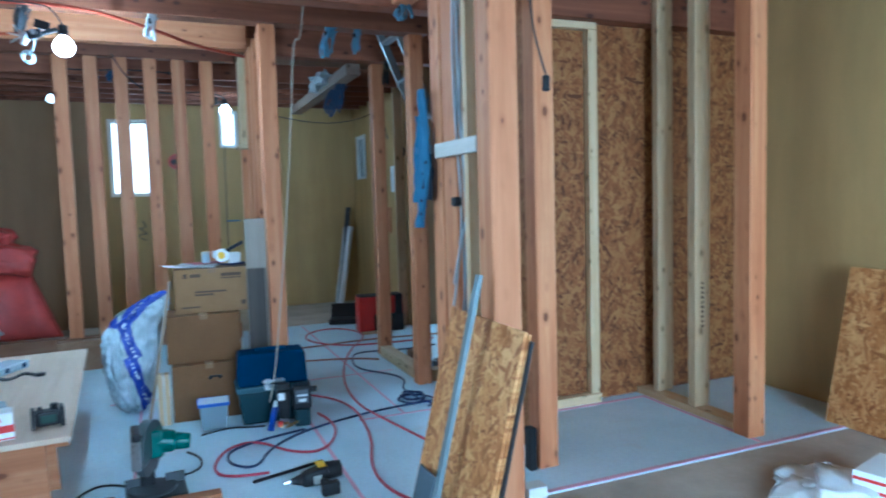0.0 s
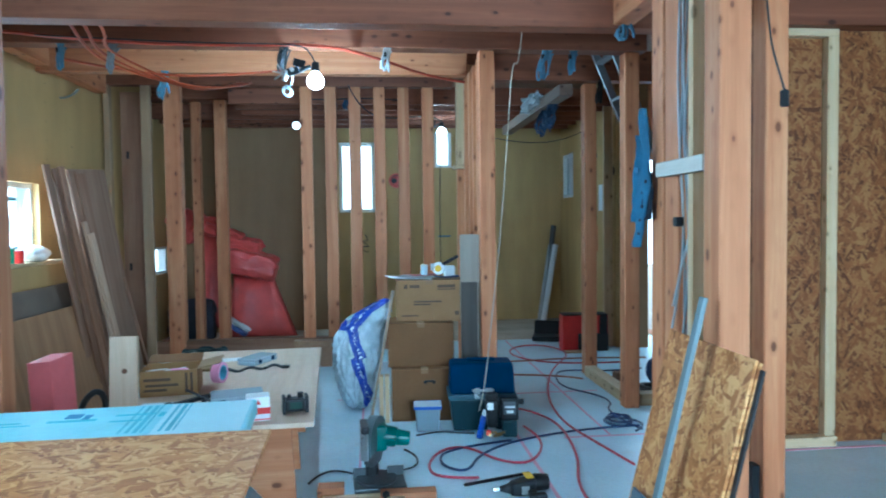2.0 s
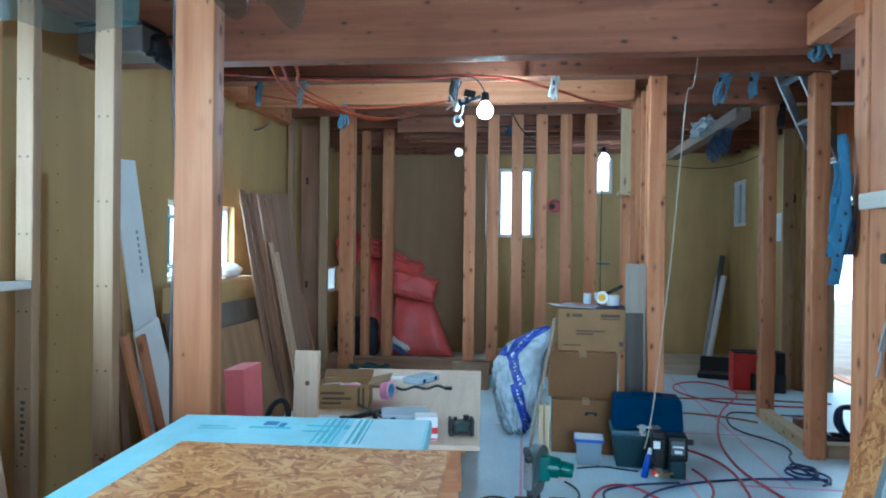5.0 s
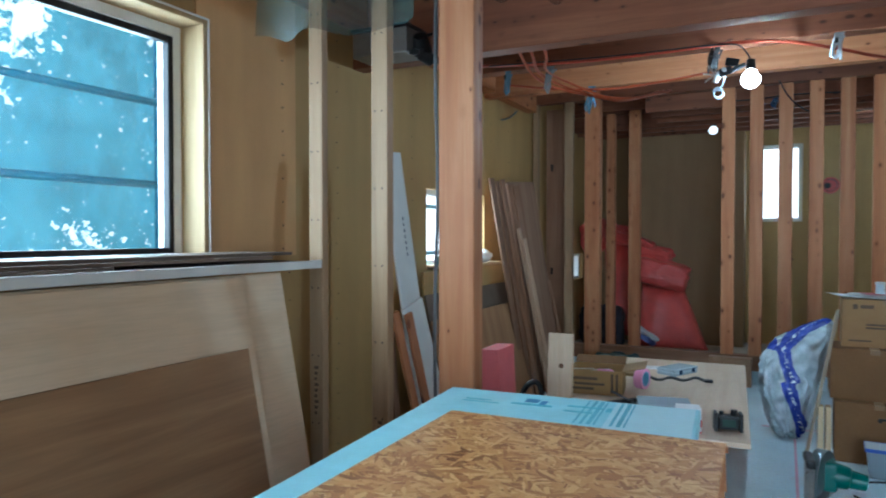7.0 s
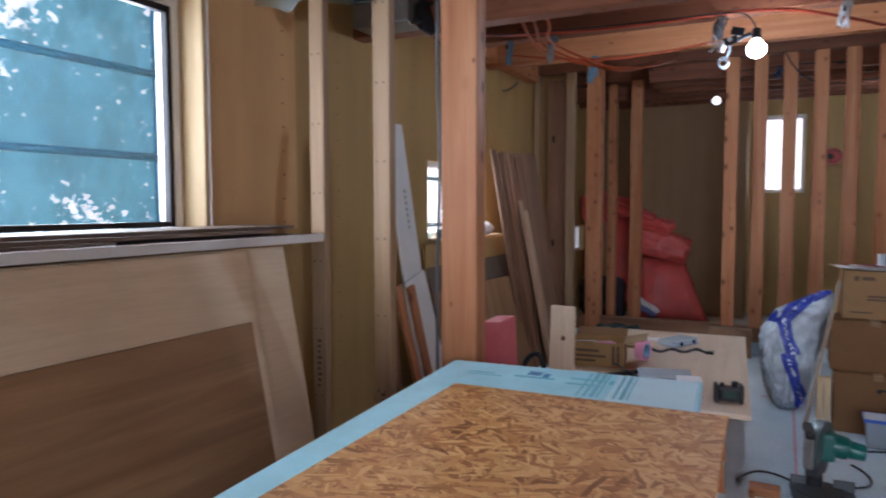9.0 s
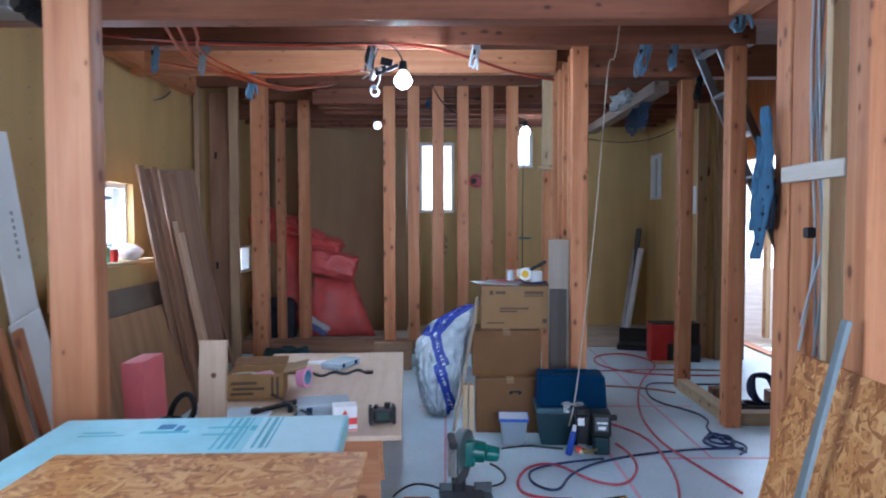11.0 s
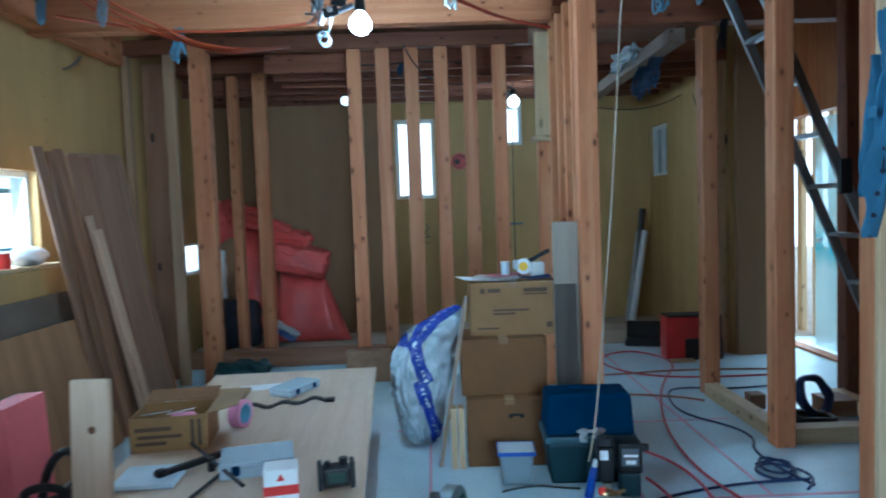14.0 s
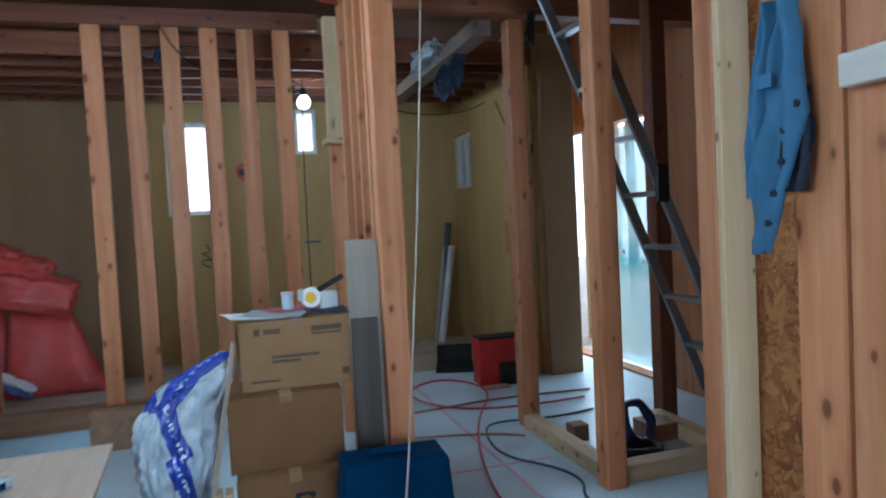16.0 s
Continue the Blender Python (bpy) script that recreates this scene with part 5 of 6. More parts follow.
# on the sill of the low window
SZ = 1.1425
solid("window_sill", (-2.62, -2.36, 4.42, 5.48, 1.12, SZ), whitewood["y"], "pale wooden sill board of the low window", "sill", "structure")
solid("window_ledge_board", (-2.36, -2.345, 4.0, 5.46, 0.90, 1.119), panel_warm, "tan board closing the ledge under the low window", "ledge", "structure")
cas = thing("tool_case", "teal power tool lying on the window sill", "power tool", pose(-2.42, 4.52, SZ))
bm = bmesh.new(); box(bm, -0.05, 0.05, -0.10, 0.08, 0.0, 0.07); soften(bm, 0.015, 2); part("body", bm, plain("teal_plastic", (0.0, 0.22, 0.24), 0.4), cas)
bm = bmesh.new(); box(bm, -0.035, 0.035, -0.06, 0.04, 0.071, 0.10); soften(bm, 0.012, 2); part("grip", bm, black_plastic, cas)
for nm, y, r, h, mt, lab in (("green_can", 4.80, 0.045, 0.105, green_plastic, "green plastic can on the window sill"), ("red_can", 4.93, 0.042, 0.085, red_plastic, "red and white can on the window sill")):
    c = thing(nm, lab, "can", pose(-2.44, y, SZ))
    bm = bmesh.new(); cyl(bm, r * 0.92, 0, h, None, 20, r); part("body", bm, mt, c, smooth=False)
    bm = bmesh.new(); cyl(bm, r * 1.04, h + 0.0005, h + 0.01, None, 20); part("lid", bm, white_plastic, c)
bm = bmesh.new(); bmesh.ops.create_icosphere(bm, subdivisions=3, radius=1.0)
for v in bm.verts:
    c = v.co.copy()
    v.co = Vector((c.x * 0.09, c.y * 0.15, max(0, 0.055 + c.z * 0.06))) + noise.noise_vector(c * 2.5) * 0.015
    v.co.z = max(0.0, v.co.z)
tagged(part("plastic_bag", bm, white_plastic, smooth=True, m=pose(-2.44, 5.17, SZ)), "white plastic bag bundled on the window sill", "bag")
solid("paper_note", (-2.555, -2.552, 4.98, 5.08, 1.35, 1.47), paper_white, "paper note stuck on the low window", "paper", bevel=0)


# ---- red vinyl sheeting in the back room ----
def crumpled(name, size, seed, amp, mat, m, parent, sub=5, flat=2.5):
    """A soft folded bundle: a rounded block with creases."""
    bm = bmesh.new()
    bmesh.ops.create_cube(bm, size=2.0)
    bmesh.ops.subdivide_edges(bm, edges=list(bm.edges), cuts=20, use_grid_fill=True)
    for v in bm.verts:
        c = v.co.copy()
        r = (abs(c.x) ** 7 + abs(c.y) ** 7 + abs(c.z) ** 7) ** (1 / 7)
        c /= max(r, 1e-6)
        p = Vector((c.x * size[0], c.y * size[1], c.z * size[2]))
        n = noise.noise_vector(c * 1.7 + Vector((seed, 0, 0))) * amp * 1.6
        fold = math.sin(p.x * 16 + 3 * noise.noise(c * 1.5 + Vector((0, seed, 0)))) * amp * 0.5
        crease = (abs(noise.noise(c * 2.4 + Vector((seed, seed, 0)))) - 0.25) * amp * 1.2
        v.co = p + n + c.normalized() * crease + Vector((0, fold * 0.5, fold * 0.5))
    return part(name, bm, mat, parent, "", True, m)


def vinyl_slab(name, quad, thick, seed, parent):
    """A smooth sheet bundle leaning back: four corners, wavy face, rounded rim."""
    bm = bmesh.new()
    n = 16
    for side in (0, 1):
        g = []
        for i in range(n + 1):
            row = []
            for j in range(n + 1):
                u, w = i / n, j / n
                p = Vector(quad[0]).lerp(Vector(quad[1]), u).lerp(Vector(quad[3]).lerp(Vector(quad[2]), u), w)
                rim = (1 - (2 * u - 1) ** 6) * (1 - (2 * w - 1) ** 6)
                wave = 0.03 * noise.noise(Vector((u * 2.2, w * 1.4, seed))) + 0.010 * math.sin(u * 9 + w * 4 + seed)
                row.append(bm.verts.new(p + Vector((0, (-thick * rim if side == 0 else thick * 0.4 * rim) + wave * rim, 0))))
            g.append(row)
        for i in range(n):
            for j in range(n):
                f = (g[i][j], g[i][j + 1], g[i + 1][j + 1], g[i + 1][j])
                bm.faces.new(f if side == 0 else f[::-1])
    bmesh.ops.remove_doubles(bm, verts=bm.verts, dist=0.002)
    return part(name, bm, red_vinyl, parent, "", True)


rv = thing("red_vinyl_sheeting", "crumpled heap of folded red vinyl sheeting behind the studs", "sheeting", pose(-1.5, 8.6, 0))
vinyl_slab("leaning_fold", ((-0.25, 0.05, 0.76), (0.24, 0.05, 0.72), (0.55, -0.15, 0.0), (-0.30, -0.15, 0.0)), 0.09, 1.0, rv)
vinyl_slab("leaning_fold", ((-0.75, 0.15, 1.36), (-0.34, 0.15, 1.22), (-0.22, -0.05, 0.0), (-0.66, -0.05, 0.25)), 0.06, 5.0, rv)
crumpled("upper_fold", (0.29, 0.19, 0.15), 2.0, 0.022, red_vinyl, pose(0.02, -0.10, 0.90, 0, 11, 6), rv)
crumpled("upper_fold", (0.25, 0.15, 0.10), 3.0, 0.022, red_vinyl, pose(-0.14, 0.0, 1.13, 0, 13, -8), rv)
crumpled("upper_fold", (0.24, 0.13, 0.06), 12.0, 0.02, red_vinyl, pose(-0.34, 0.02, 1.29, 0, 20, 4), rv)
crumpled("back_fold", (0.16, 0.10, 0.20), 4.0, 0.03, red_vinyl, pose(-0.84, 0.02, 1.36, 0, -8, 0), rv)
crumpled("back_fold", (0.24, 0.08, 0.10), 9.0, 0.03, red_vinyl, pose(-0.62, 0.05, 1.39, 0, 16, 0), rv)
nb = thing("dark_bundle", "dark navy rolled material under the red sheeting", "bundle", pose(-1.95, 8.15, 0))
crumpled("roll", (0.26, 0.10, 0.24), 7.0, 0.02, plain("navy_roll", (0.014, 0.014, 0.024), 0.6), pose(-0.22, 0.15, 0.26), nb)
crumpled("blue_end", (0.16, 0.05, 0.025), 8.0, 0.015, plain("blue_white_film", (0.12, 0.16, 0.38), 0.4), pose(0.28, 0.10, 0.16, 0, 35, 0), nb)
crumpled("white_end", (0.15, 0.05, 0.02), 13.0, 0.012, white_plastic, pose(0.33, 0.08, 0.20, 0, 35, 0), nb)


tb = thing("teal_tarp", "dark teal tarpaulin bundled on the floor before the sill", "tarpaulin", pose(-1.585, 6.46, 0))
crumpled("tarp_fold", (0.20, 0.13, 0.10), 21.0, 0.03, plain("dark_teal_sheet", (0.008, 0.045, 0.052), 0.45), pose(0, 0, 0.135), tb)
crumpled("tarp_fold", (0.12, 0.10, 0.05), 23.0, 0.02, plain("dark_teal_sheet", (0.008, 0.045, 0.052), 0.45), pose(0.12, -0.02, 0.07), tb)
pb = thing("printed_bag", "white plastic bag with dark blue print among the red sheeting", "bag", pose(-2.24, 8.05, 0))
crumpled("bag_body", (0.06, 0.07, 0.26), 31.0, 0.015, white_plastic, pose(0, 0, 0.80), pb)
for k in range(6):
    bpart("printed_bar", (-0.045, 0.03 - 0.01 * (k % 2), -0.088, -0.08, 0.62 + 0.065 * k, 0.645 + 0.065 * k), navy, pb, bevel=0.002)
bpart("bag_stand", (-0.05, 0.05, -0.05, 0.05, 0.0, 0.56), black_plastic, pb, "dark carton under the bag")


# ---- aisle and back right ----
def tool_bag(m):
    t = thing("tool_bag", "red and black tool bag on the floor of the aisle", "tool bag", m)
    bm = bmesh.new(); box(bm, 0, 0.46, 0, 0.20, 0.0, 0.34); soften(bm, 0.012, 2); part("body", bm, red_plastic, t)
    bpart("pocket", (0.15, 0.455, -0.035, -0.001, 0.0, 0.17), black_rubber, t, "black front pocket", 0.008)
    bpart("lid", (0.005, 0.455, 0.005, 0.195, 0.3405, 0.355), black_rubber, t, "black top", 0.004)
    bm = bmesh.new(); box(bm, 0.36, 0.44, -0.05, -0.036, 0.16, 0.36); soften(bm, 0.005); part("tool_sleeve", bm, black_plastic, t)


tool_bag(pose(1.99, 6.99, 0, 0, 0, -3) @ Matrix.Diagonal((1.06, 1.0, 1.10, 1.0)))
bc = thing("tool_case", "low black open tool case on the floor", "tool case", pose(1.80, 7.62, 0, 0, 0, -18) @ Matrix.Diagonal((0.9, 0.9, 0.8, 1.0)))
bm = bmesh.new(); box(bm, 0, 0.38, 0, 0.26, 0, 0.07); soften(bm, 0.01); part("tray", bm, black_plastic, bc)
bm = bmesh.new(); box(bm, 0.01, 0.37, -0.01, 0.01, 0, 0.20); soften(bm, 0.008); part("lid", bm, black_plastic, bc, m=pose(0, 0.262, 0.065, -18, 0, 0))
solid("scrap_board", (1.98, 2.20, 6.86, 6.95, 0.0, 0.018), whitewood["x"], "small pale board on the floor by the tool bag", "board")


def pipe(name, a, b, r, mat, label):
    a, b = Vector(a), Vector(b)
    bm = bmesh.new()
    cyl(bm, r, 0, (b - a).length, None, 18)
    return tagged(part(name, bm, mat, m=Matrix.Translation(a) @ (b - a).to_track_quat("Z", "Y").to_matrix().to_4x4(), smooth=False), label, "pipe", "pipes in the back corner")


pipe("plastic_pipe", (2.29, 9.02, 0.014), (2.49, 9.12, 1.06), 0.038, white_plastic, "white plastic pipe leaning in the back corner")
pipe("plastic_pipe", (2.30, 9.10, 0.014), (2.50, 9.24, 1.32), 0.036, plain("dark_grey_pipe", (0.06, 0.065, 0.07), 0.4), "dark grey pipe leaning in the back corner")
pipe("plastic_pipe", (2.24, 9.06, 0.014), (2.44, 9.22, 1.05), 0.026, grey_board, "grey pipe leaning in the back corner")
solid("wall_notice", (2.612, 2.6185, 7.43, 7.66, 1.50, 1.80), paper_white, "pale notice sheet on the tan wall", "notice", bevel=0)
solid("wall_batten", (2.60, 2.6185, 7.70, 7.80, 1.02, 1.32), fir["z"], "short wooden batten on the tan wall", "batten")
solid("corner_trim", (2.50, 2.60, 7.16, 7.20, 0, CEIL), whitewood["z"], "pale corner stud at the end of the wall", "stud", "structure")


def ladder():
    t = thing("ladder", "grey aluminium ladder leaning towards the floor above", "ladder", pose(0, 0, 0))
    k, zt = 0.429, 3.0
    for y in (4.985, 5.345):
        bm = bmesh.new()
        vs = box(bm, -0.032, 0.032, -0.013, 0.013, 0, 1)
        for v in vs:
            z = zt if v.co.z > 0.5 else 0.0
            v.co.x += 2.967 - k * z
            v.co.y += y
            v.co.z = z
        soften(bm, 0.003)
        part("rail", bm, alu, t)
    for i in range(9):
        z = 0.25 + i * 0.30
        x = 2.967 - k * z
        bm = bmesh.new(); box(bm, x - 0.03, x + 0.03, 5.0, 5.33, z - 0.014, z + 0.014); soften(bm, 0.004); part("rung", bm, alu, t)
    for y in (4.985, 5.345):
        bm = bmesh.new(); box(bm, 2.92, 3.02, y - 0.02, y + 0.02, 0, 0.03); soften(bm, 0.006); part("foot", bm, black_rubber, t, "black rubber foot")
    bm = bmesh.new(); box(bm, 2.29, 2.37, 4.955, 4.985, 1.40, 1.60); soften(bm, 0.008); part("hinge", bm, black_plastic, t, "black hinge lock")


ladder()


def coil(name, centre, r, tube_r, turns, mat, label, category="cable", tilt=(0, 0, 0), jitter=0.015):
    pts = []
    rnd = random.Random(len(label))
    for i in range(turns * 12 + 1):
        a = 2 * math.pi * i / 12
        rr = r + rnd.uniform(-jitter, jitter)
        pts.append((rr * math.cos(a), rr * math.sin(a), tube_r + 0.6 * tube_r * (i / 12) + rnd.uniform(0, tube_r)))
    ob = tube(name, pts, tube_r, mat)
    ob.matrix_basis = pose(*centre, *tilt)
    return tagged(ob, label, category)


coil("hose_coil", (2.22, 5.12, 0.0), 0.12, 0.016, 5, black_cable, "black hose coiled up on the floor by the ladder", "hose", (0, 0, 0))
coil("hose_coil", (2.30, 5.30, 0.13), 0.12, 0.016, 4, blue_cable, "navy hose coiled up leaning by the ladder", "hose", (70, 0, 20))
solid("timber_block", (2.42, 2.60, 5.28, 5.48, 0.0, 0.10), brownwood["x"], "brown timber block on the floor", "block")
solid("timber_block", (2.02, 2.12, 5.48, 5.58, 0.0, 0.10), brownwood["x"], "brown timber block on the floor", "block")
bt = thing("bottle", "cyan plastic bottle in the bright doorway", "bottle", pose(3.10, 7.9, 0))
bm = bmesh.new(); cyl(bm, 0.06, 0, 0.22, None, 18); soften(bm, 0.01); part("body", bm, cyan_plastic, bt)
bm = bmesh.new(); cyl(bm, 0.022, 0.2205, 0.30, None, 14); part("neck", bm, cyan_plastic, bt)

coil("cable_ring", (2.60, 7.42, 2.62), 0.055, 0.007, 5, black_cable, "small black cable ring hung on the tan wall", "cable", (0, 90, 0), 0.006)
coil("cable_ring", (2.60, 7.20, 1.93), 0.045, 0.004, 6, black_cable, "thin dark cable coiled on the tan wall", "cable", (0, 90, 0), 0.012)
solid("wall_batten", (2.612, 2.6195, 7.38, 7.46, 0.98, 1.36), brownwood["z"], "short brown batten fixed on the tan wall", "batten", bevel=0.002)
# beyond the entrance: pale sheet door and bright studs
def door_film():
    """Frosted pane with a band of cyan protective film, day behind it."""
    m = Mat("door_film", 0.5)
    z = m.node("ShaderNodeSeparateXYZ", {"Vector": m.co}).outputs["Z"]
    zz = m.math("ADD", m.math("DIVIDE", z, 2.1), m.math("MULTIPLY", m.math("SUBTRACT", m.noise(m.co, 2.5, 3), 0.5), 0.12))
    m.color(m.ramp(zz, (0.0, (0.70, 0.86, 0.90)), (0.36, (0.55, 0.80, 0.88)), (0.44, (0.04, 0.55, 0.72)), (0.50, (0.20, 0.62, 0.76)), (0.56, (0.58, 0.80, 0.87))))
    m.b.inputs["Alpha"].default_value = 0.55
    return m.m


dl = thing("door_1", "white and cyan protective-sheeted door standing open in the entrance", "door", kind="structure")
bpart("leaf", (3.46, 3.50, 6.35, 7.25, 0.02, 2.10), door_film(), dl)
bpart("handle", (3.42, 3.458, 7.12, 7.16, 0.98, 1.02), steel, dl, "steel handle")
for y in (7.45, 7.72, 8.0, 8.28):
    post("porch_post", 3.75, y, 0.06, 0.09, -0.1, 2.6, whitewood["z"], "pale porch stud in bright daylight", "porch studs")
solid("porch_floor", (3.42, 12, 5.0, 10.5, -0.11, -0.01), subfloor_mat, "pale porch floor outside the entrance", "floor", "structure", bevel=0)


# ---- work shirt hung on the partition ----
def shirt():
    t = thing("work_shirt", "blue work shirt with dark buttons hung on the fir post", "shirt", pose(1.262, 3.035, 0))

    def lerp(table, z):
        for (z0, a), (z1, b) in zip(table, table[1:]):
            if z1 <= z <= z0:
                return b + (a - b) * (z - z1) / (z0 - z1)
        return table[0][1] if z > table[0][0] else table[-1][1]

    def drape(name, far, near, z1, z0, depth, seed, mat, x=0.0):
        """A hanging fold of cloth: the far and near edge as they change with height."""
        bm = bmesh.new()
        nz, ny = 44, 18
        sides = []
        for sgn in (1, -1):
            g = []
            for i in range(nz + 1):
                z = z1 + (z0 - z1) * i / nz
                a, b = lerp(far, z), lerp(near, z)
                row = []
                for j in range(ny + 1):
                    u = j / ny
                    y = a + (b - a) * u
                    puff = math.sin(math.pi * u) ** 0.6 * depth
                    fold = 0.011 * math.sin(u * 11 + seed + z * 7) + 0.007 * math.sin(u * 5 - z * 26 + seed) + 0.012 * noise.noise(Vector((u * 3, z * 11, seed)))
                    row.append(bm.verts.new((x - (puff + fold * min(1, 4 * u * (1 - u) + 0.25) if sgn > 0 else -0.3 * puff), y, z)))
                g.append(row)
            for i in range(nz):
                for j in range(ny):
                    f = (g[i][j], g[i + 1][j], g[i + 1][j + 1], g[i][j + 1])
                    bm.faces.new(f if sgn > 0 else f[::-1])
            sides.append(g)
        bmesh.ops.remove_doubles(bm, verts=bm.verts, dist=0.0035)
        return part(name, bm, mat, t, "", True)
    far = ((1.86, -0.005), (1.76, 0.0), (1.60, 0.055), (1.41, 0.112), (1.35, 0.10), (1.28, 0.075), (1.26, 0.06))
    near = ((1.86, -0.03), (1.67, -0.045), (1.55, -0.06), (1.465, -0.026), (1.38, 0.005), (1.31, 0.03), (1.26, 0.055))
    panel = drape("front_panel", far, near, 1.86, 1.26, 0.022, 0.4, denim)
    drape("sleeve", ((1.78, 0.03), (1.60, 0.085), (1.42, 0.10), (1.38, 0.08)), ((1.78, 0.0), (1.60, 0.03), (1.42, 0.055), (1.38, 0.065)), 1.78, 1.38, 0.018, 2.0, denim, -0.012)
    drape("lining", ((1.60, -0.01), (1.5, 0.02), (1.39, 0.02)), ((1.60, -0.05), (1.5, -0.055), (1.39, -0.04)), 1.60, 1.39, 0.012, 1.1, lining, 0.012)
    drape("collar", ((1.90, 0.03), (1.83, 0.02), (1.76, -0.01)), ((1.90, -0.03), (1.83, -0.045), (1.76, -0.03)), 1.90, 1.76, 0.016, 3.0, denim, -0.008)
    bm = bmesh.new(); box(bm, -0.036, -0.032, 0.0, 0.055, 1.605, 1.635); soften(bm, 0.002); part("pocket_flap", bm, denim, panel)
    for y, z in ((-0.045, 1.564), (-0.012, 1.515), (-0.003, 1.452), (0.019, 1.388), (0.036, 1.326)):
        bm = bmesh.new(); cyl(bm, 0.0075, -0.003, 0.003, pose(-0.020, y, z, 0, 90, 10), 14); part("button", bm, lining, panel, "dark button")


shirt()

# ---- OSB panels, metal bar and scraps by the partition ----
def lean_east(name, base_x, top_x, y0, y1, length, thick, mat, label, category, yaw=0.0, roll=0.0):
    a = math.degrees(math.asin((top_x - base_x) / length))
    bm = bmesh.new(); box(bm, 0, thick, 0, y1 - y0, 0, length); soften(bm, min(0.002, thick * 0.2))
    return tagged(part(name, bm, mat, m=pose(base_x, y0, 0.0, roll, a, yaw)), label, category)


lean_east("osb_offcut", 0.985, 1.225, 2.06, 2.69, 0.965, 0.012, osb_lean_mat, "OSB offcut leaning against the fir posts", "board")
lean_east("osb_offcut", 1.000, 1.240, 2.06, 2.62, 0.955, 0.012, osb_lean_mat, "second OSB offcut leaning behind the first", "board")
lean_east("dark_panel_offcut", 1.018, 1.240, 2.04, 2.55, 0.93, 0.01, black_rubber, "dark board leaning behind the OSB offcuts", "board")
lean_east("metal_bar", 0.90, 1.17, 2.295, 2.332, 1.145, 0.018, galv, "grey-blue galvanised steel bar leaning on the OSB", "bar")
lean_east("slate_offcut", 0.93, 1.02, 2.42, 2.58, 0.34, 0.012, plain("slate_blue", (0.10, 0.13, 0.16), 0.5), "dark slate-grey offcut leaning on the OSB", "offcut")
lean_east("osb_sheet", 3.73, 3.93, 2.05, 2.88, 0.94, 0.012, osb_lean_mat, "OSB sheet leaning against the tan wall", "board")
solid("steel_bracket", (1.77, 1.81, 3.0, 3.06, 0.0, 0.22), black_plastic, "black bracket at the foot of the post", "bracket")
solid("white_scrap", (1.60, 1.70, 2.72, 2.80, -0.006, 0.05), white_board, "white offcut at the foot of the post", "offcut")
for i, (x, y, a, h) in enumerate(((2.70, 2.18, 20, 0.05), (2.92, 2.28, -10, 0.05), (2.86, 2.10, 40, 0.10))):
    bm = bmesh.new(); bmesh.ops.create_cube(bm, size=2.0); bmesh.ops.subdivide_edges(bm, edges=list(bm.edges), cuts=7, use_grid_fill=True)
    for v in bm.verts:
        c = v.co.copy()
        v.co = Vector((c.x * 0.16, c.y * 0.11, max(0.0, (c.z * 0.5 + 0.5) * h))) + noise.noise_vector(c * 2 + Vector((i * 5, 0, 0))) * 0.022
        v.co.z = max(0.0, v.co.z)
    tagged(part("paper_sack", bm, paper_white, smooth=True, m=pose(x, y, -0.006, 0, 0, a)), "white paper sack crumpled on the plywood floor", "sack", "paper sacks on the floor")
cb = thing("striped_box", "white box with red and teal stripes on the floor", "box", pose(2.92, 1.86, -0.006, 0, 0, 15))
bpart("body", (0, 0.30, 0, 0.22, 0, 0.16), paper_white, cb)
bpart("red_stripe", (-0.001, 0.301, -0.002, 0.221, 0.12, 0.135), red_plastic, cb, bevel=0)
bpart("red_stripe", (-0.001, 0.301, -0.002, 0.221, 0.075, 0.09), red_plastic, cb, bevel=0)
bpart("teal_stripe", (-0.001, 0.301, -0.002, 0.221, 0.04, 0.055), green_plastic, cb, bevel=0)


# ---- lamps ----
def clip_lamp(m, glow_mat, label):
    t = thing("clip_lamp", label, "lamp", m)
    bm = bmesh.new(); ball(bm, 0.056, pose(0, 0, 0), 24)
    for v in bm.verts:
        if v.co.z > 0.01:
            k = (v.co.z - 0.01) / 0.038
            v.co.x *= 1 - 0.42 * k; v.co.y *= 1 - 0.42 * k; v.co.z *= 1.35
    b = part("bulb", bm, glow_mat, t, "glowing white bulb", True)
    b.visible_shadow = False
    bm = bmesh.new(); cyl(bm, 0.03, 0.062, 0.125, None, 18, 0.024); soften(bm, 0.003); part("socket", bm, black_plastic, t)
    bm = bmesh.new(); box(bm, -0.12, 0.01, -0.012, 0.012, 0.09, 0.115, pose(0, 0, 0, 0, -22, 0)); soften(bm, 0.004); part("arm", bm, black_plastic, t)
    for s in (-1, 1):
        bm = bmesh.new(); box(bm, -0.17, -0.09, s * 0.02 - 0.006, s * 0.02 + 0.006, 0.05, 0.10, pose(0, 0, 0.02, 0, s * 14, 0)); soften(bm, 0.003); part("clamp_jaw", bm, black_plastic, t)
    bm = bmesh.new(); cyl(bm, 0.014, -0.035, 0.035, pose(-0.15, 0, 0.07, 90, 0, 0), 14); part("clamp_spring", bm, steel, t, "steel clamp spring")
    return t


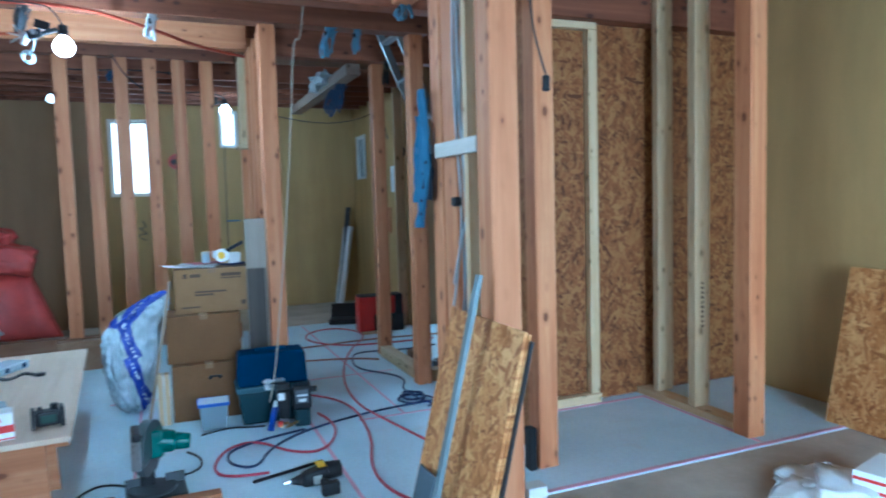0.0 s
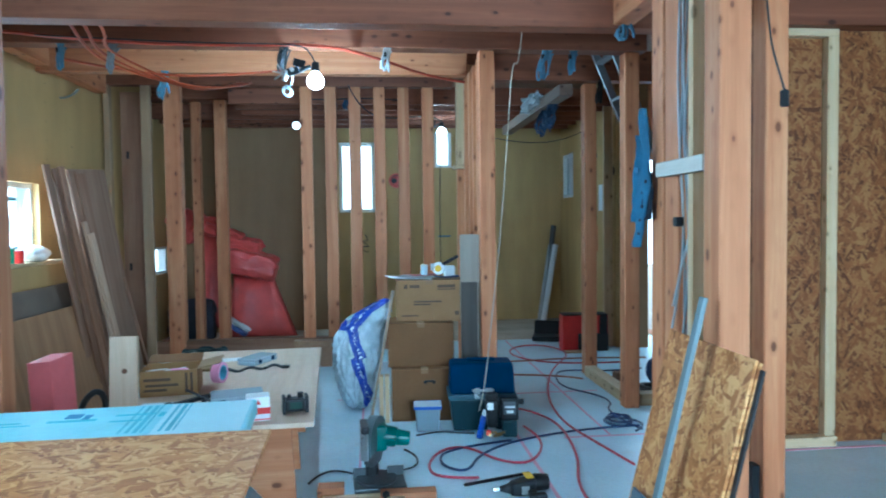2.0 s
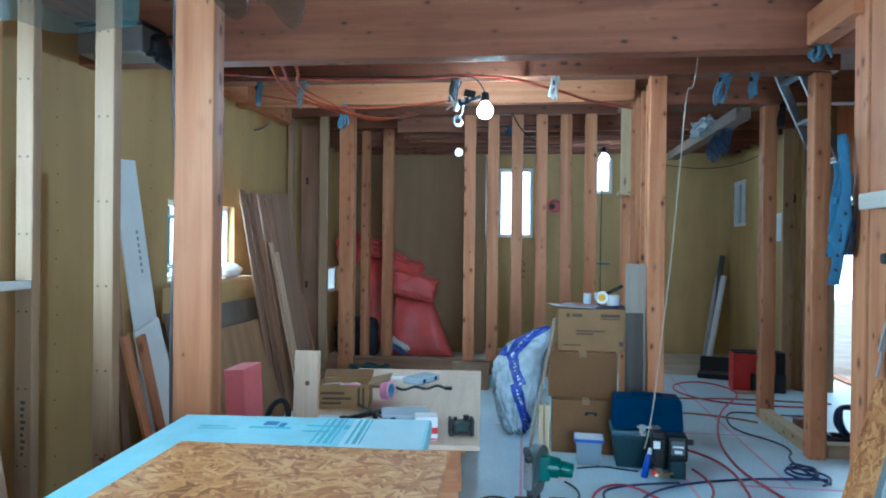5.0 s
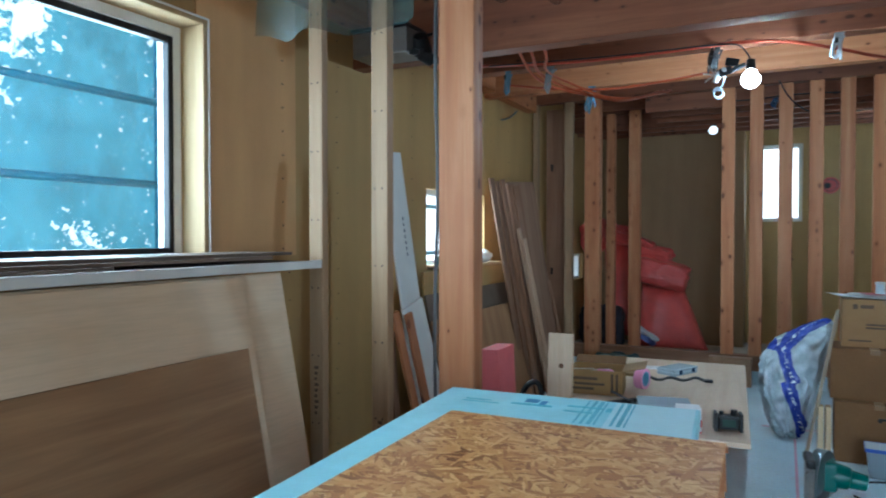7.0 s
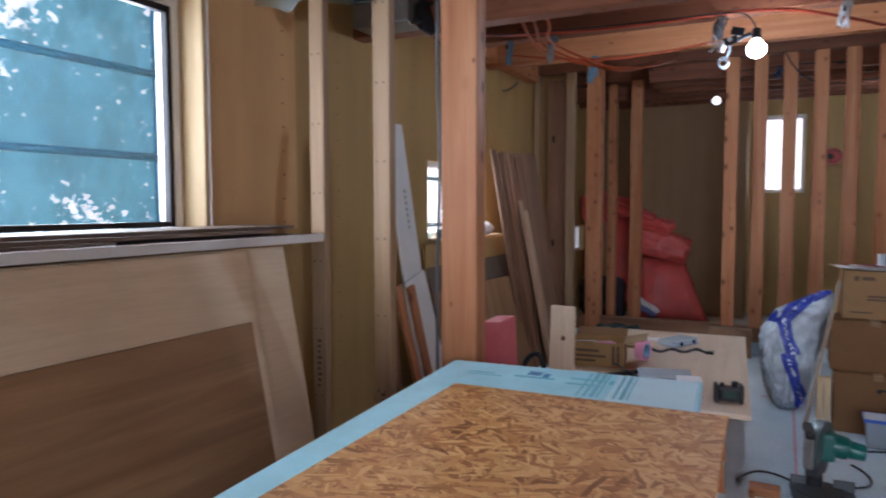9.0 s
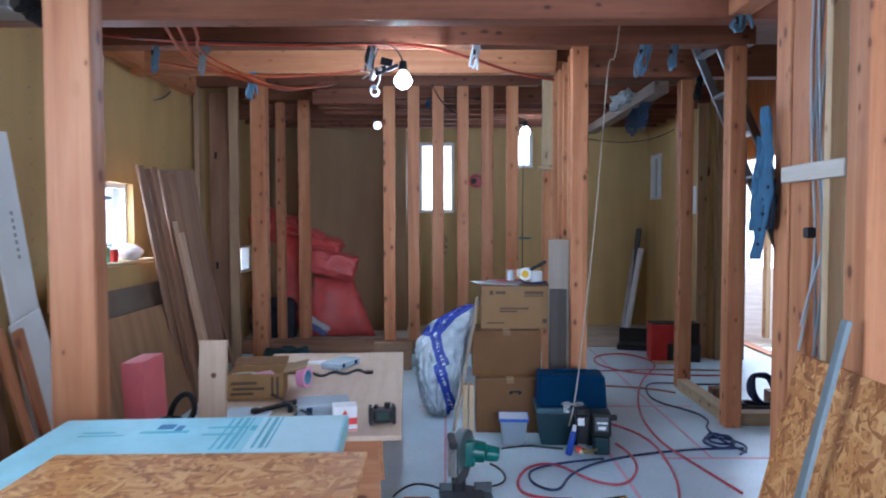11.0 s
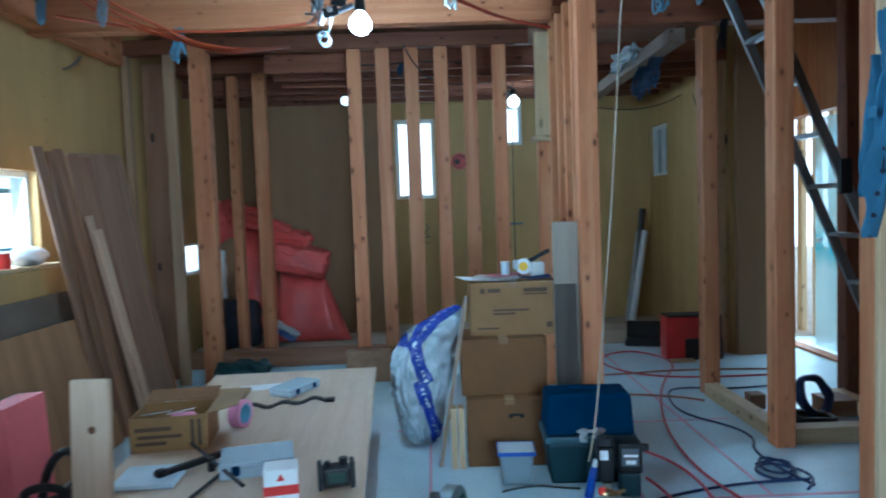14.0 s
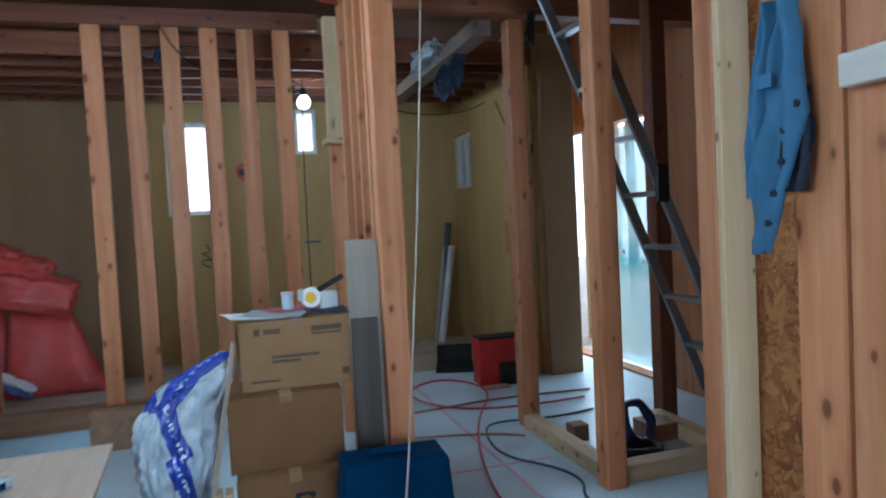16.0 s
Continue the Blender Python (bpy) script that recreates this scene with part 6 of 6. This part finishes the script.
clip_lamp(pose(-0.365, 4.62, 2.34, 0, 0, 0), bulb_glow, "lit clip-on work lamp with a bare white bulb under the beam")
clip_lamp(pose(0.80, 7.8, 2.42), bulb_glow_back, "lit work lamp hanging in the back room")
gl = thing("globe_lamp", "small lit white globe lamp on the back wall", "lamp", pose(-0.92, 8.45, 2.58))
bm = bmesh.new(); ball(bm, 0.048, pose(0, 0, 0.01), 20); part("globe", bm, glow("globe_glass", (0.85, 0.97, 1.0), 3.0), gl, smooth=True)
bm = bmesh.new(); cyl(bm, 0.03, 0.058, 0.12, None, 16); part("holder", bm, black_plastic, gl)
tube("lamp_cord", [(-0.365, 4.62, 2.46), (-0.40, 4.62, 2.55), (-0.50, 4.60, 2.58), (-1.2, 4.58, 2.57), (-2.1, 4.55, 2.60)], 0.005, black_cable)
tagged(bpy.data.objects["lamp_cord"], "black lamp cord running along the beam", "cable")
tube("lamp_cord", [(0.80, 7.8, 2.54), (0.70, 7.6, 2.60), (0.1, 6.9, 2.42), (-0.15, 6.66, 2.55), (-0.22, 6.60, 2.72)], 0.006, black_cable)
tagged(bpy.data.objects["lamp_cord.001"], "black lamp cord sagging before the studs", "cable")
sleeve = roll(pose(0.315, 9.298, 1.962, 90, 0, 0), 0.098, 0.07, 0.070, red_vinyl, black_plastic, "pink plastic duct sleeve set in the back wall")
bm = bmesh.new(); cyl(bm, 0.0695, 0.002, 0.02, None, 24); part("end_cap", bm, red_vinyl, sleeve, "pink end cap")
bm = bmesh.new(); cyl(bm, 0.036, 0.0205, 0.024, pose(-0.028, 0, 0), 20); part("dark_bore", bm, black_rubber, sleeve, "dark open bore")

pale_cord = plain("pale_cord", (0.40, 0.46, 0.50), 0.5)
cl = thing("spare_lamp_holder", "empty steel lamp clip with a pale curled cord under the beam", "lamp holder", pose(-0.565, 4.62, 2.36))
bm = bmesh.new(); cyl(bm, 0.018, -0.02, 0.05, pose(0, 0, 0.0, 0, 20, 0), 14, 0.026); soften(bm, 0.003); part("socket", bm, steel, cl)
for a in (-35, 10, 60):
    bm = bmesh.new(); box(bm, -0.07, 0.0, -0.008, 0.008, -0.004, 0.004, pose(-0.01, 0, 0.03, 0, a, 0)); soften(bm, 0.002); part("clip_jaw", bm, steel, cl)
tube("hanger", [(0.0, 0, 0.05), (0.01, 0.02, 0.12), (0.0, 0.10, 0.22)], 0.006, black_cable, cl)
tube("curled_cord", [(0.028 * math.cos(k * 0.7) + 0.012, 0.006 * k - 0.04, -0.085 + 0.03 * math.sin(k * 0.7)) for k in range(22)] + [(0.05, 0.04, -0.02), (0.05, 0.03, 0.06)], 0.0045, pale_cord, cl, "pale curled cord")


# ---- hoses on the floor ----
def hose(name, pts, r, mat, label, category="hose"):
    return tagged(tube(name, [(x, y, r + 0.002 + (0.012 if i % 3 == 1 else 0.0)) for i, (x, y) in enumerate(pts)], r, mat, res=6), label, category, "hoses and cables on the floor")


hose("air_hose", [(1.45, 3.65), (1.34, 4.06), (1.27, 4.51), (1.34, 5.2), (1.62, 6.1), (2.05, 6.85), (1.84, 7.39), (1.47, 7.2), (1.37, 6.84), (1.6, 6.43), (2.06, 6.25), (2.56, 6.33)], 0.008, red_hose, "pinkish red air hose winding over the floor sheet")
hose("air_hose", [(1.0, 4.9), (1.24, 4.65), (1.2, 3.87), (1.03, 3.37), (1.05, 2.95), (1.2, 2.8)], 0.008, red_hose, "pinkish red air hose on the floor sheet")
hose("air_hose", [(0.99, 4.43), (1.06, 4.12), (0.9, 3.74), (0.71, 3.79), (0.55, 4.06), (0.38, 4.04), (0.28, 3.77), (0.33, 3.55), (0.55, 3.57)], 0.008, red_hose, "red air hose looped near the saw")
hose("navy_hose", [(0.85, 4.16), (0.41, 4.03), (0.35, 3.8), (0.5, 3.64), (0.6, 3.9), (0.89, 4.17), (1.44, 4.34), (1.75, 4.31)], 0.0075, blue_cable, "dark navy hose on the floor sheet")
hose("navy_hose", [(1.75, 4.27), (1.67, 4.42), (1.68, 4.76), (1.78, 4.92), (1.74, 5.11), (1.53, 5.44), (1.59, 5.86), (1.70, 6.03), (2.15, 5.95), (2.46, 6.03)], 0.0075, blue_cable, "dark navy hose winding along the aisle")
hose("navy_hose", [(1.60, 4.55), (1.78, 4.62), (1.74, 4.40), (1.58, 4.45), (1.66, 4.66), (1.80, 4.48), (1.62, 4.30), (1.52, 4.46), (1.70, 4.58), (1.84, 4.36), (1.68, 4.2)], 0.0075, blue_cable, "tangled loops of navy hose by the post")
hose("power_cable", [(-0.36, 3.61), (-0.3, 3.76), (-0.15, 3.76), (-0.08, 3.66)], 0.006, black_cable, "black power cable of the saw", "cable")
hose("power_cable", [(0.04, 3.72), (0.22, 3.7), (0.25, 3.97), (0.17, 4.08)], 0.006, black_cable, "black power cable by the saw", "cable")
hose("power_cable", [(0.26, 4.34), (0.41, 4.38), (0.54, 4.36), (0.64, 4.34)], 0.006, black_cable, "black power cable before the bins", "cable")
hose("brown_hose", [(1.07, 5.97), (1.61, 5.85), (1.80, 5.70)], 0.008, plain("brown_hose", (0.30, 0.13, 0.08), 0.5), "brown air hose across the aisle")
hose("brown_hose", [(1.0, 6.5), (1.4, 6.45), (2.0, 6.6), (2.7, 6.5)], 0.008, plain("brown_hose", (0.30, 0.13, 0.08), 0.5), "brown air hose across the aisle")
solid("pry_bar", (0.40, 0.80, -0.008, 0.008, 0.0, 0.016), black_plastic, "black pry bar on the floor sheet", "pry bar", bevel=0.005).matrix_basis = pose(0.06, 3.40, 0.003, 0, 0, 18) @ pose(0, -0.05, 0)

# white cord hanging from the beam
tube("pull_cord", [(1.05, 4.66, 2.72), (1.02, 4.64, 2.45), (0.98, 4.64, 2.50), (0.955, 4.62, 2.3), (0.92, 4.58, 1.9), (0.85, 4.48, 1.3), (0.775, 4.38, 0.8), (0.695, 4.25, 0.30), (0.655, 4.225, 0.185)], 0.004, white_cord)
tagged(bpy.data.objects["pull_cord"], "white cord hanging from the beam to the nail gun", "cord")

# ---- conduits and cable bundles under the ceiling ----
for i, dx in enumerate((0.0, 0.05, 0.11)):
    tube("orange_conduit", [(-1.62 + dx, 3.60, 2.62), (-1.70 + dx * 2, 4.1, 2.55 - 0.02 * i), (-1.82 + dx * 0.6, 4.68, 2.52 + 0.02 * i), (-1.74 + dx * 1.5, 5.1, 2.50), (-1.55 + dx, 5.5, 2.50 - 0.015 * i), (-1.40 + dx * 1.8, 6.0, 2.52 + 0.02 * i), (-1.25 + dx, 6.68, 2.74)], 0.0095, orange_pipe)
tube("orange_conduit", [(-2.3, 4.55, 2.62), (-1.6, 4.60, 2.565), (-0.8, 4.62, 2.57), (-0.3, 4.62, 2.585), (0.1, 4.85, 2.54), (0.45, 5.3, 2.52), (0.75, 5.48, 2.52)], 0.011, plain("dark_red_conduit", (0.40, 0.06, 0.03), 0.4))
tube("orange_conduit", [(-2.2, 5.2, 2.60), (-1.6, 5.3, 2.50), (-1.0, 5.46, 2.56), (-0.7, 5.48, 2.60)], 0.010, orange_pipe)
for ob in [o for o in bpy.data.objects if o.name.startswith("orange_conduit")]:
    tagged(ob, "orange corrugated cable conduit slung under the beams", "conduit", "conduits under the ceiling")


def cable_bundle(name, x, y, z, h, w, n, mat, label, seed):
    rnd = random.Random(seed)
    t = thing(name, label, "cable bundle", pose(x, y, z), "cable bundles under the ceiling")
    for i in range(n):
        a, b, d = rnd.uniform(-w, w), rnd.uniform(-w, w), rnd.uniform(0.7, 1.0) * h
        tube("cable_loop", [(0.01 * i, 0, 0), (a, rnd.uniform(-w, w), -d * 0.5), ((a + b) / 2, rnd.uniform(-w, w), -d), (b, rnd.uniform(-w, w), -d * 0.55), (0.012 * i, 0.02, -0.02)], 0.006, mat, t)
    bm = bmesh.new(); cyl(bm, 0.014, -0.06, -0.03, None, 10); part("tie", bm, black_plastic, t)
    return t


blue_grey = plain("blue_grey_cable", (0.10, 0.20, 0.28), 0.45)
pale_grey = plain("pale_grey_cable", (0.45, 0.48, 0.50), 0.5)
for i, (x, y, z, h, w, n, mt) in enumerate(((-2.05, 4.75, 2.60, 0.22, 0.03, 5, blue_grey), (-1.72, 4.75, 2.60, 0.24, 0.03, 6, grey_cable), (-1.60, 5.45, 2.58, 0.26, 0.05, 6, blue_grey), (-0.60, 4.73, 2.60, 0.20, 0.035, 6, black_cable),
                                            (0.10, 4.75, 2.60, 0.20, 0.035, 5, pale_grey), (1.22, 4.76, 2.60, 0.24, 0.05, 8, blue_grey), (1.42, 4.76, 2.60, 0.20, 0.04, 6, blue_grey), (1.70, 6.7, 2.50, 0.30, 0.09, 12, plain("dark_blue_cable", (0.03, 0.06, 0.12), 0.45)),
                                            (1.68, 6.35, 2.50, 0.28, 0.08, 10, plain("dark_blue_cable", (0.03, 0.06, 0.12), 0.45)), (1.95, 5.70, 2.60, 0.26, 0.04, 5, black_cable), (1.30, 3.44, 2.42, 0.12, 0.05, 5, blue_grey))):
    cable_bundle("cable_bundle", x, y, z, h, w, n, mt, "bundle of looped cables hanging from the beam", i)
solid("pale_beam", (1.66, 1.78, 5.90, 8.6, 2.50, 2.60), wood("dusty_beam", (0.20, 0.13, 0.09), (0.27, 0.19, 0.14), (0.34, 0.25, 0.19), axis="y"), "dusty beam under the back ceiling", "beam", "structure")
wr = thing("insulation_wrap", "white film wrapped loosely round the pale beam", "film", pose(1.66, 6.9, 2.60))
crumpled("film_fold", (0.05, 0.30, 0.055), 11.0, 0.03, plain("white_film", (0.30, 0.33, 0.35), 0.35, bump=0.3), pose(-0.02, 0, 0), wr)
for k, pts in enumerate((((1.0, 6.9, 2.30), (1.6, 7.4, 2.24), (2.3, 7.9, 2.34), (2.6, 8.2, 2.50)), ((2.60, 7.9, 2.45), (2.55, 7.6, 2.20), (2.45, 7.2, 2.05), (2.2, 6.6, 2.10), (1.93, 5.86, 2.15)), ((0.55, 7.12, 2.63), (0.56, 7.0, 1.8), (0.60, 7.0, 0.01)), ((0.80, 7.82, 2.63), (0.72, 7.5, 1.8), (0.75, 7.5, 0.01)))):
    tagged(tube("thin_cable", list(pts), 0.005, black_cable), "thin dark cable strung across the back room", "cable", "cables across the back room")
for i, (y0, y1, y2, y3, z3) in enumerate(((2.66, 2.62, 2.68, 2.68, 0.80), (2.76, 2.72, 2.67, 2.74, 1.02), (2.68, 2.74, 2.70, 2.67, 0.66), (2.74, 2.78, 2.75, 2.77, 0.92), (2.72, 2.69, 2.76, 2.72, 0.45))):
    x = 1.285 + 0.004 * i
    tagged(tube("grey_cable", [(x + 0.02, y0, 2.85), (x, y1, 2.25), (x - 0.01, y2, 1.72), (x + 0.005, y2 - 0.03, 1.35), (x, y3, z3 + 0.15), (x - 0.01, y3 + 0.04, z3)], 0.0052, pale_grey if i % 2 else grey_cable), "grey electric cable run down between the posts", "cable", "cables between the posts")
tagged(tube("wall_wire", [(-0.12 + 0.07 * math.sin(k * 1.9), 9.285, 1.20 - 0.028 * k + 0.03 * math.cos(k * 2.3)) for k in range(9)], 0.006, black_cable), "loose dark wire curled on the back wall", "cable", "cables across the back room")
solid("wall_rail", (0.88, 1.05, 9.22, 9.297, 1.185, 1.205), plain("blue_grey_rail", (0.05, 0.14, 0.22), 0.5), "short blue-grey rail on the back wall", "rail")
for x, z in ((-0.27, 2.56), (-0.15, 2.58), (-0.39, 2.53)):
    cable_bundle("junction_bundle", x, 6.95, z + 0.075, 0.10, 0.035, 5, plain("dark_blue_cable", (0.02, 0.05, 0.11), 0.45), "small dark bundle of wires between the studs", int(x * -100))
tagged(tube("junction_wire", [(-0.62, 6.95, 2.64), (-0.39, 6.94, 2.63), (-0.15, 6.94, 2.66), (0.3, 6.96, 2.64)], 0.006, black_cable), "dark wire strung behind the studs", "cable", "cables across the back room")
jb = solid("cable_joint", (1.25, 1.29, 2.70, 2.73, 1.36, 1.40), black_plastic, "black cable connector between the posts", "connector", bevel=0.006)
tagged(tube("black_cable", [(1.40, 2.32, 2.3), (1.41, 2.30, 2.05), (1.42, 2.28, 1.95), (1.45, 2.27, 1.84)], 0.004, black_cable), "black cable end hanging beside the post", "cable")
solid("cable_plug", (1.435, 1.462, 2.255, 2.28, 1.78, 1.84), black_plastic, "black plug on the hanging cable", "plug", bevel=0.006)
tagged(tube("grey_drop_cable", [(-1.75, 3.05, 3.0), (-1.76, 3.03, 2.2), (-1.74, 3.05, 1.6), (-1.77, 3.04, 0.9), (-1.75, 3.05, 0.01)], 0.009, grey_cable), "dark grey cable hanging behind the stud", "cable")
dp = thing("range_duct", "grey metal duct plate fixed to the beam by the wall", "duct", pose(-2.28, 3.30, 2.35))
bm = bmesh.new(); box(bm, -0.12, 0.24, -0.06, 0.155, 0.035, 0.18); soften(bm, 0.012, 2); part("duct_plate", bm, plain("dull_metal", (0.20, 0.19, 0.175), 0.4, 0.3), dp)
bm = bmesh.new(); box(bm, -0.13, 0.25, -0.07, 0.158, 0.181, 0.20); soften(bm, 0.004); part("top_flange", bm, black_plastic, dp)
bm = bmesh.new(); cyl(bm, 0.028, 0.0, 0.034, pose(0.02, 0.02, 0), 14); part("spigot", bm, steel, dp, "bright steel spigot")
sp = thing("spot_lamp", "black spot lamp hung from the beam by the wall", "lamp", pose(-2.00, 3.34, 2.38))
bm = bmesh.new(); cyl(bm, 0.055, -0.05, 0.06, pose(0, 0, 0.06, 50, 0, 20), 22, 0.04); soften(bm, 0.006, 2); part("housing", bm, black_plastic, sp, smooth=True)
bm = bmesh.new(); cyl(bm, 0.035, -0.02, 0.06, pose(0.06, -0.02, -0.03, 70, 0, -30), 18); soften(bm, 0.005, 2); part("housing", bm, black_plastic, sp, smooth=True)
bm = bmesh.new(); cyl(bm, 0.03, 0.0, 0.004, pose(-0.02, -0.05, 0.01, 50, 0, 20), 18); part("rim", bm, steel, sp, "shiny rim")
tube("stem", [(0, 0, 0.09), (0.01, 0.05, 0.13), (0.0, 0.115, 0.15)], 0.010, black_plastic, sp)
tagged(tube("wall_hook", [(-2.02, 3.575, 2.50), (-2.02, 3.64, 2.53), (-2.07, 3.68, 2.48), (-2.12, 3.66, 2.49), (-2.12, 3.66, 2.45)], 0.008, grey_cable), "dark metal hook hanging by the wall", "hook")
tagged(tube("wall_bracket", [(-2.545, 5.9, 2.45), (-2.40, 5.75, 2.42), (-2.30, 5.65, 2.47)], 0.008, grey_cable), "dark wire bracket on the tan wall", "bracket")


# ---- green film hanging from the ceiling ----
def film(name, x0, x1, y, z0, z1, seed, bow):
    bm = bmesh.new()
    nx, nz = 26, 12
    g = []
    for i in range(nx + 1):
        u = i / nx
        row = []
        for k in range(nz + 1):
            w = k / nz
            low = z0 + bow * (2 * u - 1) ** 2 + 0.012 * math.sin(u * 17 + seed)
            z = z1 + (low - z1) * w
            row.append(bm.verts.new((x0 + (x1 - x0) * u, y + 0.05 * w * math.sin(u * 9 + seed) + 0.03 * math.sin(w * 4 + u * 5), z)))
        g.append(row)
    for i in range(nx):
        for k in range(nz):
            bm.faces.new((g[i][k], g[i + 1][k], g[i + 1][k + 1], g[i][k + 1]))
    return tagged(part(name, bm, film_mat, smooth=True), "translucent green plastic film hanging from the ceiling joists", "film", "green films under the ceiling")


film("green_film", -1.80, -1.18, 1.78, 2.02, 3.0, 0.5, 0.03)
film("green_film", -0.99, -0.86, 1.80, 2.06, 3.0, 1.5, 0.06)
film("green_film", -0.84, -0.68, 1.82, 2.04, 3.0, 2.5, 0.08)


# ---- nails, plates and screws ----
def nail_heads(spots, label):
    """Rows of small dark nail heads, too many to count."""
    bm = bmesh.new()
    for (x, y, z), (rx, ry, rz) in spots:
        cyl(bm, 0.0045, -0.001, 0.0015, pose(x, y, z, rx, ry, rz), 8)
    return tagged(part("nail_heads", bm, plain("dark_nail", (0.09, 0.06, 0.04), 0.5, 0.3)), label, "nails", kind="stuff")


rnd = random.Random(5)
nail_heads([((WALL_L + 0.001, y + rnd.uniform(-0.008, 0.008), z), (0, 90, 0)) for y in (2.27, 2.40, 2.86, 3.30, 3.75, 4.2, 5.65, 6.1) for z in np.arange(0.12, 2.75, 0.15)], "rows of dark nail heads on the tan boards")
nail_heads([((x, 2.469, z), (90, 0, 0)) for x in (-2.095, -2.06) for z in np.arange(0.2, 2.6, 0.31)] + [((x, 2.439, z), (90, 0, 0)) for x in (-1.735, -1.70) for z in np.arange(0.25, 2.6, 0.33)], "nail heads on the pale studs")
nail_heads([((-2.459, y1 - 0.001 + 0.012, z), (0, 90, 0)) for z in np.arange(1.30, 2.3, 0.12)], "nail heads on the window casing")
# small lumber stamps on the pale studs
for base, zs in (((-2.075, 2.4685), 0.55), ((-1.715, 2.4385), 0.35)):
    for i in range(9):
        solid("lumber_stamp", (base[0] - 0.008, base[0] + 0.006 + 0.004 * (i % 3), base[1] - 0.001, base[1], zs + i * 0.026, zs + i * 0.026 + 0.014), ink, "dark stamped mark on the pale stud", "print", "structure", "stamps on the studs", bevel=0)
for i in range(10):
    solid("lumber_stamp", (3.185 + 0.004 * (i % 2), 3.205, 3.3185, 3.3195, 0.55 + i * 0.03, 0.565 + i * 0.03), ink, "dark stamped mark on the pale stud", "print", "structure", "stamps on the studs", bevel=0)
